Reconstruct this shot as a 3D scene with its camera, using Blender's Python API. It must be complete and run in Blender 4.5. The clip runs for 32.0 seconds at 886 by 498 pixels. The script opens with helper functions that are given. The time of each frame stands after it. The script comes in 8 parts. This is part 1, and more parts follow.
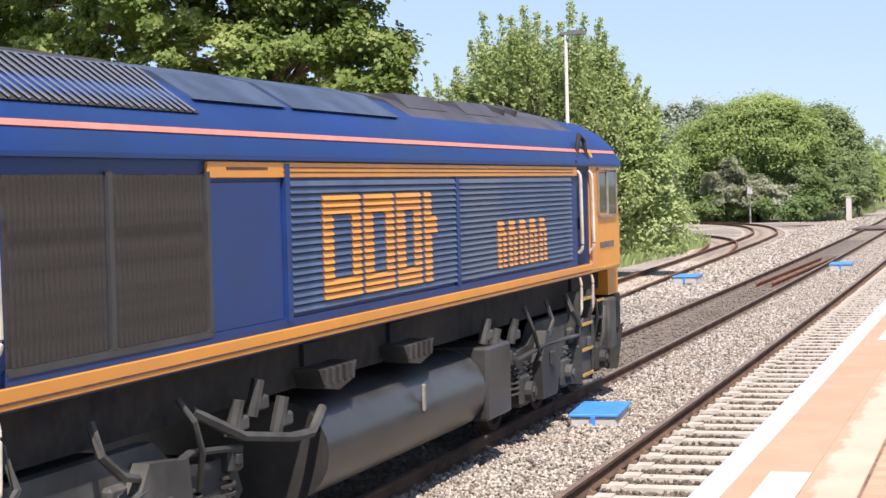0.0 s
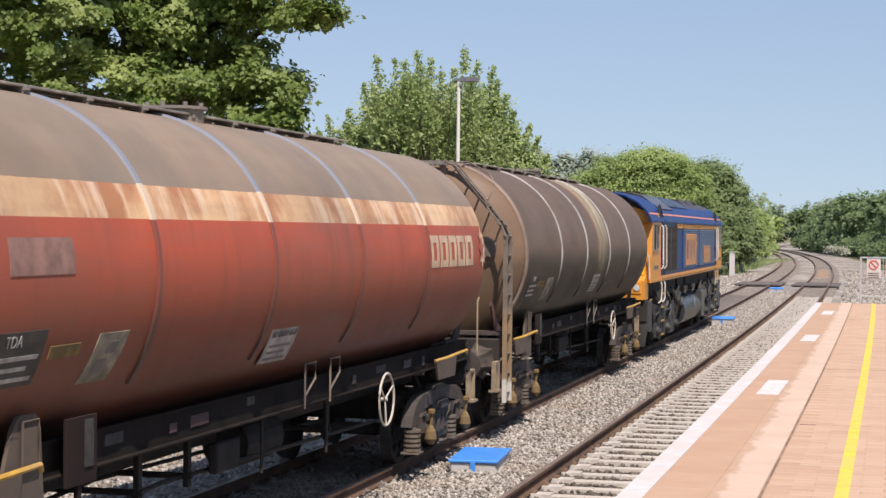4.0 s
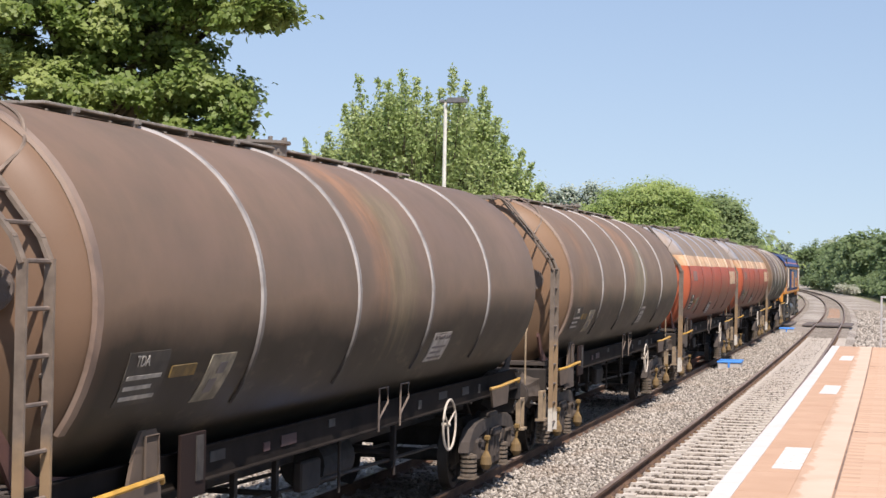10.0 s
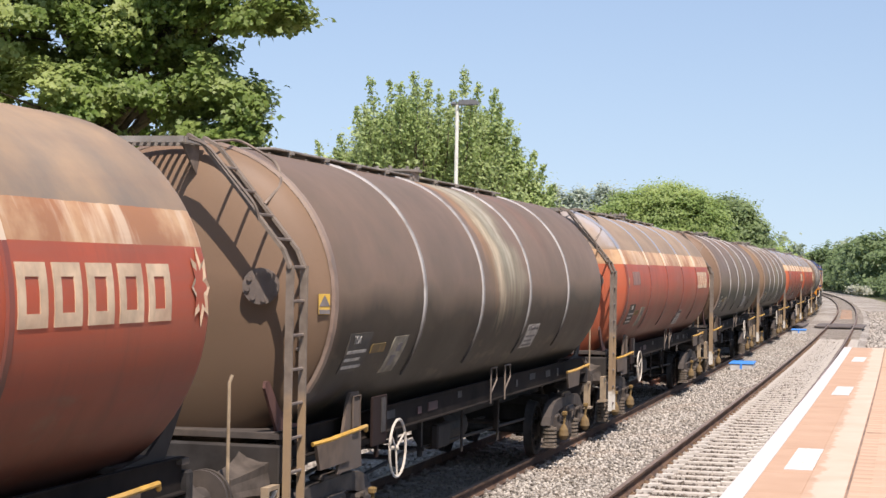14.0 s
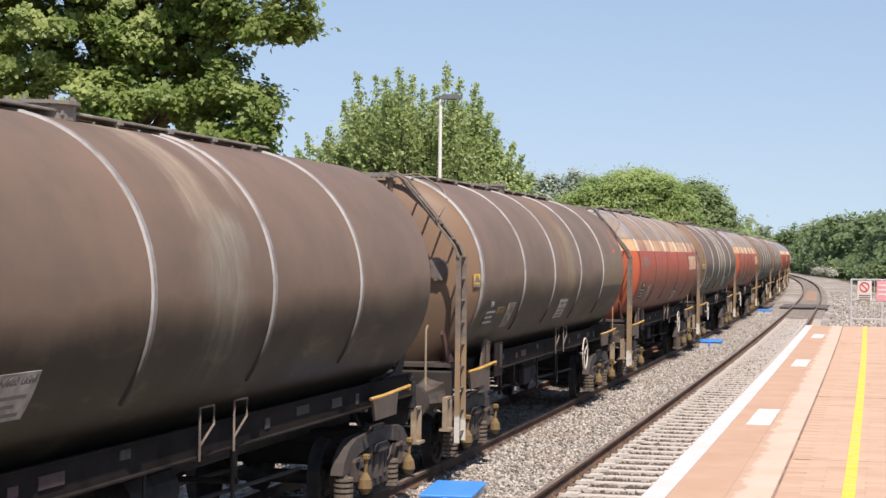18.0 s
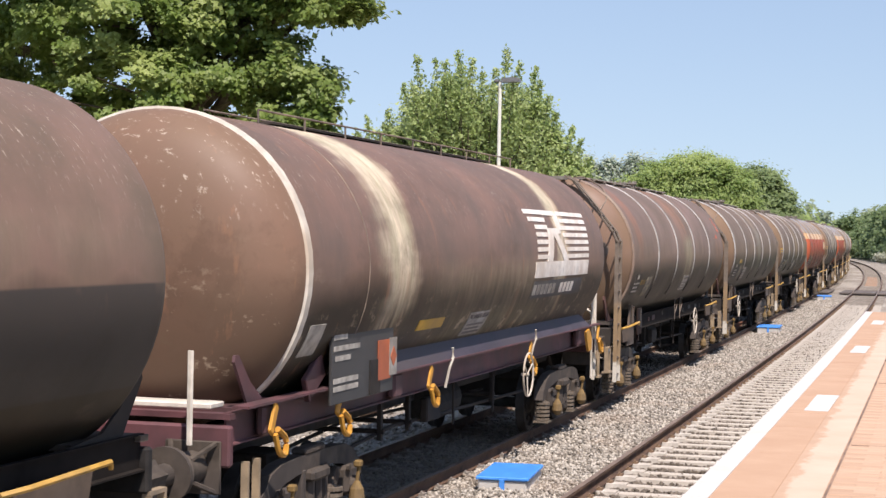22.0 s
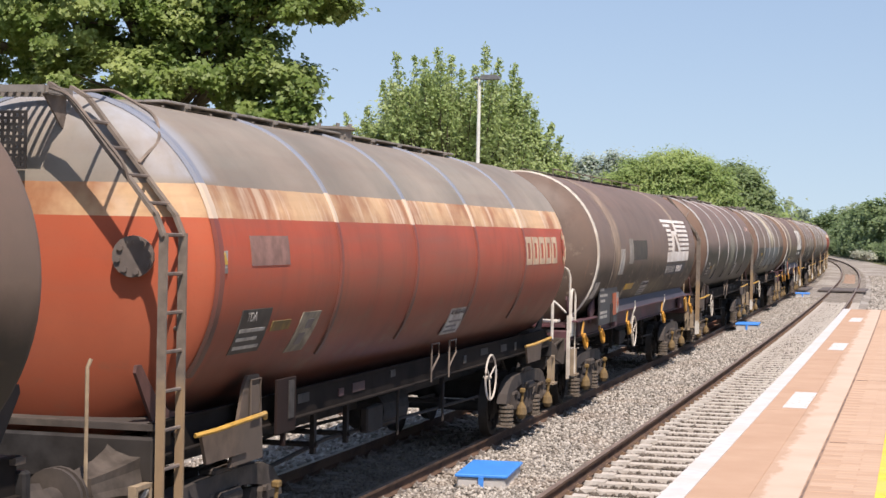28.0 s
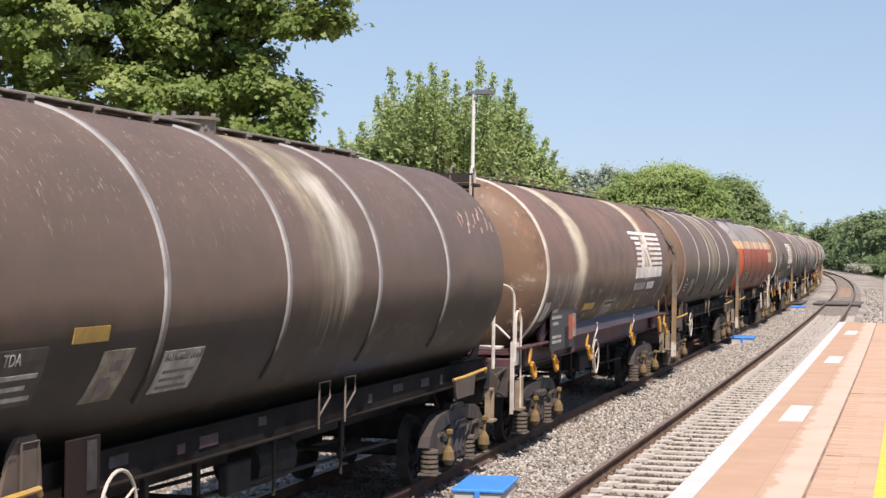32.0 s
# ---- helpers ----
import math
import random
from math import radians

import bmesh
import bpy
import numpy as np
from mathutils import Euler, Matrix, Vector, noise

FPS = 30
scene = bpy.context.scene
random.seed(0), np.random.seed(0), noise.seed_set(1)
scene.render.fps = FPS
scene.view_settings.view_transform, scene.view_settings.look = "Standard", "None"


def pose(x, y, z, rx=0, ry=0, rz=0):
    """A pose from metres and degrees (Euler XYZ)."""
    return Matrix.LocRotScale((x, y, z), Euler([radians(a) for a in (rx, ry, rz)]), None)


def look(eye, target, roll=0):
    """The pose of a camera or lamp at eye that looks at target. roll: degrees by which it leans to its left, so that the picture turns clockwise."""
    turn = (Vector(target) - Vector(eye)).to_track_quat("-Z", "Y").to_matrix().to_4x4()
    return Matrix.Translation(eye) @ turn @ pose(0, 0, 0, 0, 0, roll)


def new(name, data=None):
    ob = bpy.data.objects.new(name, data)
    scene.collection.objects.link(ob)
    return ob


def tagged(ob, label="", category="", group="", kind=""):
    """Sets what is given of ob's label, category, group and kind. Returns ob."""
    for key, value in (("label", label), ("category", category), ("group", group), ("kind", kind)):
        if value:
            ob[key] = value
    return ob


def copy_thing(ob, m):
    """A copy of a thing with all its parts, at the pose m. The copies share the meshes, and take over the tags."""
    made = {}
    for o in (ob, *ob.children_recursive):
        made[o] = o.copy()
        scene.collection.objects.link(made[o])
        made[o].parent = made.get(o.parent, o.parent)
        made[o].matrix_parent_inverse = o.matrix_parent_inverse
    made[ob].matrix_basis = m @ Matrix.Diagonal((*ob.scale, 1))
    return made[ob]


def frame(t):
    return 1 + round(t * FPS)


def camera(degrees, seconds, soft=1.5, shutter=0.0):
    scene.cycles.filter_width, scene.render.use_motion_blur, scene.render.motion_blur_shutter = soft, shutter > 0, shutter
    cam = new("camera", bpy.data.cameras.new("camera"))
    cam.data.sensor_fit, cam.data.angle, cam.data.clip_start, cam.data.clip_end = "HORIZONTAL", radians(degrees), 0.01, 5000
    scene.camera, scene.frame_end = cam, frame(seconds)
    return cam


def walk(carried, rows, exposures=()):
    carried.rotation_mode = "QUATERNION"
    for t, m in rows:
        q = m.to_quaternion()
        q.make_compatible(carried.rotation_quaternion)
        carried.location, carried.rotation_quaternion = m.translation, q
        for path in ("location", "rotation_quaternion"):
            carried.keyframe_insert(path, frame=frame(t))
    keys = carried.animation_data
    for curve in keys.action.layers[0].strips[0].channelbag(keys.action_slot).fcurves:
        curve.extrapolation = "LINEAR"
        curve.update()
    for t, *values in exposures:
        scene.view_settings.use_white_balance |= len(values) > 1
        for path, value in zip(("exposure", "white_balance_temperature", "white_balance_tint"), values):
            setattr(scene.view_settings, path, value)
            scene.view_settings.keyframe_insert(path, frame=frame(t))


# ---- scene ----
cam = camera(28.28, 32.0, soft=1.5)
walk(cam, [
    (0, look((3.704, -1.384, 3.149), (-8.790, 36.589, 1.761), -1.47)),
    (0.5, look((3.750, -1.800, 3.140), (-6.931, 36.710, 1.444), -1.45)),
    (1, look((3.750, -1.800, 3.140), (-7.002, 36.712, 2.034), -0.36)),
    (1.5, look((3.750, -1.800, 3.140), (-6.903, 36.745, 2.228), 0.36)),
    (2, look((3.749, -1.791, 3.140), (-6.917, 36.757, 2.593), 0.99)),
    (2.5, look((3.750, -1.800, 3.140), (-6.695, 36.811, 2.853), 1.11)),
    (4.5, look((3.661, -0.926, 3.135), (-6.263, 37.821, 2.690), 0.51)),
    (5, look((3.588, -0.207, 3.131), (-6.180, 38.581, 2.851), 0.67)),
    (5.5, look((3.466, 1.046, 3.115), (-6.688, 39.735, 3.345), 0.81)),
    (6, look((3.327, 2.480, 3.095), (-7.066, 41.104, 3.510), 0.93)),
    (6.5, look((3.228, 3.511, 3.081), (-7.115, 42.151, 3.229), 1.03)),
    (7, look((3.220, 3.590, 3.080), (-6.718, 42.335, 3.383), 1.03)),
    (7.5, look((3.220, 3.590, 3.080), (-6.717, 42.332, 3.617), 1.36)),
    (8, look((3.221, 3.579, 3.080), (-7.040, 42.237, 3.597), 1.30)),
    (8.5, look((3.221, 3.583, 3.080), (-6.995, 42.254, 3.511), 1.11)),
    (9, look((3.220, 3.590, 3.080), (-6.952, 42.272, 3.579), 1.18)),
    (9.5, look((3.220, 3.590, 3.080), (-6.981, 42.264, 3.585), 1.30)),
    (10, look((3.220, 3.590, 3.080), (-6.983, 42.265, 3.458), 1.11)),
    (10.5, look((3.220, 3.590, 3.080), (-7.017, 42.256, 3.406), 0.93)),
    (11, look((3.220, 3.590, 3.080), (-7.086, 42.238, 3.425), 1.00)),
    (11.5, look((3.220, 3.590, 3.080), (-7.292, 42.181, 3.521), 0.94)),
    (12, look((3.220, 3.590, 3.080), (-7.434, 42.142, 3.557), 1.07)),
    (12.5, look((3.220, 3.590, 3.080), (-7.558, 42.108, 3.516), 1.33)),
    (13, look((3.226, 3.523, 3.081), (-7.563, 42.038, 3.492), 1.25)),
    (13.5, look((3.226, 3.524, 3.081), (-7.403, 42.083, 3.510), 0.98)),
    (14, look((3.228, 3.511, 3.081), (-7.231, 42.118, 3.499), 1.00)),
    (14.5, look((3.227, 3.517, 3.081), (-7.166, 42.140, 3.522), 1.27)),
    (16.5, look((3.225, 3.534, 3.081), (-6.827, 42.248, 3.500), 1.32)),
    (17, look((3.260, 3.175, 3.086), (-6.926, 41.855, 3.412), 1.04)),
    (17.5, look((3.528, 0.402, 3.124), (-6.145, 39.215, 3.201), 0.85)),
    (18, look((3.562, 0.054, 3.129), (-6.201, 38.844, 3.190), 0.65)),
    (18.5, look((3.566, 0.010, 3.130), (-6.563, 38.706, 3.175), 0.58)),
    (19, look((3.565, 0.018, 3.130), (-6.989, 38.600, 3.017), 0.40)),
    (19.5, look((3.564, 0.029, 3.130), (-7.310, 38.522, 2.943), 0.34)),
    (20, look((3.566, 0.014, 3.130), (-7.459, 38.464, 2.872), 0.77)),
    (20.5, look((3.570, -0.028, 3.130), (-7.564, 38.390, 2.865), 0.83)),
    (21, look((3.565, 0.017, 3.130), (-7.647, 38.413, 2.878), 0.51)),
    (21.5, look((3.570, -0.031, 3.130), (-7.566, 38.386, 2.836), 0.73)),
    (22, look((3.570, -0.026, 3.130), (-7.460, 38.422, 2.780), 1.09)),
    (22.5, look((3.569, -0.020, 3.130), (-7.333, 38.464, 2.741), 0.89)),
    (23, look((3.570, -0.027, 3.130), (-7.224, 38.487, 2.692), 0.59)),
    (23.5, look((3.571, -0.040, 3.130), (-7.151, 38.493, 2.665), 0.64)),
    (24, look((3.569, -0.022, 3.130), (-7.088, 38.529, 2.628), 0.91)),
    (24.5, look((3.567, -0.000, 3.130), (-7.046, 38.563, 2.634), 1.08)),
    (26.5, look((3.565, 0.023, 3.130), (-6.997, 38.600, 2.611), 1.41)),
    (27, look((3.565, 0.018, 3.130), (-7.018, 38.590, 2.634), 1.24)),
    (27.5, look((3.572, -0.053, 3.130), (-7.009, 38.519, 2.673), 1.04)),
    (28, look((3.569, -0.017, 3.130), (-7.005, 38.558, 2.729), 1.11)),
    (28.5, look((3.574, -0.071, 3.130), (-7.043, 38.492, 2.763), 1.03)),
    (29, look((3.573, -0.061, 3.130), (-7.032, 38.507, 2.833), 0.76)),
    (29.5, look((3.572, -0.048, 3.130), (-7.053, 38.514, 2.925), 0.90)),
    (30, look((3.572, -0.050, 3.130), (-7.038, 38.517, 3.038), 0.71)),
    (30.5, look((3.565, 0.023, 3.130), (-7.031, 38.594, 3.105), 0.77)),
    (31, look((3.568, -0.007, 3.130), (-6.977, 38.578, 3.070), 1.10)),
    (31.5, look((3.567, 0.004, 3.130), (-6.947, 38.598, 3.070), 1.06)),
    (32, look((3.569, -0.020, 3.130), (-6.902, 38.585, 3.071), 0.85)),
], exposures=[(0.0, 0.53, 6740, 18), (0.4, 0.36, 6740, 18), (1.0, 0.16, 6740, 18), (2.5, 0.25, 6740, 18), (5.0, 0.06, 6740, 18), (6.5, 0.08, 6740, 18), (9.0, 0.26, 6740, 18), (10.5, 0.32, 6740, 18), (12.0, 0.20, 6740, 18), (14.0, 0.39, 6740, 18), (17.0, 0.26, 6740, 18), (20.0, 0.36, 6740, 18), (24.0, 0.31, 6740, 18), (27.0, 0.26, 6740, 18), (28.5, 0.25, 6740, 18), (30.0, 0.31, 6740, 18), (32.0, 0.29, 6740, 18)])

# ---- world, sun, exposure ----
SUN = Vector((0.27, -0.44, 0.86)).normalized()
world = bpy.data.worlds.new("sky")
scene.world = world
world.use_nodes = True
_wn = world.node_tree
_sky = _wn.nodes.new("ShaderNodeTexSky")
_sky.sky_type = "NISHITA"
_sky.sun_disc = False
_sky.sun_elevation = math.asin(SUN.z)
_sky.sun_rotation = math.atan2(SUN.x, SUN.y)
_sky.altitude = 900.0
_sky.air_density, _sky.dust_density, _sky.ozone_density = 1.0, 1.5, 1.0
_bg = _wn.nodes["Background"]
# the haze near the ground is thin: the sky's vault is drawn a little above the horizon
_co = _wn.nodes.new("ShaderNodeTexCoord")
_lift = _wn.nodes.new("ShaderNodeVectorMath")
_lift.operation = "MULTIPLY_ADD"
_lift.inputs[1].default_value = (1, 1, 0.55)
_lift.inputs[2].default_value = (0, 0, 0.083)
_wn.links.new(_co.outputs[0], _lift.inputs[0])
_wn.links.new(_lift.outputs[0], _sky.inputs[0])
_wn.links.new(_sky.outputs[0], _bg.inputs[0])
_bg.inputs[1].default_value = 0.115
_sl = bpy.data.lights.new("sun", "SUN")
_sl.energy, _sl.angle, _sl.color = 4.8, radians(0.5), (1.0, 0.95, 0.875)
_so = new("sun", _sl)
_so.matrix_world = look(SUN * 60, (0, 0, 0))


# ---- materials ----
class Nodes:
    """A short way to write a node material."""

    def __init__(self, name, rough=0.6, metal=0.0, spec=0.5):
        self.m = bpy.data.materials.new(name)
        self.m.use_nodes = True
        self.t = self.m.node_tree
        self.b = self.t.nodes["Principled BSDF"]
        self.b.inputs["Roughness"].default_value = rough
        self.b.inputs["Metallic"].default_value = metal
        self.b.inputs["Specular IOR Level"].default_value = spec

    def put(self, socket, v):
        if isinstance(v, bpy.types.NodeSocket):
            self.t.links.new(v, socket)
        elif isinstance(v, (tuple, list)) and len(v) == 3 and socket.type == "RGBA":
            socket.default_value = (*v, 1)
        else:
            socket.default_value = v

    def n(self, kind, out=0, op=None, **ins):
        nd = self.t.nodes.new(kind)
        if op:
            nd.operation = op
        for k, v in ins.items():
            key = int(k[1:]) if k[0] == "i" and k[1:].isdigit() else k.replace("_", " ")
            self.put(nd.inputs[key], v)
        return nd.outputs[out]

    def obj(self):
        return self.n("ShaderNodeTexCoord", 3)

    def pos(self):
        return self.n("ShaderNodeNewGeometry", 0)

    def xyz(self, vec):
        nd = self.t.nodes.new("ShaderNodeSeparateXYZ")
        self.put(nd.inputs[0], vec)
        return nd.outputs

    def scale(self, vec, s):
        return self.n("ShaderNodeVectorMath", 0, "MULTIPLY", i0=vec, i1=s)

    def noise(self, vec, scale, detail=4.0, rough=0.55):
        return self.n("ShaderNodeTexNoise", 0, None, Vector=vec, Scale=scale, Detail=detail, Roughness=rough)

    def math(self, op, a, b=0.0):
        return self.n("ShaderNodeMath", 0, op, i0=a, i1=b)

    def step(self, v, a, b):
        return self.n("ShaderNodeMapRange", 0, None, i0=v, i1=a, i2=b)

    def soft(self, v, a, b):
        nd = self.t.nodes.new("ShaderNodeMapRange")
        nd.interpolation_type = "SMOOTHSTEP"
        for i, q in enumerate((v, a, b)):
            self.put(nd.inputs[i], q)
        return nd.outputs[0]

    def mix(self, f, a, b):
        nd = self.t.nodes.new("ShaderNodeMix")
        nd.data_type = "RGBA"
        self.put(nd.inputs[0], f)
        self.put(nd.inputs[6], a)
        self.put(nd.inputs[7], b)
        return nd.outputs[2]

    def bump(self, h, strength=0.3, dist=0.02):
        self.put(self.b.inputs["Normal"], self.n("ShaderNodeBump", 0, None, Height=h, Strength=strength, Distance=dist))

    def done(self, colour, rough=None):
        self.put(self.b.inputs["Base Color"], colour)
        if rough is not None:
            self.put(self.b.inputs["Roughness"], rough)
        return self.m


def plain(name, c, rough=0.6, metal=0.0, vary=0.25, scale=6.0, grime=None, bump=0.0, spec=0.5):
    """Paint or metal with grain and some grime."""
    k = Nodes(name, rough, metal, spec)
    p = k.obj()
    a = k.noise(p, scale, 5.0)
    b = k.noise(p, scale * 0.15, 3.0)
    dark = tuple(v * (1 - vary) for v in c)
    lite = tuple(min(1, v * (1 + vary * 0.6)) for v in c)
    col = k.mix(k.step(a, 0.35, 0.65), dark, lite)
    if grime:
        col = k.mix(k.math("MULTIPLY", k.step(b, 0.42, 0.62), 0.7), col, grime)
    if bump:
        k.bump(k.noise(p, scale * 4, 6.0), bump, 0.01)
    return k.done(col, k.math("ADD", k.math("MULTIPLY", a, 0.2), rough - 0.1))
def leaf_material(name, dark, mid, lite, patch=0.35):
    k = Nodes(name, 0.5, 0.0, 0.35)
    r = k.n("ShaderNodeNewGeometry", 8)
    big = k.noise(k.pos(), patch, 2.0)
    c = k.mix(k.math("ADD", 0.2, k.math("MULTIPLY", r, 0.6)), dark, mid)
    c = k.mix(k.math("MULTIPLY", k.step(big, 0.4, 0.68), 0.8), c, lite)
    k.done(c)
    tr = k.n("ShaderNodeBsdfTranslucent", 0, None, Color=k.mix(0.5, c, lite))
    mixed = k.n("ShaderNodeMixShader", 0, None, i0=0.42, i1=k.b.outputs[0], i2=tr)
    k.t.links.new(mixed, k.t.nodes["Material Output"].inputs[0])
    return k.m


M_LEAF_NEAR = leaf_material("maple_leaf", (0.074, 0.132, 0.027), (0.215, 0.30, 0.065), (0.42, 0.48, 0.17), 1.0)
M_LEAF_MID = leaf_material("cherry_leaf", (0.275, 0.365, 0.13), (0.40, 0.49, 0.195), (0.50, 0.57, 0.275))
M_LEAF_FAR = leaf_material("wood_leaf", (0.17, 0.26, 0.08), (0.30, 0.395, 0.125), (0.42, 0.50, 0.18))
M_LEAF_DARK = leaf_material("hedge_leaf", (0.085, 0.145, 0.05), (0.165, 0.245, 0.08), (0.24, 0.325, 0.115))
M_LEAF_SOFT = leaf_material("soft_green_leaf", (0.13, 0.19, 0.075), (0.215, 0.285, 0.115), (0.30, 0.37, 0.165))
M_LEAF_BLOSSOM = leaf_material("fading_blossom_leaf", (0.13, 0.175, 0.07), (0.29, 0.33, 0.19), (0.62, 0.60, 0.50), 1.3)
M_LEAF_EAST = leaf_material("eastern_wood_leaf", (0.105, 0.165, 0.072), (0.18, 0.25, 0.105), (0.26, 0.335, 0.155))
M_BARK = plain("bark", (0.13, 0.10, 0.075), 0.9, 0, 0.5, 5.0, bump=0.6)


def ballast_material():
    k = Nodes("ballast", 0.95)
    p = k.pos()
    v = k.t.nodes.new("ShaderNodeTexVoronoi")
    v.inputs["Scale"].default_value = 22.0
    k.put(v.inputs["Vector"], p)
    sep = k.xyz(v.outputs[1])
    c = k.mix(sep[0], (0.25, 0.225, 0.19), (0.53, 0.48, 0.41))
    c = k.mix(k.math("MULTIPLY", k.step(sep[1], 0.8, 0.95), 0.6), c, (0.24, 0.16, 0.10))
    c = k.mix(k.step(v.outputs[0], 0.02, 0.05), c, k.mix(0.35, c, (0.12, 0.10, 0.09)))
    big = k.noise(p, 0.5, 3.0)
    c = k.mix(k.math("MULTIPLY", k.step(big, 0.45, 0.7), 0.35), c, (0.35, 0.29, 0.23))
    wide = k.noise(p, 0.16, 4.0, 0.65)
    c = k.mix(k.math("MULTIPLY", k.step(wide, 0.46, 0.62), 0.55), c, (0.60, 0.545, 0.465))
    k.bump(k.math("SUBTRACT", 1.0, v.outputs[0]), 0.9, 0.05)
    return k.done(c)


def stone_material():
    k = Nodes("ballast_stone", 0.95, 0.0, 0.2)
    r = k.n("ShaderNodeNewGeometry", 8)
    c = k.mix(r, (0.13, 0.115, 0.095), (0.57, 0.52, 0.45))
    big = k.noise(k.pos(), 0.6, 2.0)
    c = k.mix(k.math("MULTIPLY", k.step(big, 0.5, 0.7), 0.3), c, (0.36, 0.27, 0.2))
    return k.done(c)


def platform_material(name="platform_surface", a=(0.416, 0.261, 0.165), b=(0.508, 0.334, 0.221), grit=(0.576, 0.403, 0.284)):
    k = Nodes(name, 0.9)
    p = k.pos()
    n1 = k.noise(p, 1.3, 5.0)
    n2 = k.noise(p, 60.0, 3.0)
    n3 = k.noise(p, 7.0, 4.0)
    c = k.mix(k.step(n1, 0.3, 0.7), a, b)
    c = k.mix(k.math("MULTIPLY", k.step(n3, 0.45, 0.75), 0.35), c, a)
    c = k.mix(k.math("MULTIPLY", n2, 0.35), c, grit)
    k.bump(n2, 0.25, 0.004)
    return k.done(c)


def worn_strip_material():
    """Salmon slab under a pale painted strip whose track-side edge has worn away unevenly."""
    k = Nodes("pale_strip", 0.9)
    p = k.pos()
    x, y, z = k.xyz(k.obj())
    n1 = k.noise(p, 1.3, 5.0)
    n2 = k.noise(p, 60.0, 3.0)
    base = k.mix(k.step(n1, 0.3, 0.7), (0.416, 0.261, 0.165), (0.508, 0.334, 0.221))
    pale = k.mix(k.step(n1, 0.3, 0.7), (0.549, 0.393, 0.284), (0.631, 0.476, 0.366))
    rag = k.noise(k.scale(p, (1.0, 0.45, 1.0)), 3.2, 6.0, 0.7)
    edge = k.step(k.math("ADD", x, k.math("MULTIPLY", k.math("SUBTRACT", rag, 0.5), 0.42)), 0.80, 0.86)
    c = k.mix(edge, base, pale)
    c = k.mix(k.math("MULTIPLY", n2, 0.3), c, (0.604, 0.458, 0.348))
    k.bump(n2, 0.25, 0.004)
    return k.done(c)


M_BALLAST = ballast_material()
M_OILED = plain("oil_stained_stone", (0.22, 0.188, 0.152), 0.9, 0, 0.45, 12.0, (0.13, 0.108, 0.088))
M_STONE = stone_material()
M_PLAT = platform_material()
M_PLATPALE = worn_strip_material()
M_JOINT = plain("brown_joint", (0.19, 0.125, 0.09), 0.9, 0, 0.5, 9.0, (0.34, 0.22, 0.15))
M_LAMPHEAD = plain("dull_lamp_head", (0.19, 0.19, 0.19), 0.5, 0.2, 0.15)
# distance haze painted in: poplar leaf colours paled and greyed
M_LEAF_HAZY = leaf_material("hazed_poplar_leaf", (0.33, 0.39, 0.31), (0.42, 0.48, 0.39), (0.50, 0.56, 0.46))
M_WHITE = plain("white_line_paint", (0.62, 0.595, 0.57), 0.75, 0, 0.10, 8.0, (0.60, 0.53, 0.47))
M_YELLOW = plain("yellow_line_paint", (0.80, 0.56, 0.06), 0.75, 0, 0.16, 8.0, (0.72, 0.52, 0.14))
M_RAILTOP = plain("worn_rail_head", (0.25, 0.185, 0.145), 0.55, 0.25, 0.25, 3.0)
M_RAIL = plain("rusty_rail", (0.095, 0.055, 0.037), 0.85, 0.1, 0.4, 7.0, (0.17, 0.10, 0.06))
M_SLEEPER = plain("concrete_sleeper", (0.63, 0.585, 0.52), 0.95, 0, 0.22, 9.0, (0.44, 0.385, 0.32), 0.3)
M_FARSLEEPER = plain("dusty_sleeper", (0.36, 0.32, 0.27), 0.95, 0, 0.45, 7.0, (0.24, 0.20, 0.165), 0.3)
M_CLIP = plain("rail_clip", (0.20, 0.13, 0.08), 0.9, 0.1, 0.4)
M_SOIL = plain("dry_soil_and_grass", (0.22, 0.20, 0.10), 1.0, 0, 0.5, 0.8, (0.16, 0.19, 0.06), 0.3)
M_BLUE = plain("blue_plastic", (0.06, 0.29, 0.80), 0.45, 0, 0.1)
M_GREYBOX = plain("pale_grey_plastic", (0.62, 0.60, 0.57), 0.7, 0, 0.15, 4, (0.45, 0.42, 0.38))
M_POLE = plain("grey_galvanised_pole", (0.52, 0.53, 0.53), 0.5, 0.3, 0.12)
M_CREAMPOLE = plain("cream_pole_paint", (0.74, 0.73, 0.64), 0.6, 0, 0.1)
M_BOARD = plain("crossing_board", (0.15, 0.125, 0.11), 0.85, 0, 0.35, 2.0, (0.10, 0.085, 0.08))
M_BRICK = plain("platform_brick", (0.30, 0.17, 0.12), 0.9, 0, 0.35, 6.0)
M_BLACK = plain("sooty_steel", (0.038, 0.035, 0.033), 0.75, 0.2, 0.5, 5.0, (0.06, 0.05, 0.042), 0.0, 0.2)
M_FRAME = plain("grimy_underframe", (0.034, 0.029, 0.026), 0.75, 0.1, 0.45, 4.0, (0.065, 0.052, 0.044), 0.0, 0.2)
M_BOGIE = plain("dusty_bogie_steel", (0.098, 0.079, 0.063), 0.85, 0.1, 0.4, 5.0, (0.07, 0.06, 0.055), 0.0, 0.25)
M_MAROON = plain("faded_maroon_paint", (0.125, 0.045, 0.05), 0.65, 0, 0.4, 3.0, (0.075, 0.055, 0.055))
M_SOLE = plain("dark_plum_solebar", (0.019, 0.016, 0.0145), 0.9, 0.0, 0.45, 3.0, (0.030, 0.024, 0.020), 0.0, 0.08)
M_DECK = plain("violet_grey_deck", (0.050, 0.041, 0.056), 0.65, 0, 0.35, 2.0, (0.075, 0.06, 0.06))
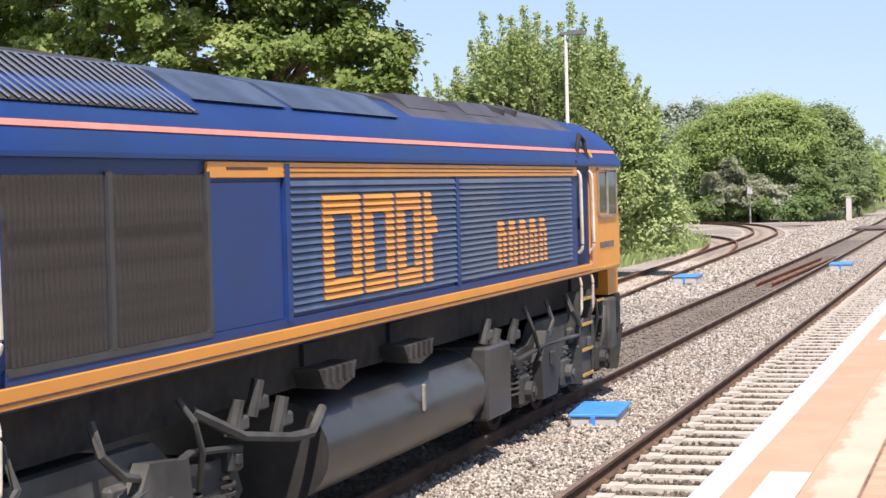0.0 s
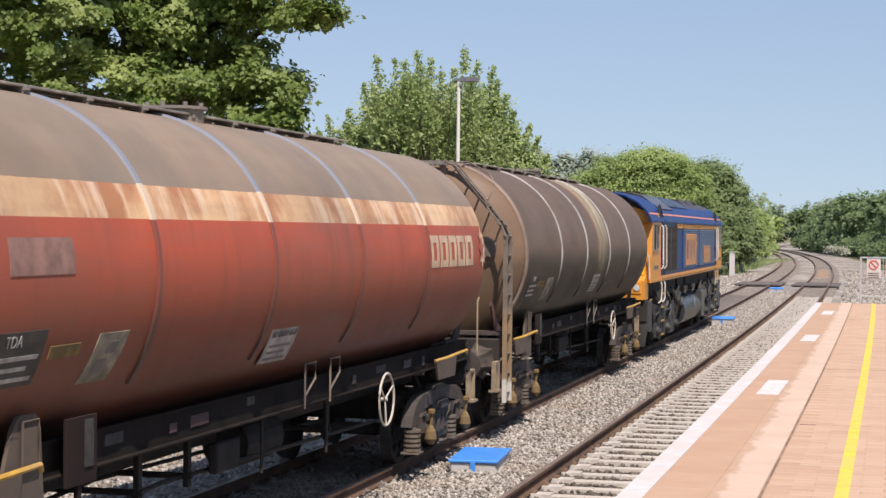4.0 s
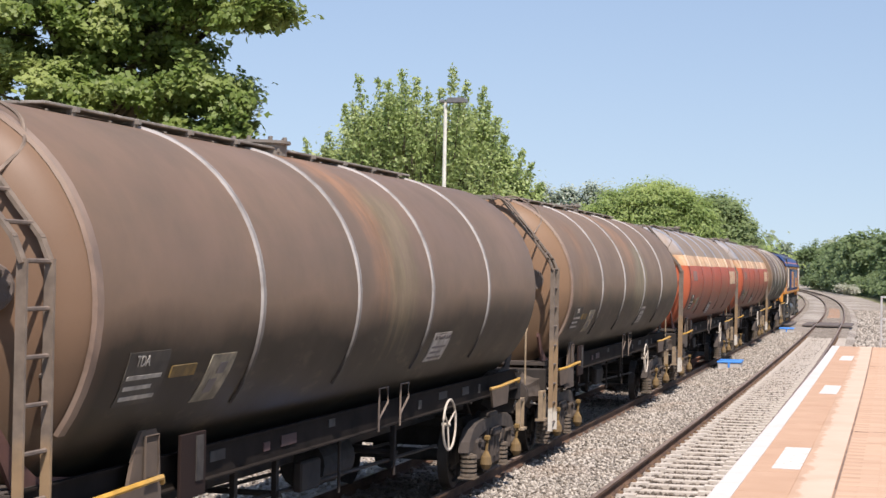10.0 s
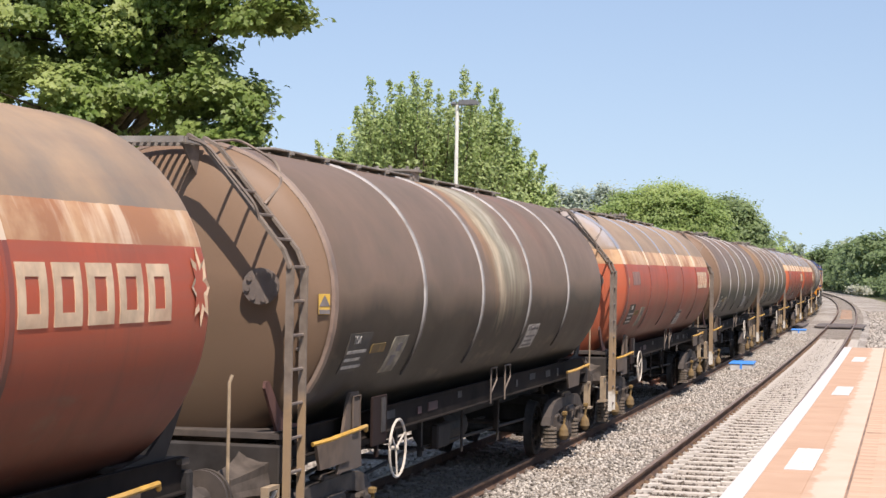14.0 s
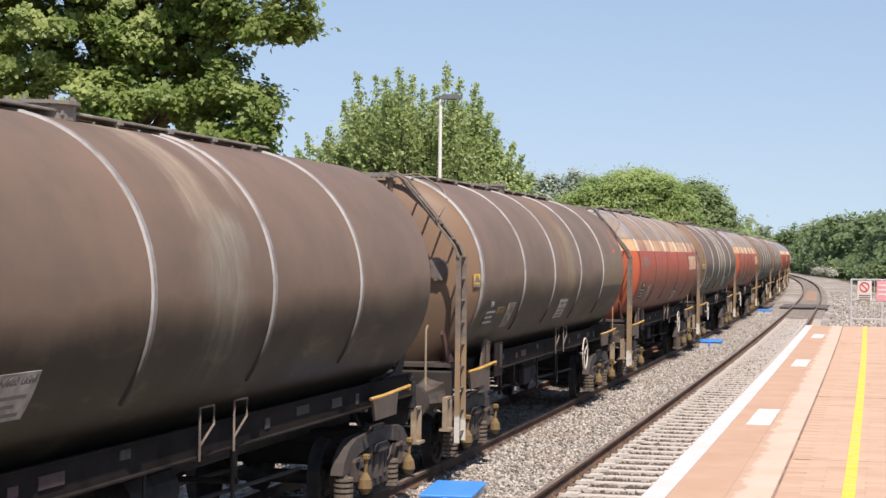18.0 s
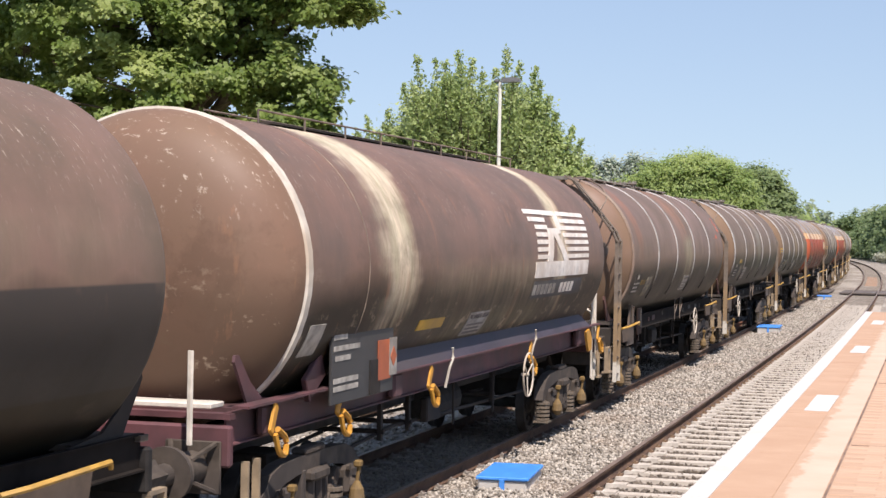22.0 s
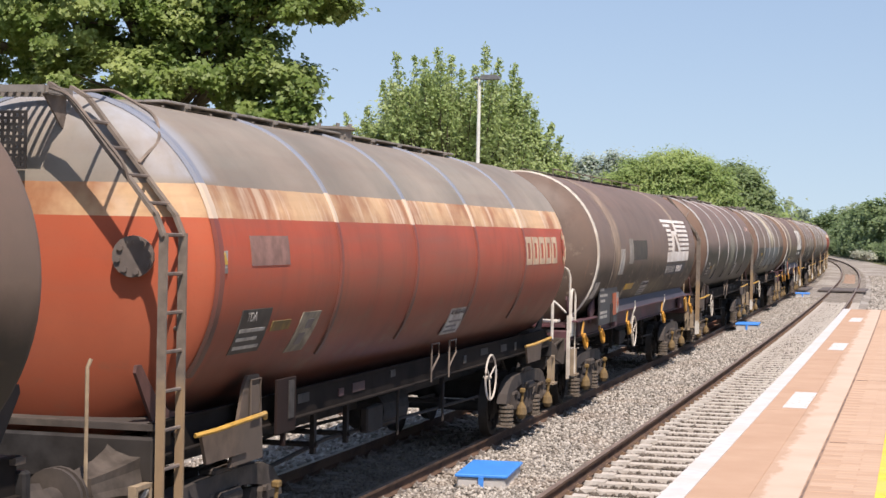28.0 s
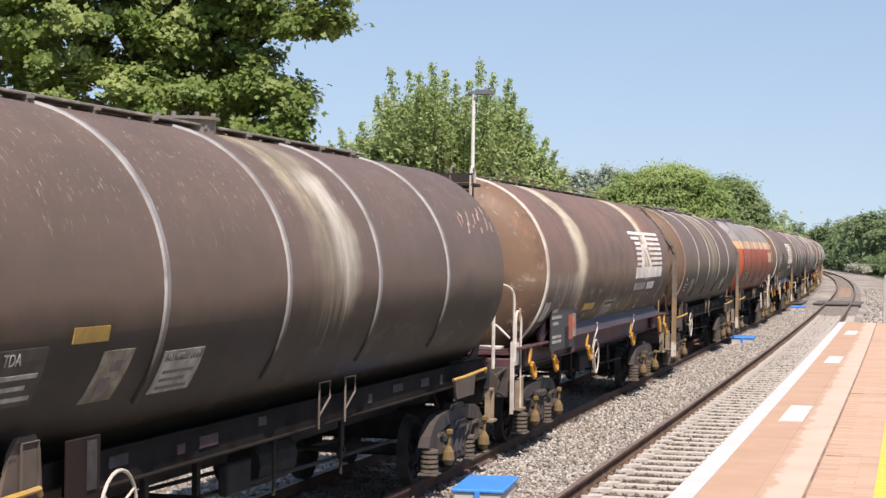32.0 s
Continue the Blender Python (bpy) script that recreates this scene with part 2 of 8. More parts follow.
M_STRAP = plain("dull_metal_strap", (0.36, 0.325, 0.29), 0.5, 0.35, 0.3, 5.0, (0.30, 0.23, 0.19))
M_LADDER = plain("brown_grime_on_ladder", (0.25, 0.195, 0.15), 0.85, 0.1, 0.4, 6.0, (0.11, 0.09, 0.08))
M_TAN = plain("tan_dirty_steel", (0.36, 0.27, 0.17), 0.8, 0.0, 0.3, 6.0, (0.18, 0.14, 0.10))
M_OCHRE = plain("ochre_axle_cup", (0.30, 0.185, 0.055), 0.85, 0, 0.4, 6.0, (0.11, 0.085, 0.06))
M_TRACKSTONE = plain("brown_track_stone", (0.165, 0.138, 0.110), 0.95, 0, 0.5, 9.0, (0.10, 0.08, 0.06))
M_RUSTSTONE = plain("rust_stained_stone", (0.40, 0.265, 0.185), 0.95, 0, 0.4, 9.0, (0.30, 0.20, 0.14))
M_LEAF_PALE = leaf_material("blossom_leaf", (0.30, 0.34, 0.20), (0.55, 0.56, 0.44), (0.74, 0.73, 0.66))
# haze over the far rise is mixed into these pale grey-greens
M_LEAF_DIST = leaf_material("hazed_distant_leaf", (0.20, 0.26, 0.17), (0.29, 0.35, 0.23), (0.36, 0.42, 0.28))
M_YBAR = plain("yellow_brake_lever", (0.58, 0.33, 0.055), 0.65, 0, 0.25, 5.0, (0.40, 0.27, 0.12))
M_IVORY = plain("ivory_handrail", (0.66, 0.61, 0.52), 0.6, 0, 0.2, 6.0, (0.42, 0.33, 0.24))
M_LABEL = plain("dirty_white_label", (0.40, 0.375, 0.33), 0.8, 0, 0.35, 7.0, (0.18, 0.155, 0.125))
M_EMBLEM = plain("worn_white_emblem", (0.82, 0.79, 0.73), 0.7, 0, 0.2, 7.0, (0.58, 0.49, 0.40))
M_CREAMLABEL = plain("worn_cream_sticker", (0.28, 0.245, 0.175), 0.8, 0, 0.4, 8.0, (0.10, 0.085, 0.06))
M_SOLEMARK = plain("grimed_stencil", (0.062, 0.056, 0.050), 0.85, 0, 0.5, 9.0, (0.035, 0.03, 0.028))
M_PINKDULL = plain("dull_pink_stencil", (0.08, 0.042, 0.042), 0.8, 0, 0.4, 9.0, (0.05, 0.032, 0.03))
M_BOARDGREY = plain("dark_grey_board", (0.052, 0.052, 0.052), 0.6, 0, 0.2, 4.0)
M_PANELDARK = plain("darkened_panel", (0.072, 0.063, 0.050), 0.8, 0, 0.3, 5.0)
M_PANELGREY = plain("blue_grey_strip", (0.055, 0.058, 0.066), 0.7, 0, 0.3, 4.0, (0.11, 0.095, 0.08))
M_REDORANGE = plain("orange_red_hazard_plate", (0.50, 0.13, 0.05), 0.7, 0, 0.2, 4.0, (0.34, 0.10, 0.05))
M_SPRING = plain("dusty_spring_steel", (0.17, 0.135, 0.10), 0.8, 0.1, 0.3, 8.0)
M_WALK = plain("weathered_walkway", (0.30, 0.27, 0.235), 0.9, 0.0, 0.35, 5.0, (0.17, 0.15, 0.125))
M_RUSTARM = plain("rust_brown_bracket", (0.14, 0.070, 0.058), 0.85, 0.0, 0.35, 5.0, (0.09, 0.05, 0.042), 0.0, 0.25)
M_PLATEGREY = plain("grey_plate", (0.20, 0.19, 0.18), 0.7, 0, 0.25, 5.0)
M_LEVERPLATE = plain("dusty_brown_plate", (0.12, 0.085, 0.06), 0.85, 0.0, 0.3, 5.0, (0.11, 0.085, 0.065))
M_RING = plain("brown_end_ring", (0.25, 0.175, 0.13), 0.55, 0.1, 0.3, 4.0, (0.33, 0.25, 0.19))
M_LABELLINE = plain("faded_lettering", (0.16, 0.14, 0.13), 0.8)
M_WARN = plain("warning_yellow", (0.60, 0.37, 0.05), 0.7, 0, 0.2, 6.0, (0.38, 0.25, 0.09))
M_ORANGE_H = plain("orange_handle", (0.60, 0.29, 0.04), 0.6, 0, 0.2, 6.0)
M_REDPLATE = plain("red_hazard_plate", (0.036, 0.017, 0.014), 0.85, 0, 0.35, 4.0, (0.024, 0.018, 0.016), 0.0, 0.15)
M_PINK = plain("pink_notice", (0.80, 0.30, 0.34), 0.6, 0, 0.1)
M_REDSIGN = plain("sign_red", (0.65, 0.04, 0.03), 0.6, 0, 0.1)
M_FAINT = plain("worn_notice_marks", (0.66, 0.62, 0.58), 0.8, 0, 0.1)
M_PALEGRIT = plain("pale_grit", (0.60, 0.58, 0.55), 0.95, 0, 0.25, 14.0, (0.42, 0.39, 0.35), 0.5)
M_SPARE = plain("red_rust", (0.22, 0.095, 0.055), 0.9, 0.1, 0.35, 6.0)
def paver_material():
    k = Nodes("paving_block", 0.9)
    r = k.n("ShaderNodeObjectInfo", 5)
    q = k.n("ShaderNodeNewGeometry", 8)
    n1 = k.noise(k.pos(), 1.1, 5.0)
    c = k.mix(k.step(n1, 0.3, 0.7), (0.430, 0.270, 0.174), (0.517, 0.343, 0.229))
    c = k.mix(k.math("MULTIPLY", k.math("FRACT", k.math("ADD", r, q)), 0.33), c, (0.66, 0.485, 0.35))
    n2 = k.noise(k.pos(), 60.0, 3.0)
    c = k.mix(k.math("MULTIPLY", n2, 0.3), c, (0.567, 0.393, 0.275))
    k.bump(n2, 0.25, 0.004)
    return k.done(c)


def worn_notice_material():
    """White road paint rubbed through to the paving in small flakes."""
    k = Nodes("worn_notice_paint", 0.8)
    n1 = k.noise(k.scale(k.pos(), (1.0, 0.5, 1.0)), 14.0, 5.0, 0.7)
    c = k.mix(k.noise(k.pos(), 2.5), (0.59, 0.56, 0.53), (0.67, 0.645, 0.62))
    return k.done(k.mix(k.math("MULTIPLY", k.step(n1, 0.53, 0.62), 0.7), c, (0.58, 0.39, 0.27)))


M_PAVER = paver_material()
M_NOTICE = worn_notice_material()
M_COPING = platform_material("salmon_coping", (0.425, 0.261, 0.163), (0.503, 0.328, 0.216), (0.567, 0.384, 0.265))
WOODEN = bpy.data.meshes.new("sleeper")
_b = bmesh.new()
bmesh.ops.create_cube(_b, size=1, matrix=Matrix.Diagonal((2.5, 0.25, 0.14, 1)))
_b.to_mesh(WOODEN)
_b.free()
WOODEN.materials.append(plain("old_timber_sleeper", (0.33, 0.28, 0.23), 0.95, 0, 0.35, 4.0))


# ---- building helpers ----
def part(name, bm, material, parent=None, label="", smooth=False):
    """Link a bmesh as one mesh object under a thing."""
    if isinstance(bm, bpy.types.Mesh):
        me = bm
    else:
        me = bpy.data.meshes.new(name)
        bm.normal_update()
        bm.to_mesh(me)
        bm.free()
        if smooth:
            me.shade_smooth()
            me.set_sharp_from_angle(angle=radians(38))
        for m in material if isinstance(material, (list, tuple)) else [material]:
            me.materials.append(m)
    ob = new(name, me)
    if parent is not None:
        ob.parent = parent
    if label:
        tagged(ob, label)
    return ob


def thing(name, label, category, group="", kind=""):
    return tagged(new(name), label, category, group, kind)


def B():
    return bmesh.new()


def box(bm, c, s, bevel=0.0, rot=None, mat=0):
    m = Matrix.Translation(c) @ (rot.to_4x4() if rot else Matrix.Identity(4)) @ Matrix.Diagonal((*s, 1))
    g = bmesh.ops.create_cube(bm, size=1, matrix=m)
    fs = {f for v in g["verts"] for f in v.link_faces}
    for f in fs:
        f.material_index = mat
    if bevel:
        es = list({e for v in g["verts"] for e in v.link_edges})
        r = bmesh.ops.bevel(bm, geom=es, offset=bevel, segments=1, affect="EDGES")
        for f in r["faces"]:
            f.material_index = mat
    return bm


def rod(bm, a, b, r, seg=8, r2=None, cap=True):
    a, b = Vector(a), Vector(b)
    d = b - a
    m = Matrix.Translation((a + b) / 2) @ d.to_track_quat("Z", "Y").to_matrix().to_4x4()
    bmesh.ops.create_cone(bm, cap_ends=cap, segments=seg, radius1=r, radius2=r if r2 is None else r2, depth=d.length, matrix=m)
    return bm


def pipe(bm, pts, r, seg=6):
    """A bent tube through the points."""
    pts = [Vector(p) for p in pts]
    rings = []
    for i, p in enumerate(pts):
        d = (pts[min(i + 1, len(pts) - 1)] - pts[max(i - 1, 0)]).normalized()
        q = d.to_track_quat("Z", "Y").to_matrix()
        rings.append([bm.verts.new(p + q @ Vector((r * math.cos(2 * math.pi * j / seg), r * math.sin(2 * math.pi * j / seg), 0))) for j in range(seg)])
    for u, v in zip(rings, rings[1:]):
        for j in range(seg):
            bm.faces.new((u[j], u[(j + 1) % seg], v[(j + 1) % seg], v[j]))
    bm.faces.new(rings[0][::-1])
    bm.faces.new(rings[-1])
    return bm


def bent(pts, q=0.07):
    """The same way with its corners rounded off."""
    pts = [Vector(p) for p in pts]
    out = [pts[0]]
    for a, b, c in zip(pts, pts[1:], pts[2:]):
        u = b + (a - b).normalized() * min(q, (a - b).length * 0.45)
        w = b + (c - b).normalized() * min(q, (c - b).length * 0.45)
        out += [(u * (1 - t) + b * t) * (1 - t) + (b * (1 - t) + w * t) * t for t in (0, 0.25, 0.5, 0.75, 1)]
    return out + [pts[-1]]


def prism(bm, outline, a, b, axis="x"):
    """An outline in the other two axes, drawn out from a to b along axis."""
    def put(u, v, w):
        return {"x": (w, u, v), "y": (u, w, v), "z": (u, v, w)}[axis]
    lo = [bm.verts.new(put(u, v, a)) for u, v in outline]
    hi = [bm.verts.new(put(u, v, b)) for u, v in outline]
    n = len(lo)
    bm.faces.new(lo)
    bm.faces.new(hi[::-1])
    for i in range(n):
        bm.faces.new((lo[i], hi[i], hi[(i + 1) % n], lo[(i + 1) % n]))
    bmesh.ops.recalc_face_normals(bm, faces=bm.faces)
    return bm


def sweep(bm, path, section, mats=None):
    """A section (across, up) swept along a plan path of (x, y) points."""
    rows = []
    for i, p in enumerate(path):
        a, b = path[max(i - 1, 0)], path[min(i + 1, len(path) - 1)]
        d = Vector((b[0] - a[0], b[1] - a[1])).normalized()
        rows.append([bm.verts.new((p[0] + d.y * u, p[1] - d.x * u, w)) for u, w in section])
    n = len(section)
    for r, q in zip(rows, rows[1:]):
        for j in range(n):
            f = bm.faces.new((r[j], r[(j + 1) % n], q[(j + 1) % n], q[j]))
            if mats:
                f.material_index = mats[j]
    bm.faces.new(rows[0][::-1])
    bm.faces.new(rows[-1])
    bmesh.ops.recalc_face_normals(bm, faces=bm.faces)
    return bm


# ---- the line: y runs along the track, z = 0 is the top of the rails ----
TRACK = -3.5
EDGE = 1.45


def bend(s):
    """How far the line has swung to the west at s."""
    return -0.0001014 * s * s - 0.00011 * max(0.0, s - 120.0) ** 2


def heading(s):
    """The turn of the track at s, in degrees."""
    return -math.degrees(math.atan((bend(s + 0.5) - bend(s - 0.5))))


def path(x, s0, s1, step=4.0):
    n = max(2, int((s1 - s0) / step) + 1)
    return [(x + bend(s0 + (s1 - s0) * i / (n - 1)), s0 + (s1 - s0) * i / (n - 1)) for i in range(n)]


RAIL = [(-0.036, 0.0), (0.036, 0.0), (0.036, -0.035), (0.010, -0.05), (0.010, -0.135), (0.07, -0.15), (0.07, -0.162), (-0.07, -0.162), (-0.07, -0.15), (-0.010, -0.135), (-0.010, -0.05), (-0.036, -0.035)]
RAILMATS = [1] + [0] * 11

# ground: one sheet to the horizon
bm = B()
xs = [-900, -300, -120, -60, -40, -28, -20, -14, -11, -9, -8.2, -7.2, -6.2, -5.6, -4.6, -2.4, -1.8, -1.2, -0.84, -0.74, 1.15, 1.9, 3, 6, 12, 30, 80, 250, 900]
ys = [-700, -200, -60] + list(range(-20, 160, 6)) + [170, 190, 215, 245, 280, 320, 380, 480, 700, 1500, 3000]
grid = []
for y in ys:
    row = []
    for x in xs:
        bx = bend(min(y, 420))
        if -8.2 < x < 1.9:
            z = -0.235 if x in (-6.2, -0.74, 1.15) else -0.148 if x in (-1.2, -0.84) else -0.2
            z = -0.18 if x in (-2.4,) else -0.11 if x in (-1.8,) else z
            z = -0.3 if x in (-7.2, 1.9) else z
        else:
            z = -0.38 + 0.10 * noise.noise((x * 0.13, y * 0.13, 0)) * (abs(x) < 100)
        row.append(bm.verts.new((x + bx, y, z)))
    grid.append(row)
for r, q in zip(grid, grid[1:]):
    for i in range(len(xs) - 1):
        f = bm.faces.new((r[i], r[i + 1], q[i + 1], q[i]))
        f.material_index = 2 if -4.6 <= xs[i] < -2.4 else 3 if -0.84 <= xs[i] < 1.15 else 1 if -9 <= xs[i] < 3 or (-28 <= xs[i] < 6 and 50 < r[0].co.y < 146) or (-11 <= xs[i] < 6 and r[0].co.y > 50) else 0
ground = part("ground", bm, [M_SOIL, M_BALLAST, M_OILED, M_TRACKSTONE], None)
tagged(ground, "dry grassy ground with a bed of grey stone ballast", "ground", kind="structure")


def make_track(name, x, s0, s1, label):
    tr = tagged(new(name), label, "railway track", "running lines", "structure")
    for side in (-0.7525, 0.7525):
        part("rail", sweep(B(), path(x + side, s0, s1, 3.0), RAIL, RAILMATS), [M_RAIL, M_RAILTOP], tr)
    return tr


track_far = make_track("track_1", TRACK, -320, 460, "rusty rails on concrete sleepers carrying the train")
track_near = make_track("track_2", 0.0, -60, 460, "rusty rails on pale concrete sleepers beside the platform")

# platform
platform = tagged(new("platform"), "salmon-coloured station platform with white edge and yellow line", "platform", kind="structure")
PS, PE = -45.0, 57.3


def strip(name, u0, u1, z0, z1, material, s0=PS, s1=PE, label="", step=3.0):
    return part(name, sweep(B(), path(EDGE, s0, s1, step), [(u0, z0), (u1, z0), (u1, z1), (u0, z1)]), material, platform, label)


strip("platform_wall", 0.10, 0.45, -0.45, 0.80, M_BRICK)
strip("deck", 0.452, 9.0, -0.45, 0.9085, M_PLAT)
strip("edge_coping", 0.0, 0.45, 0.802, 0.908, M_PLAT)
strip("white_edge_line", -0.004, 0.215, 0.84, 0.915, M_WHITE)
strip("yellow_line", 1.77, 1.89, 0.88, 0.9165, M_YELLOW)


# ---- sleepers, clips and stones ----
def sleeper_mesh():
    bm = B()
    for x0, x1, z in ((-1.26, -0.42, -0.158), (-0.42, 0.42, -0.180), (0.42, 1.26, -0.158)):
        prism(bm, [(-0.135, -0.34), (0.135, -0.34), (0.118, z), (-0.118, z)], x0, x1, "x")
    n = len(bm.faces)
    for x in (-0.7525, 0.7525):
        for d in (-0.105, 0.105):
            box(bm, (x + d, 0, -0.145), (0.07, 0.15, 0.035))
            rod(bm, (x + d, -0.07, -0.12), (x + d * 0.7, 0.06, -0.118), 0.014, 5)
    bm.faces.ensure_lookup_table()
    for f in bm.faces[n:]:
        f.material_index = 1
    return bm


SLEEPER = bpy.data.meshes.new("sleeper")
_b = sleeper_mesh()
_b.to_mesh(SLEEPER)
_b.free()
SLEEPER.materials.append(M_SLEEPER)
SLEEPER.materials.append(M_CLIP)
GAP = 0.71


OILED_SLEEPER = SLEEPER.copy()
OILED_SLEEPER.materials.clear()
OILED_SLEEPER.materials.append(plain("oil_stained_sleeper", (0.25, 0.22, 0.19), 0.95, 0, 0.3, 6.0, (0.14, 0.118, 0.10)))
OILED_SLEEPER.materials.append(M_CLIP)


def lay_sleepers(tr, x, s0, n, s1):
    rng = random.Random(3)
    for i in range(n):
        s = s0 + GAP * i
        ob = part("sleeper", SLEEPER if x == 0.0 else OILED_SLEEPER, None, tr)
        ob.location = (x + bend(s) + rng.uniform(-0.015, 0.015), s + rng.uniform(-0.012, 0.012), rng.uniform(-0.004, 0.004))
        ob.rotation_euler = (0, 0, radians(heading(s) + rng.uniform(-0.4, 0.4)))
    bm = B()
    s = s0 + GAP * n
    while s < s1:
        box(bm, (x + bend(s), s, -0.25), (2.5, 0.26, 0.18))
        s += GAP
    tagged(part("sleeper_run", bm, M_FARSLEEPER, tr), kind="stuff")


lay_sleepers(track_near, 0.0, -12.3, 150, 260)
lay_sleepers(track_far, TRACK, -12.3, 150, 260)


def stones(name, x0, x1, s0, s1, count, size, seed, lift=0.0, material=None, label="loose grey ballast stones between the rails"):
    """Loose angular stones, two pyramids base to base and knocked out of shape."""
    rng = np.random.default_rng(seed)
    s = s0 + (s1 - s0) * rng.random(count) ** 1.6
    x = rng.uniform(x0, x1, count)
    z = np.interp(x, [-9.4, -8.2, -7.2, -6.2, -5.6, -4.6, -2.4, -1.8, -1.2, -0.84, -0.74, 1.15, 1.9, 6.0], [-0.38, -0.36, -0.3, -0.235, -0.2, -0.2, -0.18, -0.11, -0.148, -0.148, -0.235, -0.235, -0.3, -0.38])
    bx = -0.0001014 * s * s - 0.00011 * np.maximum(0, s - 120) ** 2
    base = np.array([(1, 0, 0), (0, 1, 0), (-1, 0, 0), (0, -1, 0), (0, 0, 1), (0, 0, -1)], float)
    r = size * rng.uniform(0.55, 1.3, (count, 1, 1))
    v = base[None] * r * rng.uniform(0.65, 1.25, (count, 6, 3)) + rng.normal(size=(count, 6, 3)) * r * 0.16
    a = rng.uniform(0, 6.28, count)
    b = rng.uniform(-0.8, 0.8, count)
    y1 = v[..., 1] * np.cos(b)[:, None] - v[..., 2] * np.sin(b)[:, None]
    z1 = v[..., 1] * np.sin(b)[:, None] + v[..., 2] * np.cos(b)[:, None]
    x2 = v[..., 0] * np.cos(a)[:, None] - y1 * np.sin(a)[:, None]
    y2 = v[..., 0] * np.sin(a)[:, None] + y1 * np.cos(a)[:, None]
    co = np.stack([x2 + (x + bx)[:, None], y2 + s[:, None], z1 * 0.8 + (z + lift + rng.uniform(-0.01, 0.03, count))[:, None]], -1)
    fc = np.array([(0, 1, 4), (1, 2, 4), (2, 3, 4), (3, 0, 4), (1, 0, 5), (2, 1, 5), (3, 2, 5), (0, 3, 5)])
    tri = (np.arange(count)[:, None, None] * 6 + fc[None]).reshape(-1, 3)
    me = bpy.data.meshes.new(name)
    me.vertices.add(count * 6)
    me.vertices.foreach_set("co", co.ravel())
    me.loops.add(len(tri) * 3)
    me.loops.foreach_set("vertex_index", tri.ravel())
    me.polygons.add(len(tri))
    me.polygons.foreach_set("loop_start", np.arange(len(tri)) * 3)
    me.update()
    me.materials.append(material or M_STONE)
    return tagged(part(name, me, None, None), label, "ballast", kind="stuff")


stones("ballast_stones", -2.64, -0.84, 11.0, 100.0, 64000, 0.033, 1)
stones("ballast_stones", -0.68, 0.68, 10.0, 130.0, 30000, 0.036, 2, 0.004, M_TRACKSTONE)
stones("ballast_stones", 0.82, 1.5, 10.0, 55.0, 6000, 0.034, 3, -0.004, M_TRACKSTONE)
stones("ballast_stones", -4.2, -2.78, 12.0, 75.0, 12000, 0.036, 4, 0.0, M_OILED)
stones("ballast_stones", -0.45, 0.40, 134.0, 168.0, 5200, 0.05, 6, 0.035, M_RUSTSTONE, "rust-stained ballast stones beyond the crossing")
stones("ballast_stones", -7.6, -4.3, 14.0, 110.0, 16000, 0.042, 5)
stones("ballast_stones", -9.4, -4.6, 48.0, 150.0, 14000, 0.07, 7, 0.0, None, "pale ballast stones between the line and the siding")
stones("ballast_stones", 1.7, 6.0, 58.0, 170.0, 12000, 0.07, 8, 0.0, None, "pale ballast stones east of the line")

# ---- platform paving ----
def slab_row(name, u0, u1, length, s0, s1, material, z):
    rng = random.Random(9)
    me = None
    n = int((s1 - s0) / length)
    m = bpy.data.meshes.new(name)
    b = box(B(), ((u0 + u1) / 2, 0, z - 0.02), (u1 - u0 - 0.003, length - 0.0015, 0.04), 0.0012)
    b.to_mesh(m)
    b.free()
    m.materials.append(material)
    for i in range(n):
        s = s0 + length * (i + 0.5)
        ob = part(name, m, None, platform)
        ob.location = (EDGE + bend(s), s, rng.uniform(-0.0015, 0.0015))
        ob.rotation_euler = (0, 0, radians(heading(s)))


slab_row("coping_slab", 0.218, 0.738, 0.90, -8.5, 57.3, M_COPING, 0.913)
slab_row("edging_slab", 0.742, 1.148, 1.20, -8.8, 57.3, M_PLATPALE, 0.918)
part("expansion_joint", sweep(B(), path(EDGE, PS, PE, 3.0), [(1.152, 0.9), (1.176, 0.9), (1.176, 0.9105), (1.152, 0.9105)]), M_JOINT, platform)
for s in (19.6, 28.4, 37.5, 46.0):
    part("expansion_joint", box(B(), (EDGE + bend(s) + 4.2, s, 0.9085), (6.0, 0.025, 0.012)), M_JOINT, platform)
# white notices painted on the paving, too worn to read
for s0 in (9.65, 23.3, 35.85, 48.5):
    note = part("painted_notice", box(B(), (EDGE + bend(s0 + 1.2) + 0.58, s0 + 1.22, 0.917), (0.31, 2.45, 0.004)), M_NOTICE, platform, "white painted notice, worn")
    bm = B()
    for i in range(3):
        for j in range(2):
            box(bm, (EDGE + bend(s0) + 0.50 + 0.15 * j, s0 + 0.7 + 0.55 * i, 0.9202), (0.10, 0.16, 0.003))
    part("notice_bars", bm, M_FAINT, note)

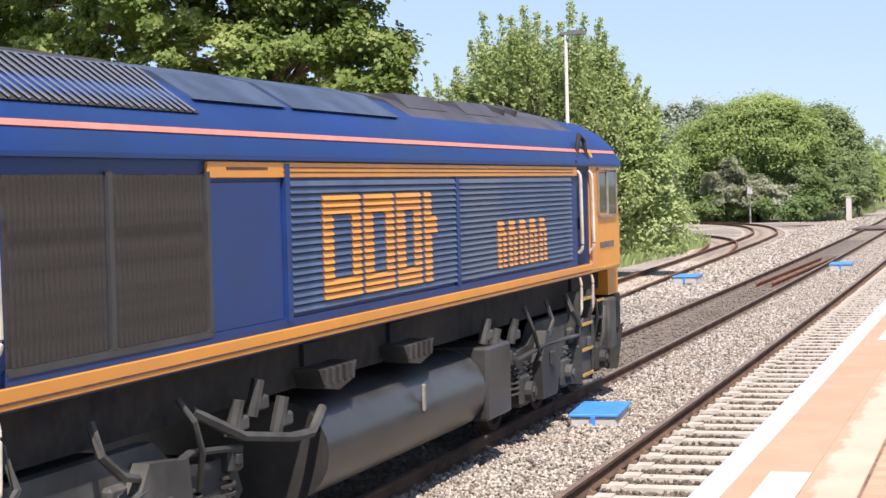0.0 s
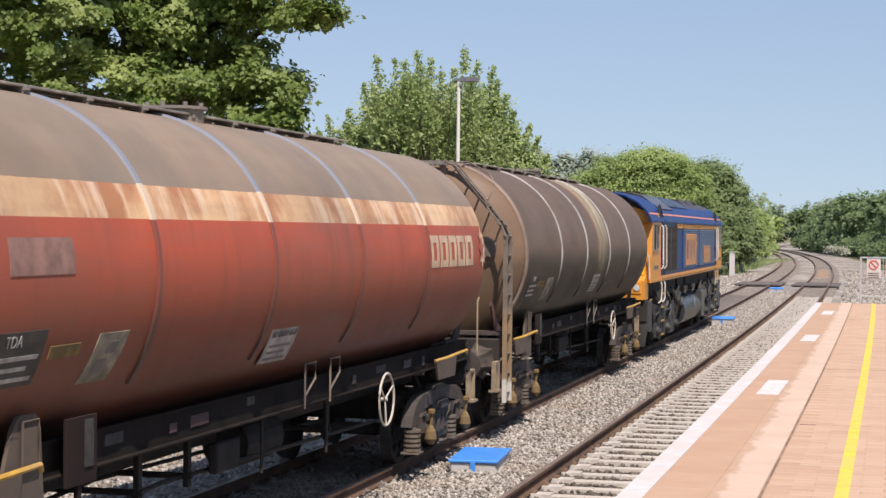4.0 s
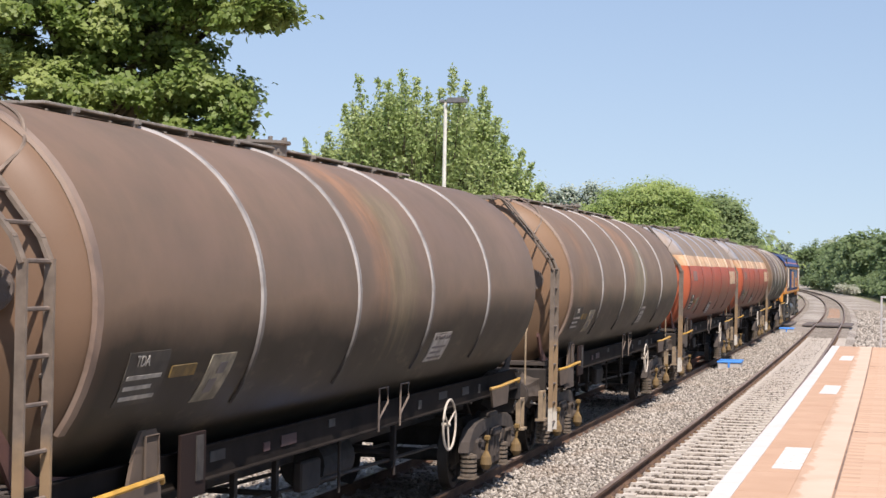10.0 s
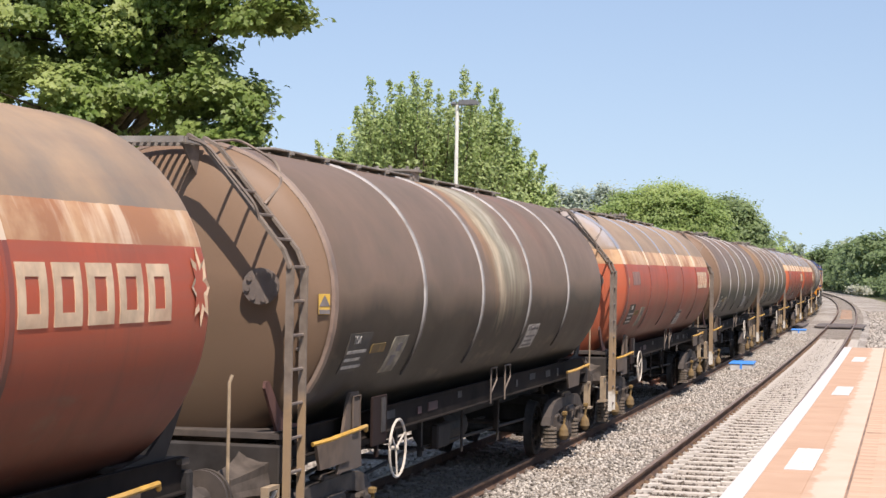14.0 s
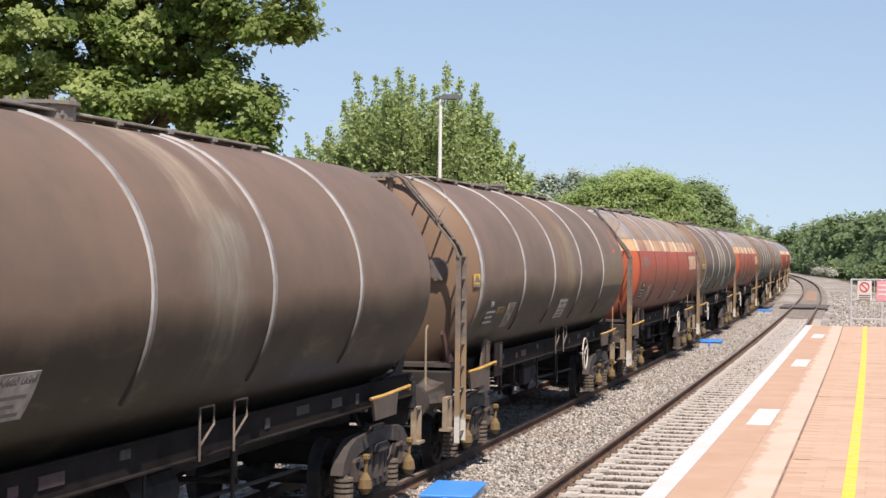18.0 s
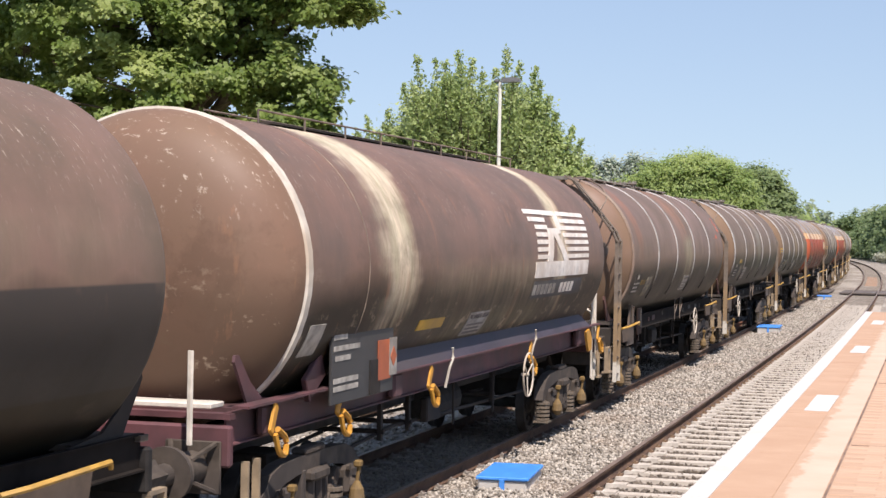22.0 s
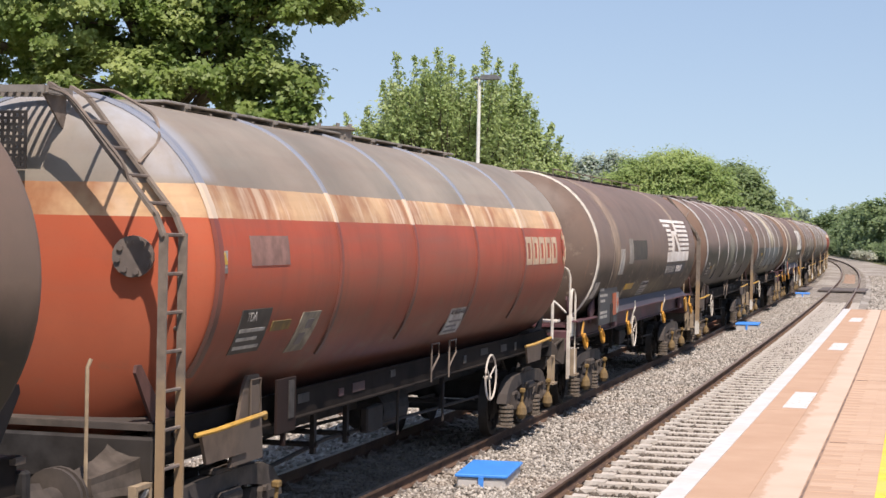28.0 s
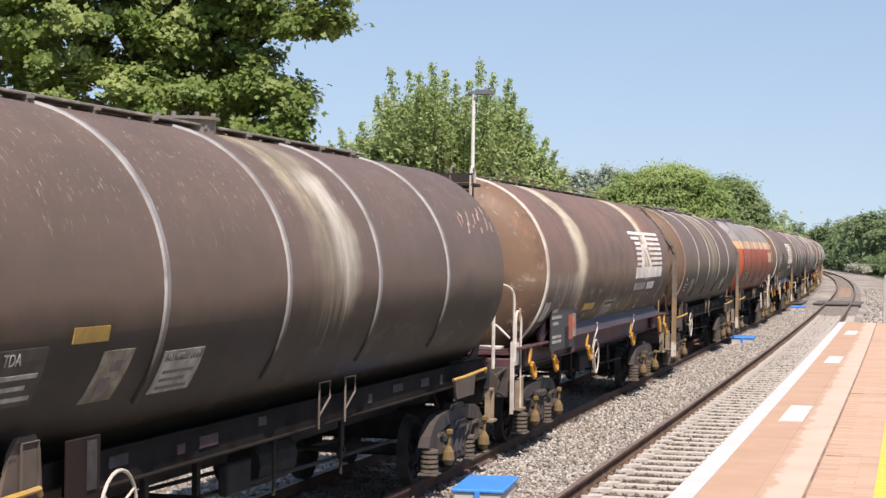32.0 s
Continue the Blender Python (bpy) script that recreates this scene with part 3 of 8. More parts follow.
# small paving blocks beyond the pale strip, the nearest ones apart, the rest as one field
def paving():
    rng = random.Random(21)
    me = cache("paver", box(B(), (0, 0, -0.010), (0.388, 0.188, 0.02), 0.004), M_PAVER)
    verts, faces = [], []
    for r in range(232):
        s = 10.6 + 0.2 * r
        for c in range(7):
            u = 1.18 + 0.2 * (r % 2) + 0.4 * c + 0.2
            x, z = EDGE + bend(s) + u, 0.9125 + rng.uniform(-0.0012, 0.0012)
            if 1.55 < u < 2.1 and r > 60:
                z = min(z, 0.9122)
            if r < 43:
                ob = part("paver", me, None, platform)
                ob.location = (x, s, z)
            else:
                n = len(verts)
                for dx, dy, dz in ((-0.194, -0.093, 0), (0.194, -0.093, 0), (0.194, 0.093, 0), (-0.194, 0.093, 0), (-0.199, -0.099, -0.006), (0.199, -0.099, -0.006), (0.199, 0.099, -0.006), (-0.199, 0.099, -0.006)):
                    verts.append((x + dx, s + dy, z + dz))
                faces += [(n, n + 1, n + 2, n + 3), (n, n + 4, n + 5, n + 1), (n + 1, n + 5, n + 6, n + 2), (n + 2, n + 6, n + 7, n + 3), (n + 3, n + 7, n + 4, n)]
    field = bpy.data.meshes.new("paver_field")
    field.from_pydata(verts, [], faces)
    field.materials.append(M_PAVER)
    tagged(part("paver_field", field, None, platform), kind="stuff")


# fence and notices at the platform's end
fence = thing("fence", "pale metal railing across the platform end", "fence")
for i in range(7):
    x = 2.52 + 0.95 * i
    part("post", box(B(), (x, 57.2, 1.65), (0.06, 0.06, 1.53), 0.008), M_POLE, fence)
for z in (1.15, 1.75, 2.40):
    part("rail", box(B(), (5.4, 57.2, z), (5.8, 0.04, 0.05), 0.006), M_POLE, fence)
for i in range(24):
    if i % 4:
        part("bar", rod(B(), (2.52 + 0.2375 * i, 57.2, 1.15), (2.52 + 0.2375 * i, 57.2, 2.40), 0.012, 6), M_POLE, fence)
for x, mt, lab in ((2.93, M_WHITE, "white sign with a red prohibition ring on the railing"), (3.52, M_PINK, "pink notice with white bars on the railing")):
    sign = thing("sign", lab, "sign")
    part("sign_plate", box(B(), (x, 57.16, 2.05), (0.44, 0.02, 0.62), 0.004), mt, sign)
    bm = B()
    for i in range(3):
        box(bm, (x, 57.145, 1.90 - 0.07 * i if mt == M_WHITE else 2.22 - 0.14 * i), (0.34, 0.008, 0.03 if mt == M_WHITE else 0.06))
    part("sign_bars", bm, M_LABELLINE if mt == M_WHITE else M_WHITE, sign)
    if mt == M_WHITE:
        ring = [(x + 0.14 * math.cos(a), 57.143, 2.17 + 0.14 * math.sin(a)) for a in [2 * math.pi * i / 20 for i in range(21)]]
        part("prohibition_ring", rod(pipe(B(), ring, 0.016, 5), (x - 0.1, 57.143, 2.27), (x + 0.1, 57.143, 2.07), 0.014, 5), M_REDSIGN, sign)

# ---- blue-lidded trackside boxes ----
def trackside_box(x, y, turn=0.0, w=0.54, l=1.05, z=-0.155):
    bx = thing("trackside_box", "pale plastic trackside box with a bright blue lid on the ballast", "box", "blue-lidded boxes by the track")
    part("box_body", box(B(), (0, 0, 0.0), (w, l, 0.44), 0.02), M_GREYBOX, bx)
    part("lid", box(B(), (0, 0, 0.235), (w + 0.05, l + 0.05, 0.045), 0.012), M_BLUE, bx, "bright blue lid")
    part("strap", box(B(), (0.0, -l / 2 - 0.028, 0.13), (0.07, 0.02, 0.20), 0.004), M_BLUE, bx)
    part("latch", box(B(), (0.16, -l / 2 - 0.008, 0.02), (0.16, 0.02, 0.03)), M_LABELLINE, bx)
    bx.location = (x, y, z)
    bx.rotation_euler = (0, 0, radians(turn))


trackside_box(-1.86, 22.3, 5, 0.63, 1.38, -0.20)
trackside_box(-2.42, 62.9, 2, 0.75, 1.6)
trackside_box(-3.05 + 0.1, 99.6, 3, 0.75, 1.6)
trackside_box(-6.65, 55.6, 2, 0.75, 1.6)
for i, (x, y) in enumerate(((-2.3, 61.0), (-2.75, 62.2), (-2.0, 64.0))):
    sk = part("spilled_grit", box(B(), (x, y, -0.175), (0.5, 0.9, 0.02), 0.008), M_PALEGRIT, None)
    tagged(sk, "pale grit spread beside the box", "grit", "grit round the box")

# ---- lamp post ----
lamp = thing("lamp_post", "slender cream lamp post with a flat grey head", "lamp post")
lamp.location = (-11.76, 60.34, -0.4)
part("pole", rod(B(), (0, 0, 0), (0, 0, 8.92), 0.085, 12, 0.06), M_CREAMPOLE, lamp)
part("crossarm", box(B(), (0.22, 0, 8.93), (0.70, 0.07, 0.06), 0.01), M_LAMPHEAD, lamp)
part("lamp_head", prism(B(), [(0.05, 8.92), (0.74, 8.92), (0.72, 9.04), (0.60, 9.09), (0.10, 9.07)], -0.16, 0.16, "y"), M_LAMPHEAD, lamp)
part("lamp_head", box(B(), (-0.12, 0, 8.97), (0.16, 0.20, 0.09), 0.02), M_LAMPHEAD, lamp)

# ---- crossing boards ----
cross = tagged(new("crossing"), "black rubber and timber crossing boards between the rails", "crossing", kind="structure")
for x, w in ((-0.0, 1.36), (1.12, 0.60), (-1.12, 0.60), (TRACK, 1.36), (TRACK - 1.12, 0.60), (TRACK + 1.12, 0.60)):
    for i in range(4):
        part("board", box(B(), (x + bend(113), 110.4 + 1.55 * i, -0.04), (w, 1.50, 0.09), 0.01), M_BOARD, cross)

# ---- spare rails lying in the four-foot ----
for dx in (-0.28, 0.20):
    sp = part("spare_rail", sweep(B(), [(TRACK + dx + bend(53) + (s - 53) * 0.006, s) for s in (53, 58, 64, 70.5)], [(u, w - 0.03) for u, w in RAIL]), M_SPARE, None)
    tagged(sp, "rusty spare rail lying between the rails", "rail", "spare rails")

# ---- the siding that swings away ----
sid = tagged(new("track_3"), "rusty siding curving away into the bushes", "railway track", "running lines", "structure")
cen = [(-7.3, 30), (-8.1, 45), (-8.9, 60), (-9.6, 75), (-10.2, 87), (-10.7, 97.5), (-11.6, 110), (-13.7, 123), (-16.4, 132.5), (-20.4, 140.5), (-27, 147), (-38, 152)]
spur = [(-9.9, 80), (-10.7, 87), (-11.9, 95), (-13.7, 102), (-16.3, 108), (-20.0, 113), (-26, 117), (-34, 120)]


def offset_path(pts, d):
    out = []
    for i, p in enumerate(pts):
        a, b = pts[max(i - 1, 0)], pts[min(i + 1, len(pts) - 1)]
        v = Vector((b[0] - a[0], b[1] - a[1])).normalized()
        out.append((p[0] + v.y * d, p[1] - v.x * d))
    return out


def refine(pts, n=5):
    out = []
    for i in range(len(pts) - 1):
        p0, p1, p2, p3 = pts[max(i - 1, 0)], pts[i], pts[i + 1], pts[min(i + 2, len(pts) - 1)]
        for k in range(n):
            t = k / n
            out.append(tuple(0.5 * (2 * b + (c - a) * t + (2 * a - 5 * b + 4 * c - d) * t * t + (3 * b - a - 3 * c + d) * t ** 3) for a, b, c, d in zip(p0, p1, p2, p3)))
    return out + [pts[-1]]


M_SIDINGBED = plain("brown_siding_stone", (0.47, 0.405, 0.33), 0.95, 0, 0.4, 5.0, (0.34, 0.275, 0.215), 0.4)
for way in (cen, spur):
    for d in (-0.7525, 0.7525):
        part("rail", sweep(B(), offset_path(refine(way), d), [(u * 1.15, w - 0.16) for u, w in RAIL], RAILMATS), [M_RAIL, M_SPARE], sid)
    run = refine(way, 21 if way is cen else 11)
    for a, b in list(zip(run, run[1:]))[63 if way is cen else 0:]:
        ob = part("sleeper", WOODEN, None, sid)
        ob.location = (a[0], a[1], -0.385)
        ob.rotation_euler = (0, 0, math.atan2(b[1] - a[1], b[0] - a[0]) - math.pi / 2)
    part("siding_bed", sweep(B(), refine(way), [(-1.9, -0.6), (1.9, -0.6), (1.5, -0.325 if way is cen else -0.329), (-1.5, -0.325 if way is cen else -0.329)]), M_SIDINGBED, sid)

# ---- posts and cabinets ----
for x, y, h, w, lab in ((-24.1, 147.2, 2.2, 0.42, "weathered pale post with a square plate"), (-17.2, 142.4, 2.75, 0.42, "weathered pale post with a square plate")):
    po = thing("marker_post", lab, "post", "siding posts")
    part("pole", box(B(), (x, y, h / 2 - 0.4), (0.10, 0.10, h), 0.01), M_POLE, po)
    part("plate", box(B(), (x, y - 0.06, h - 0.45), (w, 0.03, 0.62), 0.01), M_GREYBOX, po)
for x, y, h, w in ((-9.4, 143.0, 1.95, 0.42), (-9.95, 158.0, 0.75, 0.36), (-11.9, 197, 1.6, 0.55)):
    po = thing("signal_cabinet", "white trackside cabinet beside the line", "cabinet", "trackside cabinets")
    part("cabinet_body", box(B(), (x, y, h / 2 - 0.35), (w, 0.5, h), 0.03), M_WHITE, po)
    part("cabinet_roof", box(B(), (x, y, h - 0.33), (w + 0.08, 0.58, 0.05), 0.01), M_GREYBOX, po)


# ---- weeds and grass beside the siding ----
def grass(name, x0, x1, s0, s1, count, h, seed, label):
    rng = np.random.default_rng(seed)
    s = rng.uniform(s0, s1, count)
    x = rng.uniform(x0, x1, count)
    a = rng.uniform(0, 6.28, count)
    hh = h * rng.uniform(0.4, 1.3, count)
    w = 0.02 + 0.05 * hh
    d = np.stack([np.cos(a), np.sin(a), np.zeros(count)], -1)
    lean = rng.normal(size=(count, 3)) * 0.25 * hh[:, None]
    lean[:, 2] = 0
    p = np.stack([x, s, np.full(count, -0.42)], -1)
    v = np.empty((count, 3, 3))
    v[:, 0] = p - d * w[:, None]
    v[:, 1] = p + d * w[:, None]
    v[:, 2] = p + lean + np.stack([np.zeros(count)] * 2 + [hh], -1)
    me = bpy.data.meshes.new(name)
    me.vertices.add(count * 3)
    me.vertices.foreach_set("co", v.ravel())
    me.loops.add(count * 3)
    me.loops.foreach_set("vertex_index", np.arange(count * 3))
    me.polygons.add(count)
    me.polygons.foreach_set("loop_start", np.arange(count) * 3)
    me.update()
    me.materials.append(M_LEAF_MID)
    return tagged(part(name, me, None, None), label, "grass", kind="stuff")


grass("grass", -17.0, -12.2, 62, 93, 11000, 0.8, 61, "tall rough grass and nettles beside the siding")
grass("grass", -30, -17.5, 144.5, 156, 9000, 0.9, 62, "rough grass behind the curve of the siding")
grass("grass", 6.4, 13, 60, 180, 12000, 0.6, 63, "rough grass along the east side of the line")
grass("grass", -13.0, -9.6, 146, 230, 5000, 0.45, 64, "rough grass along the west side of the line")


# ---- trees ----
def crown_mesh(name, blobs, clumps, leaves, size, spread, material, seed, flat=0.6, lobed=False):
    """Leaves in clumps over lobes of (x, y, z, rx, ry, rz), each leaf a folded blade of two triangles."""
    rng = np.random.default_rng(seed)
    w = np.array([max(b[3] * b[4] + b[3] * b[5], 0.9) for b in blobs])
    pick = rng.choice(len(blobs), clumps, p=w / w.sum())
    bl = np.array(blobs)[pick]
    d = rng.normal(size=(clumps, 3))
    d /= np.linalg.norm(d, axis=1, keepdims=True)
    d[:, 2] = np.where(d[:, 2] < -0.5, -d[:, 2], d[:, 2])
    rad = rng.uniform(0.55, 1.06, (clumps, 1)) ** 0.7
    cc = bl[:, :3] + d * bl[:, 3:] * rad
    n = clumps * leaves
    c = np.repeat(cc, leaves, 0) + rng.normal(size=(n, 3)) * spread * np.array((1, 1, flat)) * np.repeat(rng.uniform(0.6, 1.4, (clumps, 1)), leaves, 0)
    out = np.repeat(d, leaves, 0)
    nrm = out * 0.9 + rng.normal(size=(n, 3)) * 0.50 + np.array((0.1, -0.3, 0.75))
    nrm /= np.linalg.norm(nrm, axis=1, keepdims=True)
    t = np.cross(nrm, rng.normal(size=(n, 3)))
    t /= np.linalg.norm(t, axis=1, keepdims=True)
    u = np.cross(nrm, t)
    return (palmate_mesh if lobed else leaf_mesh)(name, c, t, u, nrm, size * rng.uniform(0.6, 1.35, (n, 1)), material)


def leaf_mesh(name, c, t, u, nrm, sz, material):
    n = len(c)
    v = np.empty((n, 4, 3))
    v[:, 0] = c - t * sz * 0.55
    v[:, 1] = c + u * sz * 0.36 + nrm * sz * 0.10
    v[:, 2] = c + t * sz * 0.60
    v[:, 3] = c - u * sz * 0.36 + nrm * sz * 0.10
    me = bpy.data.meshes.new(name)
    idx = np.arange(n * 4).reshape(n, 4)
    tri = np.concatenate([idx[:, [0, 1, 2]], idx[:, [0, 2, 3]]], 1).reshape(-1, 3)
    me.vertices.add(n * 4)
    me.vertices.foreach_set("co", v.ravel())
    me.loops.add(len(tri) * 3)
    me.loops.foreach_set("vertex_index", tri.ravel())
    me.polygons.add(len(tri))
    me.polygons.foreach_set("loop_start", np.arange(len(tri)) * 3)
    me.update()
    me.materials.append(material)
    return me


def palmate_mesh(name, c, t, u, nrm, sz, material):
    """Three-lobed leaves: a stalk end, three points and two notches each."""
    n = len(c)
    v = np.empty((n, 6, 3))
    for i, (a, b, h) in enumerate(((-0.50, 0.0, 0.0), (-0.02, 0.52, -0.10), (0.14, 0.17, 0.05), (0.62, 0.0, -0.06), (0.14, -0.17, 0.05), (-0.02, -0.52, -0.10))):
        v[:, i] = c + (t * a + u * b + nrm * h) * sz
    idx = np.arange(n * 6).reshape(n, 6)
    tri = np.concatenate([idx[:, [0, 2, 1]], idx[:, [0, 3, 2]], idx[:, [0, 4, 3]], idx[:, [0, 5, 4]]], 1).reshape(-1, 3)
    me = bpy.data.meshes.new(name)
    me.vertices.add(n * 6)
    me.vertices.foreach_set("co", v.ravel())
    me.loops.add(len(tri) * 3)
    me.loops.foreach_set("vertex_index", tri.ravel())
    me.polygons.add(len(tri))
    me.polygons.foreach_set("loop_start", np.arange(len(tri)) * 3)
    me.update()
    me.materials.append(material)
    return me


def limb_mesh(base, top, r, blobs, seed):
    """A tapered trunk with limbs that reach into the lobes."""
    rng = random.Random(seed)
    bm = B()
    base, top = Vector(base), Vector(top)
    steps = 7
    last = base
    for i in range(steps):
        a, b = base.lerp(top, i / steps), base.lerp(top, (i + 1) / steps)
        b = b + Vector((rng.uniform(-0.1, 0.1), rng.uniform(-0.1, 0.1), 0))
        rod(bm, last, b, r * (1 - 0.75 * i / steps), 8, r * (1 - 0.75 * (i + 1) / steps), False)
        last = b
    for b in blobs:
        s = base.lerp(top, rng.uniform(0.35, 0.9))
        e = Vector(b[:3])
        m = s.lerp(e, 0.5) + Vector((0, 0, 0.1 * (e - s).length))
        rod(bm, s, m, r * 0.34, 6, r * 0.22, False)
        rod(bm, m, e, r * 0.22, 6, r * 0.08, False)
        for _ in range(3):
            q = e + Vector((rng.uniform(-1, 1) * b[3], rng.uniform(-1, 1) * b[4], rng.uniform(-0.2, 0.9) * b[5])) * 0.8
            rod(bm, m.lerp(e, rng.uniform(0.3, 1)), q, r * 0.09, 5, r * 0.02, False)
    return bm


def tree(name, label, base, height, r, blobs, clumps, leaves, size, spread, material, seed, group="", flat=0.6, lobed=False):
    tr = thing(name, label, "tree", group)
    tr.location = base
    o = Vector(base)
    rel = [(b[0] - o.x, b[1] - o.y, b[2] - o.z, *b[3:]) for b in blobs]
    part("trunk", limb_mesh((0, 0, -0.3), (0.2, 0.1, height * 0.8), r, rel, seed), M_BARK, tr)
    part("crown", crown_mesh("crown", rel, clumps, leaves, size, spread, material, seed, flat, lobed), None, tr)
    return tr


def lobes(cx, cy, z0, z1, wx, wy, n, seed):
    """A round-topped crown made of n lobes."""
    rng = random.Random(seed)
    out = [(cx, cy, (z0 + z1) / 2, wx * 0.62, wy * 0.62, (z1 - z0) * 0.40)]
    for i in range(n):
        a = 2 * math.pi * (i + rng.random() * 0.6) / n
        k = rng.uniform(0.35, 0.75)
        z = z0 + (z1 - z0) * rng.uniform(0.2, 0.86 - 0.35 * k)
        q = rng.uniform(0.26, 0.42)
        out.append((cx + math.cos(a) * wx * k, cy + math.sin(a) * wy * k, z, wx * q, wy * q, (z1 - z0) * q * 0.62))
    return out


# the great maple that overhangs the train
big = [(-15.0, 37, 7.5, 3.9, 4.0, 3.4), (-19.5, 37, 8, 4.2, 4, 4), (-12.0, 36, 6.3, 1.6, 2.2, 1.3), (-12.6, 36, 8.4, 1.9, 2.2, 1.5), (-10.0, 35.5, 5.5, 0.95, 1.1, 0.65), (-10.9, 35.6, 6.3, 0.9, 1.1, 0.6),
       (-8.55, 35, 7.78, 0.36, 0.5, 0.28), (-9.1, 35, 7.74, 0.45, 0.5, 0.24), (-9.9, 35, 7.85, 0.6, 0.6, 0.35), (-8.75, 35, 8.3, 0.55, 0.6, 0.32), (-9.6, 35, 8.3, 0.7, 0.6, 0.4), (-10.8, 35, 8.6, 1.1, 1.0, 0.6), (-9.9, 34.8, 8.9, 1.0, 1.1, 0.4), (-9.75, 35.4, 6.2, 0.6, 0.9, 0.5), (-9.35, 35.2, 5.55, 0.5, 0.6, 0.45), (-9.55, 35.0, 5.2, 0.6, 0.6, 0.4), (-9.3, 35.3, 5.95, 0.35, 0.5, 0.3), (-10.3, 35.4, 6.6, 0.7, 1, 0.6), (-11.4, 35.6, 7.3, 1.3, 1.4, 1.0), (-12.6, 35, 7.0, 1.6, 1.4, 1.2), (-14.5, 34.5, 7.6, 2.2, 1.6, 1.6), (-16, 36, 11, 5, 4, 3.0), (-11.5, 36, 10.8, 3.0, 3, 1.8), (-13.4, 34.5, 5.4, 2.3, 2, 1.5), (-22.5, 38, 6, 4, 4, 3.5)]
tree("maple_tree", "large leafy maple with dark gaps, overhanging the line", (-14.5, 38, -0.4), 11.5, 0.42, big, 1350, 190, 0.130, 0.165, M_LEAF_NEAR, 11, flat=0.6, lobed=True)
# the open, feathery tree behind the lamp post: upright leafy shoots over a loose body
TIPS = [(-18.6, 6.0), (-18.0, 6.8), (-17.4, 7.4), (-16.8, 7.8), (-16.2, 8.7), (-15.5, 9.7), (-14.8, 9.6), (-14.4, 9.5), (-13.8, 9.8), (-13.4, 9.6), (-12.9, 9.1), (-12.4, 9.2), (-12.0, 9.9), (-11.5, 9.4), (-11.1, 9.3), (-10.8, 8.8), (-10.4, 8.2), (-10.2, 7.6), (-9.6, 7.1), (-9.3, 6.6), (-9.0, 6.0), (-8.8, 5.3)]


def shoot_tree(base, name, label):
    rng = np.random.default_rng(8)
    o = np.array(base)
    tr = thing(name, label, "tree")
    tr.location = base
    bm = B()
    rod(bm, (0, 0, -0.3), (0.1, 0, 2.2), 0.2, 8, 0.14, False)
    c, ax = [], []
    shoots = [(x, 62.6 + rng.uniform(-0.7, 0.7), z, 2.6) for x, z in TIPS]
    for _ in range(230):
        x = rng.uniform(-17.9, -8.9)
        z = float(np.interp(x, [p[0] for p in TIPS], [p[1] for p in TIPS]))
        k = rng.random()
        shoots.append((x * (1 - 0.1 * k) - 1.34 * k, 63.0 + rng.uniform(-2.2, 1.6), z - rng.uniform(0.25, 1.15) - (z - 2.6) * 0.8 * k, rng.uniform(1.1, 2.2)))
    for x, y, z, ln in shoots:
        tip = np.array((x, y, z)) - o
        root = np.array((0.0, 0.0, 1.0))
        d = tip - root
        d = d / np.linalg.norm(d) * 0.75 + np.array((0, 0, 0.75))
        d /= np.linalg.norm(d)
        foot = tip - d * ln
        rod(bm, tuple(foot), tuple(tip), 0.022, 5, 0.006, False)
        mid = foot * 0.45 + root * 0.55 + np.array((0, 0, 0.3))
        rod(bm, tuple(root), tuple(mid), 0.038, 6, 0.028, False)
        rod(bm, tuple(mid), tuple(foot), 0.028, 6, 0.018, False)
        m = int(130 * ln)
        k = rng.random(m) ** 0.85
        wid = (0.30 * (1 - k) + 0.075)[:, None]
        c.append(foot + d * ln * k[:, None] + rng.normal(size=(m, 3)) * wid * 0.75)
        ax.append(np.repeat(d[None], m, 0))
    c, ax = np.concatenate(c), np.concatenate(ax)
    n = len(c)
    out = rng.normal(size=(n, 3))
    t = out * 0.9 + ax * 0.5 + np.array((0, 0, -0.25))
    t /= np.linalg.norm(t, axis=1, keepdims=True)
    nrm = np.cross(t, rng.normal(size=(n, 3)))
    nrm /= np.linalg.norm(nrm, axis=1, keepdims=True)
    nrm *= np.where(nrm[:, 2:] < 0, -1, 1)
    part("trunk", bm, M_BARK, tr)
    part("crown", leaf_mesh("crown", c, t, np.cross(nrm, t), nrm, 0.13 * rng.uniform(0.6, 1.3, (n, 1)), M_LEAF_MID), None, tr)
    rel = []
    for i in range(13):
        x = -17.8 + 0.73 * i
        top = float(np.interp(x, [p[0] for p in TIPS], [p[1] for p in TIPS])) - 1.15 + o[2] * -1
        rel.append((x - o[0], 0.3 + rng.uniform(-0.4, 0.4), top * 0.62, 0.75, 1.3, top * 0.40))
        rel.append((x - o[0], 0.8, top * 0.30, 0.85, 1.4, top * 0.30))
    part("inner_crown", crown_mesh("inner_crown", rel, 2100, 80, 0.125, 0.24, M_LEAF_MID, 9), None, tr)


shoot_tree((-13.4, 63.2, -0.4), "cherry_tree", "loose light-green tree with upright shoots, behind the lamp post")
tree("hawthorn_tree", "low bushy green tree beside the siding", (-19.0, 96, -0.4), 4.2, 0.14, lobes(-19.0, 96, 0.1, 4.6, 2.6, 3, 6, 3), 220, 50, 0.26, 0.36, M_LEAF_FAR, 21)
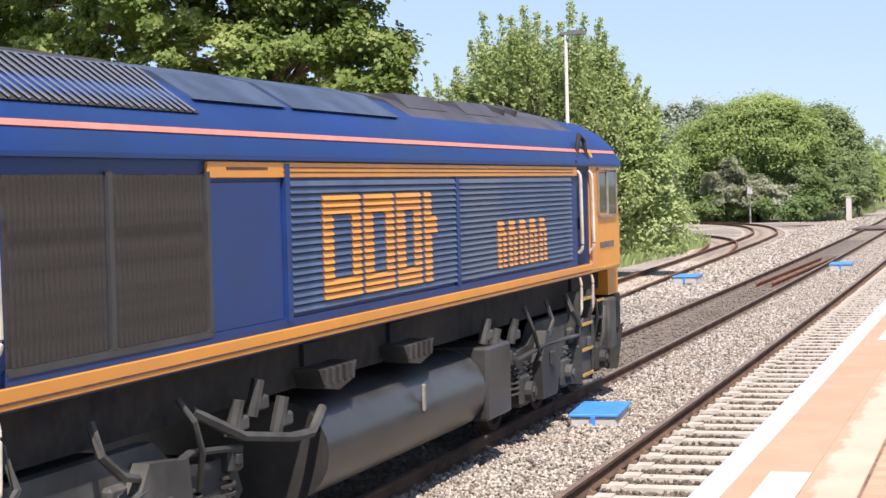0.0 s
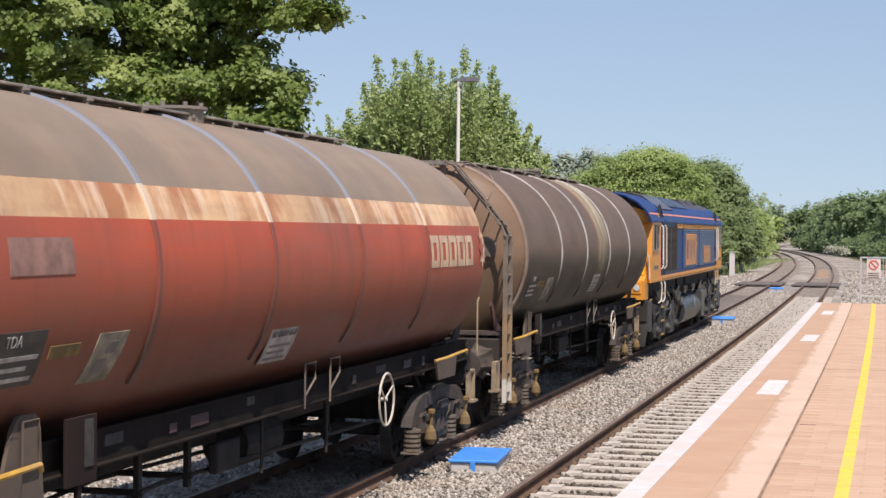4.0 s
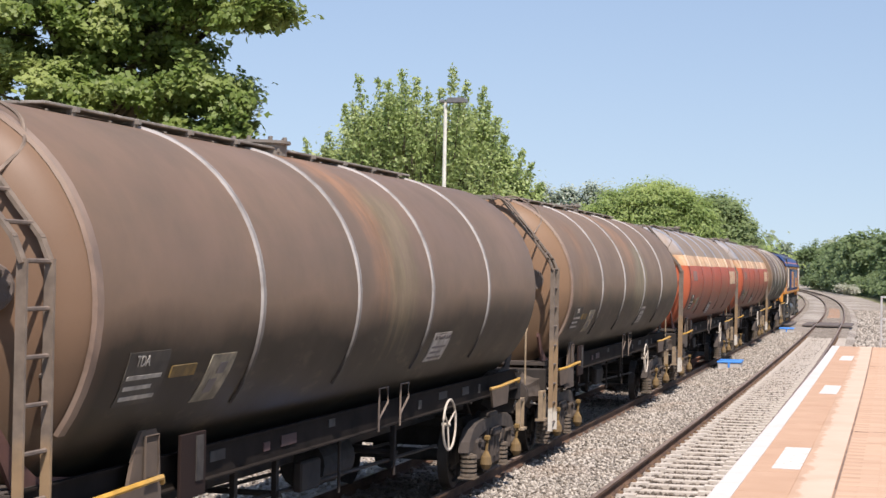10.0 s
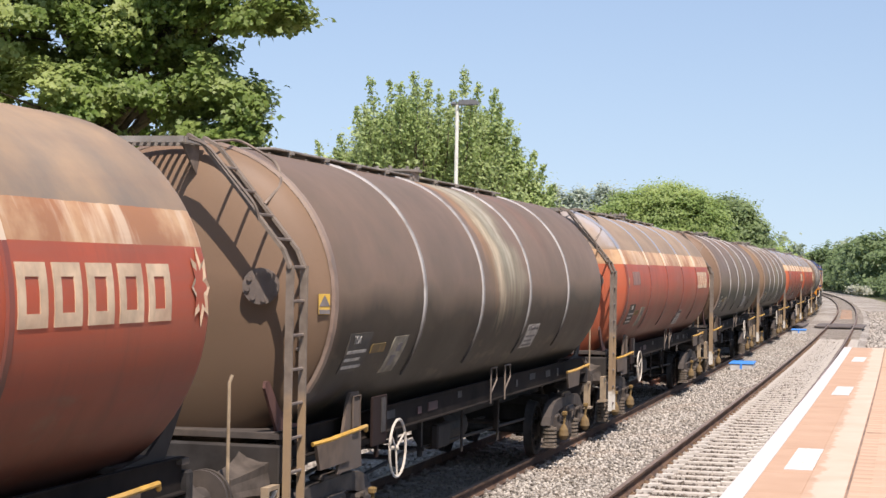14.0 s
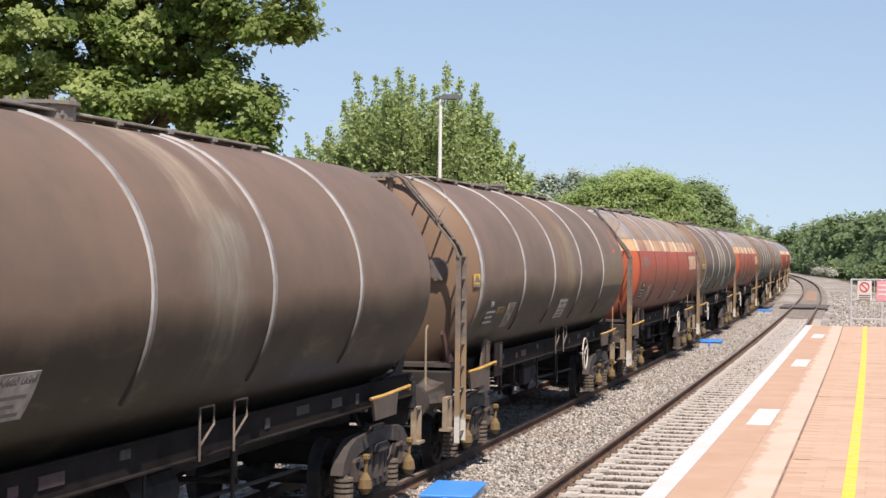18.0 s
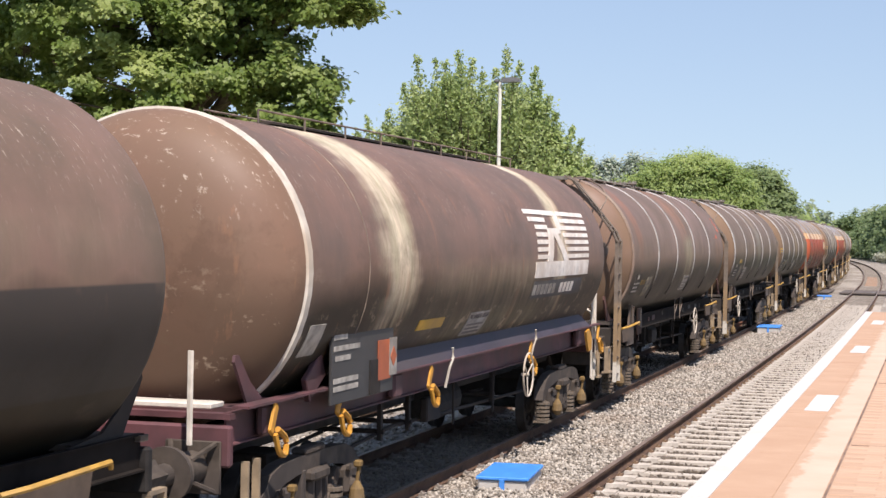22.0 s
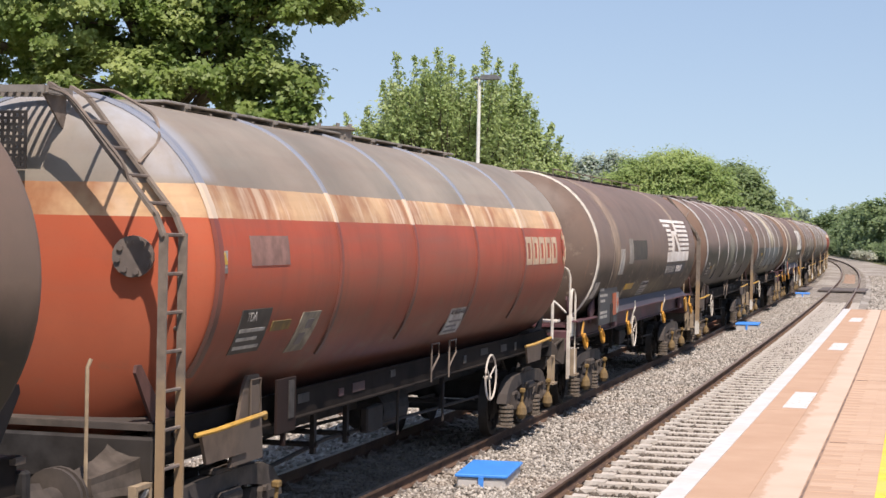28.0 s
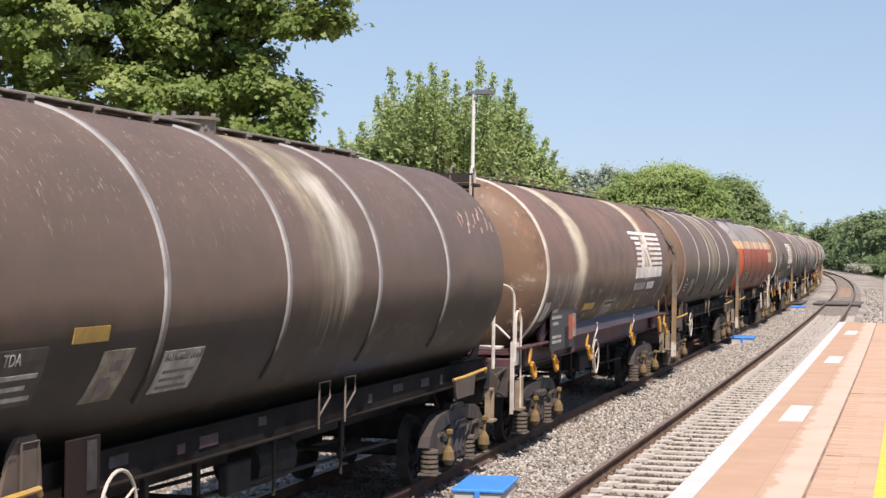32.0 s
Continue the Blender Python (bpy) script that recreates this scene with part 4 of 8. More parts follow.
# the rounded trees on the far side of the siding
hump = [(-17.0, 147.8, 7.0, 3.7, 3.7, 3.3), (-20.2, 147.8, 6.4, 2.8, 3.2, 3.0), (-22.0, 147.8, 5.3, 2.3, 2.9, 2.8), (-14.6, 147.8, 6.5, 2.7, 3.2, 3.2), (-18.6, 147.6, 6.1, 2.9, 2.4, 3.3), (-15.7, 147.4, 5.7, 2.7, 2.4, 3.2), (-13.9, 148.6, 4.9, 2.1, 2.4, 2.9), (-17.2, 149.0, 3.5, 5.0, 3.0, 2.9), (-21.1, 148.4, 3.2, 2.7, 2.7, 2.9)]
tree("lime_tree", "broad round-topped lime tree in full leaf", (-17.4, 147.8, -0.4), 9.0, 0.3, hump, 1250, 130, 0.185, 0.46, M_LEAF_FAR, 31, "trees along the siding", 0.45)
tree("oak_tree", "grey-green round tree behind the limes", (-13.0, 156.4, -0.4), 8.0, 0.28, [(-12.5, 156.4, 6.5, 2.3, 2.9, 2.9), (-11.3, 156.4, 5.4, 2.0, 2.7, 2.7), (-11.8, 155.1, 3.2, 2.9, 2.9, 3.2)], 320, 90, 0.27, 0.48, M_LEAF_SOFT, 32, "trees along the siding")
tree("lime_tree", "low pale-green tree beside the line", (-11.0, 158, -0.4), 5.6, 0.22, [(-12.4, 158, 5.0, 1.8, 2, 2.2), (-10.7, 158, 5.2, 1.2, 2, 1.9), (-11.5, 157, 2.8, 2.4, 2.2, 2.2)], 240, 80, 0.26, 0.45, M_LEAF_SOFT, 34, "trees along the siding")
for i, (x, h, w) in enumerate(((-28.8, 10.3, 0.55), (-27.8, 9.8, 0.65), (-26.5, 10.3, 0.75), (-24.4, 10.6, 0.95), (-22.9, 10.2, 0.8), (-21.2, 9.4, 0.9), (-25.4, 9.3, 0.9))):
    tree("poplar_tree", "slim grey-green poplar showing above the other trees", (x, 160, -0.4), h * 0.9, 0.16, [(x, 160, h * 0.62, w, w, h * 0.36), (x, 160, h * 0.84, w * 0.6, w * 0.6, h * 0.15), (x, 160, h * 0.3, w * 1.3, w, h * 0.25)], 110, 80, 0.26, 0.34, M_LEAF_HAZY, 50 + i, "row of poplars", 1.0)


def wood(name, label, pts, seed, material, size, leaves):
    """A far belt of trees, one mass of foliage."""
    rng = random.Random(seed)
    blobs = []
    for x, y, h, w in pts:
        for _ in range(5):
            q = rng.uniform(0.35, 0.6)
            blobs.append((x + rng.uniform(-0.6, 0.6) * w, y + rng.uniform(-0.6, 0.6) * w, h * rng.uniform(0.25, 0.9 - 0.5 * q), w * q, w * q, h * q * 0.6))
        blobs.append((x, y, h * 0.3, w * 0.8, w * 0.8, h * 0.35))
    ob = part(name, crown_mesh(name, blobs, len(pts) * 60, leaves, size, 0.55 * size / 0.5, material, seed), None, None)
    return tagged(ob, label, "trees", kind="stuff")


def belt(x0, s0, x1, s1, n, h, w, seed, follow=True):
    rng = random.Random(seed)
    out = []
    for i in range(n):
        k = (i + 0.5) / n
        s = s0 + (s1 - s0) * k
        out.append((x0 + (x1 - x0) * k + (bend(min(s, 430)) if follow else 0) + rng.uniform(-1, 1), s, h * rng.uniform(0.75, 1.15), w * rng.uniform(0.8, 1.2)))
    return out


wood("woodland", "dense green trees along the west side of the line", belt(-9.5, 165, -9, 420, 22, 6.8, 4.5, 1), 41, M_LEAF_FAR, 0.62, 36)
wood("woodland", "dense green trees along the east side of the line", belt(14.5, 135, 9.5, 400, 24, 9.6, 5.0, 2), 42, M_LEAF_EAST, 0.62, 40)
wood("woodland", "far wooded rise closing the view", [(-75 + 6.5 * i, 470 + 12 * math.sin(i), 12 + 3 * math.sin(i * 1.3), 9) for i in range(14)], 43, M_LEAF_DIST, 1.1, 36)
wood("scrub", "bushes behind the siding", belt(-30, 60, -34, 150, 16, 6.0, 4.0, 3, False) + belt(-24, 30, -27, 60, 7, 7, 4, 6, False), 44, M_LEAF_FAR, 0.5, 34)
wood("scrub", "hawthorn bushes in fading white blossom behind the siding", [(-19.6, 144.4, 4.6, 2.0), (-17.9, 144.0, 5.6, 2.0), (-16.2, 144.2, 4.8, 1.9), (-14.7, 144.0, 3.2, 1.5), (-25.0, 153.0, 4.4, 2.4)], 46, M_LEAF_BLOSSOM, 0.17, 110)
wood("scrub", "dense dark-green bushes behind the siding", [(-21.5, 147.0, 3.4, 1.8), (-18.4, 144.2, 2.2, 1.2), (-12.6, 144.5, 3.8, 1.8), (-11.6, 131.5, 1.9, 1.25), (-12.4, 132.0, 1.5, 1.0), (-20.6, 143.6, 2.2, 1.3), (-13.4, 143.4, 2.2, 1.3), (-11.9, 143.6, 2.6, 1.4), (-15.8, 143.0, 1.7, 1.1), (-23.0, 151.0, 4.6, 2.4), (-28.5, 154.0, 5.0, 2.8)], 47, M_LEAF_DARK, 0.24, 56)
wood("scrub", "soft green bushes beside the track", [(-11.4, 148.0, 6.4, 2.2), (-10.2, 150.0, 5.4, 2.0), (-9.6, 156.0, 4.4, 1.8), (-12.8, 146.0, 4.6, 2.0), (-14.2, 147.0, 5.4, 2.2), (-10.6, 144.5, 3.4, 1.5), (-16.2, 147.0, 3.6, 2.0), (-20.5, 149.0, 5.6, 2.4)], 45, M_LEAF_SOFT, 0.20, 90)
wood("scrub", "nettles and low bushes beside the siding", [(-14.2, 70.0, 2.2, 1.5), (-13.8, 78.0, 1.5, 1.3), (-14.6, 84.0, 1.3, 1.2)], 50, M_LEAF_FAR, 0.22, 44)
wood("scrub", "dense undergrowth at the foot of the eastern trees", belt(11.4, 140, 8.0, 390, 46, 3.6, 3.2, 8), 48, M_LEAF_EAST, 0.48, 36)
wood("scrub", "pale blossoming bush beside the line", [(5.2 + bend(268), 268, 1.3, 0.9), (4.9 + bend(286), 286, 1.2, 1.0)], 49, M_LEAF_PALE, 0.26, 44)


# ---- the train: shared pieces ----
CZ, TR, Y0, Y1 = 2.75, 1.5, 0.30, 14.95


def turned(bm, prof, cz=CZ, seg=72):
    """A shape of revolution about the wagon's length; prof is (y, radius)."""
    rings = []
    for y, r in prof:
        rings.append([bm.verts.new((r * math.cos(2 * math.pi * i / seg), y, cz + r * math.sin(2 * math.pi * i / seg))) for i in range(seg)] if r > 1e-6 else [bm.verts.new((0, y, cz))])
    for u, v in zip(rings, rings[1:]):
        for i in range(seg):
            j = (i + 1) % seg
            if len(u) == 1:
                bm.faces.new((u[0], v[j], v[i]))
            elif len(v) == 1:
                bm.faces.new((u[i], u[j], v[0]))
            else:
                bm.faces.new((u[i], u[j], v[j], v[i]))
    bmesh.ops.recalc_face_normals(bm, faces=bm.faces)
    return bm


def tank_mesh(dome):
    prof = [(Y0 - dome * math.cos(a), TR * math.sin(a) ** 0.75) for a in [math.pi / 2 * i / 14 for i in range(15)]]
    prof += [(Y0 + (Y1 - Y0) * i / 20, TR) for i in range(1, 20)]
    prof += [(Y1 + dome * math.sin(a), TR * max(math.cos(a), 0.0) ** 0.75 if math.cos(a) > 1e-6 else 0.0) for a in [math.pi / 2 * i / 14 for i in range(15)]]
    prof[0] = (prof[0][0], 0.0)
    prof[-1] = (prof[-1][0], 0.0)
    return turned(B(), prof)


def strap(bm, y, w, a0=-35, a1=215, r=TR, t=0.022):
    """A metal band round the tank from angle a0 to a1."""
    n = 40
    rows = []
    for i in range(n + 1):
        a = radians(a0 + (a1 - a0) * i / n)
        c, s = math.cos(a), math.sin(a)
        rows.append([bm.verts.new((q * c, y + d, CZ + q * s)) for q, d in ((r - 0.01, -w / 2), (r + t, -w / 2 + 0.012), (r + t, w / 2 - 0.012), (r - 0.01, w / 2))])
    for u, v in zip(rows, rows[1:]):
        for j in range(3):
            bm.faces.new((u[j], u[j + 1], v[j + 1], v[j]))
    bm.faces.new(rows[0])
    bm.faces.new(rows[-1][::-1])
    bmesh.ops.recalc_face_normals(bm, faces=bm.faces)
    return bm


def wrap(bm, y0, y1, z0, z1, lift=0.006, r=TR, n=5, slant=0.0):
    """A thin plate that lies on the flank of the tank between two heights."""
    a0, a1 = math.asin((z0 - CZ) / r), math.asin((z1 - CZ) / r)
    rows = []
    for i in range(n + 1):
        a = a0 + (a1 - a0) * i / n
        q = slant * i / n
        rows.append([bm.verts.new(((r + h) * math.cos(a), y, CZ + (r + h) * math.sin(a))) for y, h in ((y0 + q, -0.004), (y0 + q, lift), (y1 + q, lift), (y1 + q, -0.004))])
    for u, v in zip(rows, rows[1:]):
        for j in range(3):
            bm.faces.new((u[j], u[j + 1], v[j + 1], v[j]))
    bm.faces.new(rows[0])
    bm.faces.new(rows[-1][::-1])
    return bm


def wheelset_mesh():
    bm = B()
    for s in (-1, 1):
        for prof in ([(0.0, 0.47), (0.03, 0.455), (0.10, 0.45), (0.13, 0.44), (0.13, 0.37), (0.09, 0.35), (0.085, 0.17), (0.16, 0.12), (0.16, 0.0)], [(0.0, 0.47), (0.02, 0.38), (0.04, 0.34), (0.03, 0.16), (0.0, 0.1)]):
            rings = []
            for x, r in prof:
                rings.append([bm.verts.new((s * (0.68 + x), r * math.cos(2 * math.pi * i / 24), r * math.sin(2 * math.pi * i / 24))) for i in range(24)])
            for u, v in zip(rings, rings[1:]):
                for i in range(24):
                    bm.faces.new((u[i], u[(i + 1) % 24], v[(i + 1) % 24], v[i]))
        for k in range(6):
            a = k * math.pi / 3
            box(bm, (s * 0.80, 0.25 * math.cos(a), 0.25 * math.sin(a)), (0.03, 0.07, 0.07))
    rod(bm, (-0.7, 0, 0), (0.7, 0, 0), 0.085, 12)
    bmesh.ops.recalc_face_normals(bm, faces=bm.faces)
    return bm


def cache(name, bm, material, smooth=False):
    me = bpy.data.meshes.new(name)
    bm.normal_update()
    bm.to_mesh(me)
    bm.free()
    if smooth:
        me.shade_smooth()
        me.set_sharp_from_angle(angle=radians(38))
    for m in material if isinstance(material, (list, tuple)) else [material]:
        me.materials.append(m)
    return me


WHEEL = cache("wheelset", wheelset_mesh(), M_BLACK, True)
SPINNING = []  # (wheelset, radius, thing)


def wheelset(parent, y, z=0.47, r=0.47):
    ob = part("wheelset", WHEEL, None, parent)
    ob.location = (0, y, z)
    k = r / 0.47
    ob.scale = (1, k, k)
    return ob


# one side frame of a freight bogie, about its own middle, on the east side
def bogie_side():
    bm = B()
    # arched top chord, slung lower chord and two columns, with open windows between
    prism(bm, [(-1.46, 0.56), (-1.40, 0.70), (-1.18, 0.86), (-0.92, 0.93), (-0.50, 0.95), (0.50, 0.95), (0.92, 0.93), (1.18, 0.86), (1.40, 0.70), (1.46, 0.56), (1.20, 0.56), (1.08, 0.68), (0.80, 0.74), (0.45, 0.78), (-0.45, 0.78), (-0.80, 0.74), (-1.08, 0.68), (-1.20, 0.56)], 0.98, 1.13)
    prism(bm, [(-0.84, 0.70), (-0.50, 0.28), (0.50, 0.28), (0.84, 0.70), (0.68, 0.72), (0.42, 0.40), (-0.42, 0.40), (-0.68, 0.72)], 1.00, 1.12)
    for y in (-0.32, 0.32):
        box(bm, (1.06, y, 0.60), (0.16, 0.11, 0.44), 0.02)
    for y in (-0.11, 0.11):
        rod(bm, (1.08, y, 0.38), (1.08, y, 0.70), 0.085, 10)
    box(bm, (1.10, 0, 0.74), (0.22, 0.50, 0.12), 0.03)
    box(bm, (1.06, 0, 0.98), (0.16, 0.56, 0.07), 0.02)
    for y in (-0.95, 0.95):
        box(bm, (1.10, y, 0.56), (0.20, 0.30, 0.30), 0.04)
        rod(bm, (1.18, y, 0.50), (1.26, y, 0.50), 0.105, 14)
        rod(bm, (1.25, y, 0.50), (1.28, y, 0.50), 0.05, 8)
        for q in (-0.14, 0.14):
            rod(bm, (1.19, y + q, 0.70), (1.22, y + q, 0.70), 0.035, 6)
    return bm


def bogie_spring():
    bm = B()
    for i in range(5):
        rod(bm, (1.10, 0, 0.21 + 0.062 * i), (1.10, 0, 0.248 + 0.062 * i), 0.115, 12)
    rod(bm, (1.10, 0, 0.2), (1.10, 0, 0.52), 0.06, 8)
    box(bm, (1.10, 0, 0.19), (0.24, 0.26, 0.025))
    return bm


def bogie_damper():
    bm = B()
    rod(bm, (1.20, 0, 0.29), (1.20, 0, 0.36), 0.045, 12, 0.085)
    rod(bm, (1.20, 0, 0.36), (1.20, 0, 0.46), 0.085, 12, 0.07)
    rod(bm, (1.20, 0, 0.46), (1.20, 0, 0.54), 0.07, 12, 0.025)
    rod(bm, (1.20, 0, 0.54), (1.22, 0, 0.70), 0.020, 8)
    box(bm, (1.21, 0, 0.72), (0.08, 0.10, 0.07), 0.015)
    return bm


def mirror_x(me, name):
    m2 = me.copy()
    m2.name = name
    m2.transform(Matrix.Diagonal((-1, 1, 1, 1)))
    m2.flip_normals()
    return m2


SIDE = cache("side_frame", bogie_side(), M_BOGIE)
SIDE_W = mirror_x(SIDE, "side_frame_w")
SPRING = cache("coil_spring", bogie_spring(), M_SPRING)
DAMPER = cache("damper", bogie_damper(), M_OCHRE)


def bogie(parent, y, dark=False):
    bg = part("bogie", box(box(B(), (0, 0, 0.66), (2.0, 0.42, 0.30), 0.03), (0, 0, 0.86), (1.5, 0.6, 0.16), 0.02), M_FRAME, parent)
    bg.location = (0, y, 0)
    for me in (SIDE, SIDE_W):
        part("side_frame", me, None, bg)
    for q in (-1.33, 0.60):
        ob = part("coil_spring", SPRING, None, bg)
        ob.location = (0, q, 0.03)
        ob = part("damper", DAMPER, None, bg)
        ob.location = (0.08, q + 0.27, 0.02)
    for q in (-0.95, 0.95):
        SPINNING.append((wheelset(parent, y + q), 0.47, parent))
    return bg


def buffer_mesh():
    bm = B()
    rod(bm, (0, 0.0, 0), (0, 0.34, 0), 0.145, 16)
    rod(bm, (0, 0.34, 0), (0, 0.50, 0), 0.09, 12)
    rod(bm, (0, 0.50, 0), (0, 0.54, 0), 0.23, 20)
    for k in range(4):
        a = k * math.pi / 2 + math.pi / 4
        prism_pts = (0.30 * math.cos(a), 0.01, 0.30 * math.sin(a))
        rod(bm, prism_pts, (0.13 * math.cos(a), 0.28, 0.13 * math.sin(a)), 0.025, 6)
    box(bm, (0, 0.012, 0), (0.52, 0.03, 0.46), 0.01)
    return bm


def long_buffer_mesh():
    """A heavy ribbed casting on the headstock, narrowing towards the plunger."""
    bm = B()
    rows = []
    for y, k in ((0.0, 1.45), (0.05, 1.30), (0.30, 1.0), (0.62, 0.82), (0.66, 0.80)):
        rows.append([bm.verts.new((k * r * math.cos(2 * math.pi * i / 24 + 0.3), y, k * r * math.sin(2 * math.pi * i / 24 + 0.3))) for i, r in enumerate([0.21, 0.17, 0.165, 0.17] * 6)])
    for u, v in zip(rows, rows[1:]):
        for i in range(24):
            bm.faces.new((u[i], u[(i + 1) % 24], v[(i + 1) % 24], v[i]))
    bm.faces.new(rows[0][::-1])
    bm.faces.new(rows[-1])
    bmesh.ops.recalc_face_normals(bm, faces=bm.faces)
    return bm


BUFFER = cache("buffer", buffer_mesh(), M_BOGIE, True)
LONGBUFFER = cache("buffer", long_buffer_mesh(), M_BOGIE)
PLUNGER = cache("buffer_head", rod(rod(B(), (0, 0.64, 0), (0, 0.94, 0), 0.10, 12), (0, 0.92, 0), (0, 0.96, 0), 0.24, 20), M_BOGIE, True)


def buffers(parent, y, out):
    long = 15.0 < abs(y) < 15.6 or abs(y) < 0.45
    for x in (-0.87, 0.87):
        ob = part("buffer", LONGBUFFER if long else BUFFER, None, parent)
        ob.location = (x, y, 1.08)
        if out < 0:
            ob.rotation_euler = (0, 0, math.pi)
        if long:
            part("buffer_head", PLUNGER, None, ob)
    part("coupling_hook", box(B(), (0, y + out * 0.12, 1.0), (0.10, 0.34, 0.20), 0.02), M_BLACK, parent)
    bm = B()
    pipe(bm, [(0.05, y + out * 0.25, 1.0), (0.05, y + out * 0.38, 0.86), (-0.05, y + out * 0.38, 0.86), (-0.05, y + out * 0.25, 1.0)], 0.025)
    part("coupling_link", bm, M_BLACK, parent)
    part("air_hose", pipe(B(), [(0.35, y, 1.0), (0.36, y + out * 0.25, 0.8), (0.36, y + out * 0.42, 0.55)], 0.03), M_BLACK, parent)


def band_material():
    """Bare metal strap round a tank, caked with track dirt on its lower half."""
    k = Nodes("dull_metal_strap", 0.6, 0.1, 0.35)
    x, y, z = k.xyz(k.obj())
    n1 = k.noise(k.obj(), 5.0)
    across = k.xyz(k.n("ShaderNodeTexCoord", 0))[1]
    edge = k.soft(k.math("ABSOLUTE", k.math("SUBTRACT", across, 0.5)), 0.26, 0.44)
    edge = k.math("MULTIPLY", edge, k.step(k.noise(k.obj(), 2.2), 0.30, 0.55))
    c = k.mix(k.step(n1, 0.35, 0.65), (0.32, 0.305, 0.29), (0.20, 0.182, 0.168))
    c = k.mix(k.math("MULTIPLY", edge, 0.85), c, (0.48, 0.46, 0.435))
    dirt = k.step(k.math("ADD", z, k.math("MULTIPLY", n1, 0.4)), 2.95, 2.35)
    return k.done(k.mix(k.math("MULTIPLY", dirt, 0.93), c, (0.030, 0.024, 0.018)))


M_BAND = band_material()


def tank_paint(name, base, base2, stains=(), red=False, band=(), dome=None, seed=0.0, scratch=0.0, pale=0.0, mire_shade=0.0, flake=0.0):
    """Weathered tank paint: mottled base, runs down the flank, spill stains round a filler."""
    k = Nodes(name, 0.5, 0.0, 0.24)
    p = k.n("ShaderNodeVectorMath", 0, "ADD", i0=k.obj(), i1=(seed, 0, 0))
    x, y, z = k.xyz(k.obj())
    n1 = k.noise(p, 0.9, 5.0, 0.6)
    n2 = k.noise(p, 7.0, 5.0, 0.6)
    runs = k.noise(k.scale(p, (0.6, 3.0, 0.5)), 1.6, 4.0, 0.6)
    fine = k.noise(k.scale(p, (1.0, 10.0, 1.2)), 1.5, 3.0, 0.6)
    c = k.mix(k.step(n1, 0.36, 0.66), base, base2)
    if red:
        redp = k.mix(k.step(n1, 0.3, 0.7), (0.50, 0.094, 0.042), (0.40, 0.082, 0.042))
        redp = k.mix(k.math("MULTIPLY", k.step(runs, 0.50, 0.74), 0.35), redp, (0.17, 0.065, 0.045))
        cream = k.mix(k.step(n1, 0.44, 0.60), (0.68, 0.44, 0.24), (0.42, 0.19, 0.09))
        cream = k.mix(k.math("MULTIPLY", k.step(runs, 0.50, 0.66), 0.75), cream, (0.80, 0.62, 0.44))
        c = k.mix(k.math("GREATER_THAN", z, 3.205), redp, cream)
        c = k.mix(k.math("GREATER_THAN", k.math("ADD", z, k.math("MULTIPLY", n2, 0.015)), 3.487), c, k.mix(k.step(n1, 0.36, 0.66), base, base2))
    bands = k.noise(k.scale(p, (0.5, 0.35, 5.0)), 1.4, 3.0, 0.6)
    blot = k.noise(k.scale(p, (1.0, 0.6, 1.4)), 0.55, 3.0, 0.5)
    c = k.mix(k.math("MULTIPLY", k.step(blot, 0.42, 0.66), 0.32), c, (0.11, 0.082, 0.062))
    c = k.mix(k.math("MULTIPLY", k.step(runs, 0.54, 0.78), 0.05), c, (0.085, 0.062, 0.048))
    c = k.mix(k.math("MULTIPLY", k.step(bands, 0.45, 0.72), 0.22), c, (0.20, 0.125, 0.092))
    c = k.mix(k.math("MULTIPLY", k.step(fine, 0.62, 0.76), 0.01 + 0.7 * pale), c, (0.36, 0.27, 0.21))
    if red:
        peel = k.math("MULTIPLY", k.soft(k.math("ABSOLUTE", k.math("SUBTRACT", y, 0.34)), 0.50, 0.10), k.step(z, 3.49, 3.56))
        peel = k.math("MULTIPLY", peel, k.step(k.noise(k.scale(p, (1.0, 2.0, 0.6)), 1.6, 4.0, 0.6), 0.34, 0.56))
        c = k.mix(k.math("MULTIPLY", peel, 0.55), c, (0.38, 0.41, 0.46))
    # rear end tone; red tanks get a brighter orange to stand for better light
    if dome:
        end = k.math("MULTIPLY", k.step(y, Y0 + 0.02, Y0 - 0.02), k.math("ADD", 0.25, k.math("MULTIPLY", k.step(n1, 0.3, 0.7), 0.65)))
        if red:
            end = k.math("MULTIPLY", end, k.math("LESS_THAN", z, 3.205))
        c = k.mix(end, c, dome)
    # road dirt thrown up from the track, deepened to paint in the flank's shade
    mud_shade = k.mix(k.step(blot, 0.38, 0.62), (0.075, 0.040, 0.026) if red else (0.015, 0.013, 0.009), (0.105, 0.052, 0.032) if red else (0.026, 0.022, 0.014))
    splash = k.step(k.math("ADD", k.math("SUBTRACT", z, mire_shade), k.math("MULTIPLY", n1, 0.7)), 3.25 if red else 3.10, 2.50 if red else 2.76)
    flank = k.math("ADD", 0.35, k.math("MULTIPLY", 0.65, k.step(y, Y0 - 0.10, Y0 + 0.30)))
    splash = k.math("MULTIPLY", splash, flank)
    c = k.mix(k.math("MULTIPLY", splash, 0.60 if red else 0.93), c, mud_shade)
    # belly tint paints in light bounced off the ballast; darker on red tanks
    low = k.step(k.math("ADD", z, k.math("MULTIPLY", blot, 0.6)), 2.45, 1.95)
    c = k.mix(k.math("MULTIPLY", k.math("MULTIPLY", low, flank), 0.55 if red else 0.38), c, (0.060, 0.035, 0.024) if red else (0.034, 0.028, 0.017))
    smear = k.noise(k.scale(p, (1.0, 0.8, 2.6)), 1.7, 4.0, 0.6)
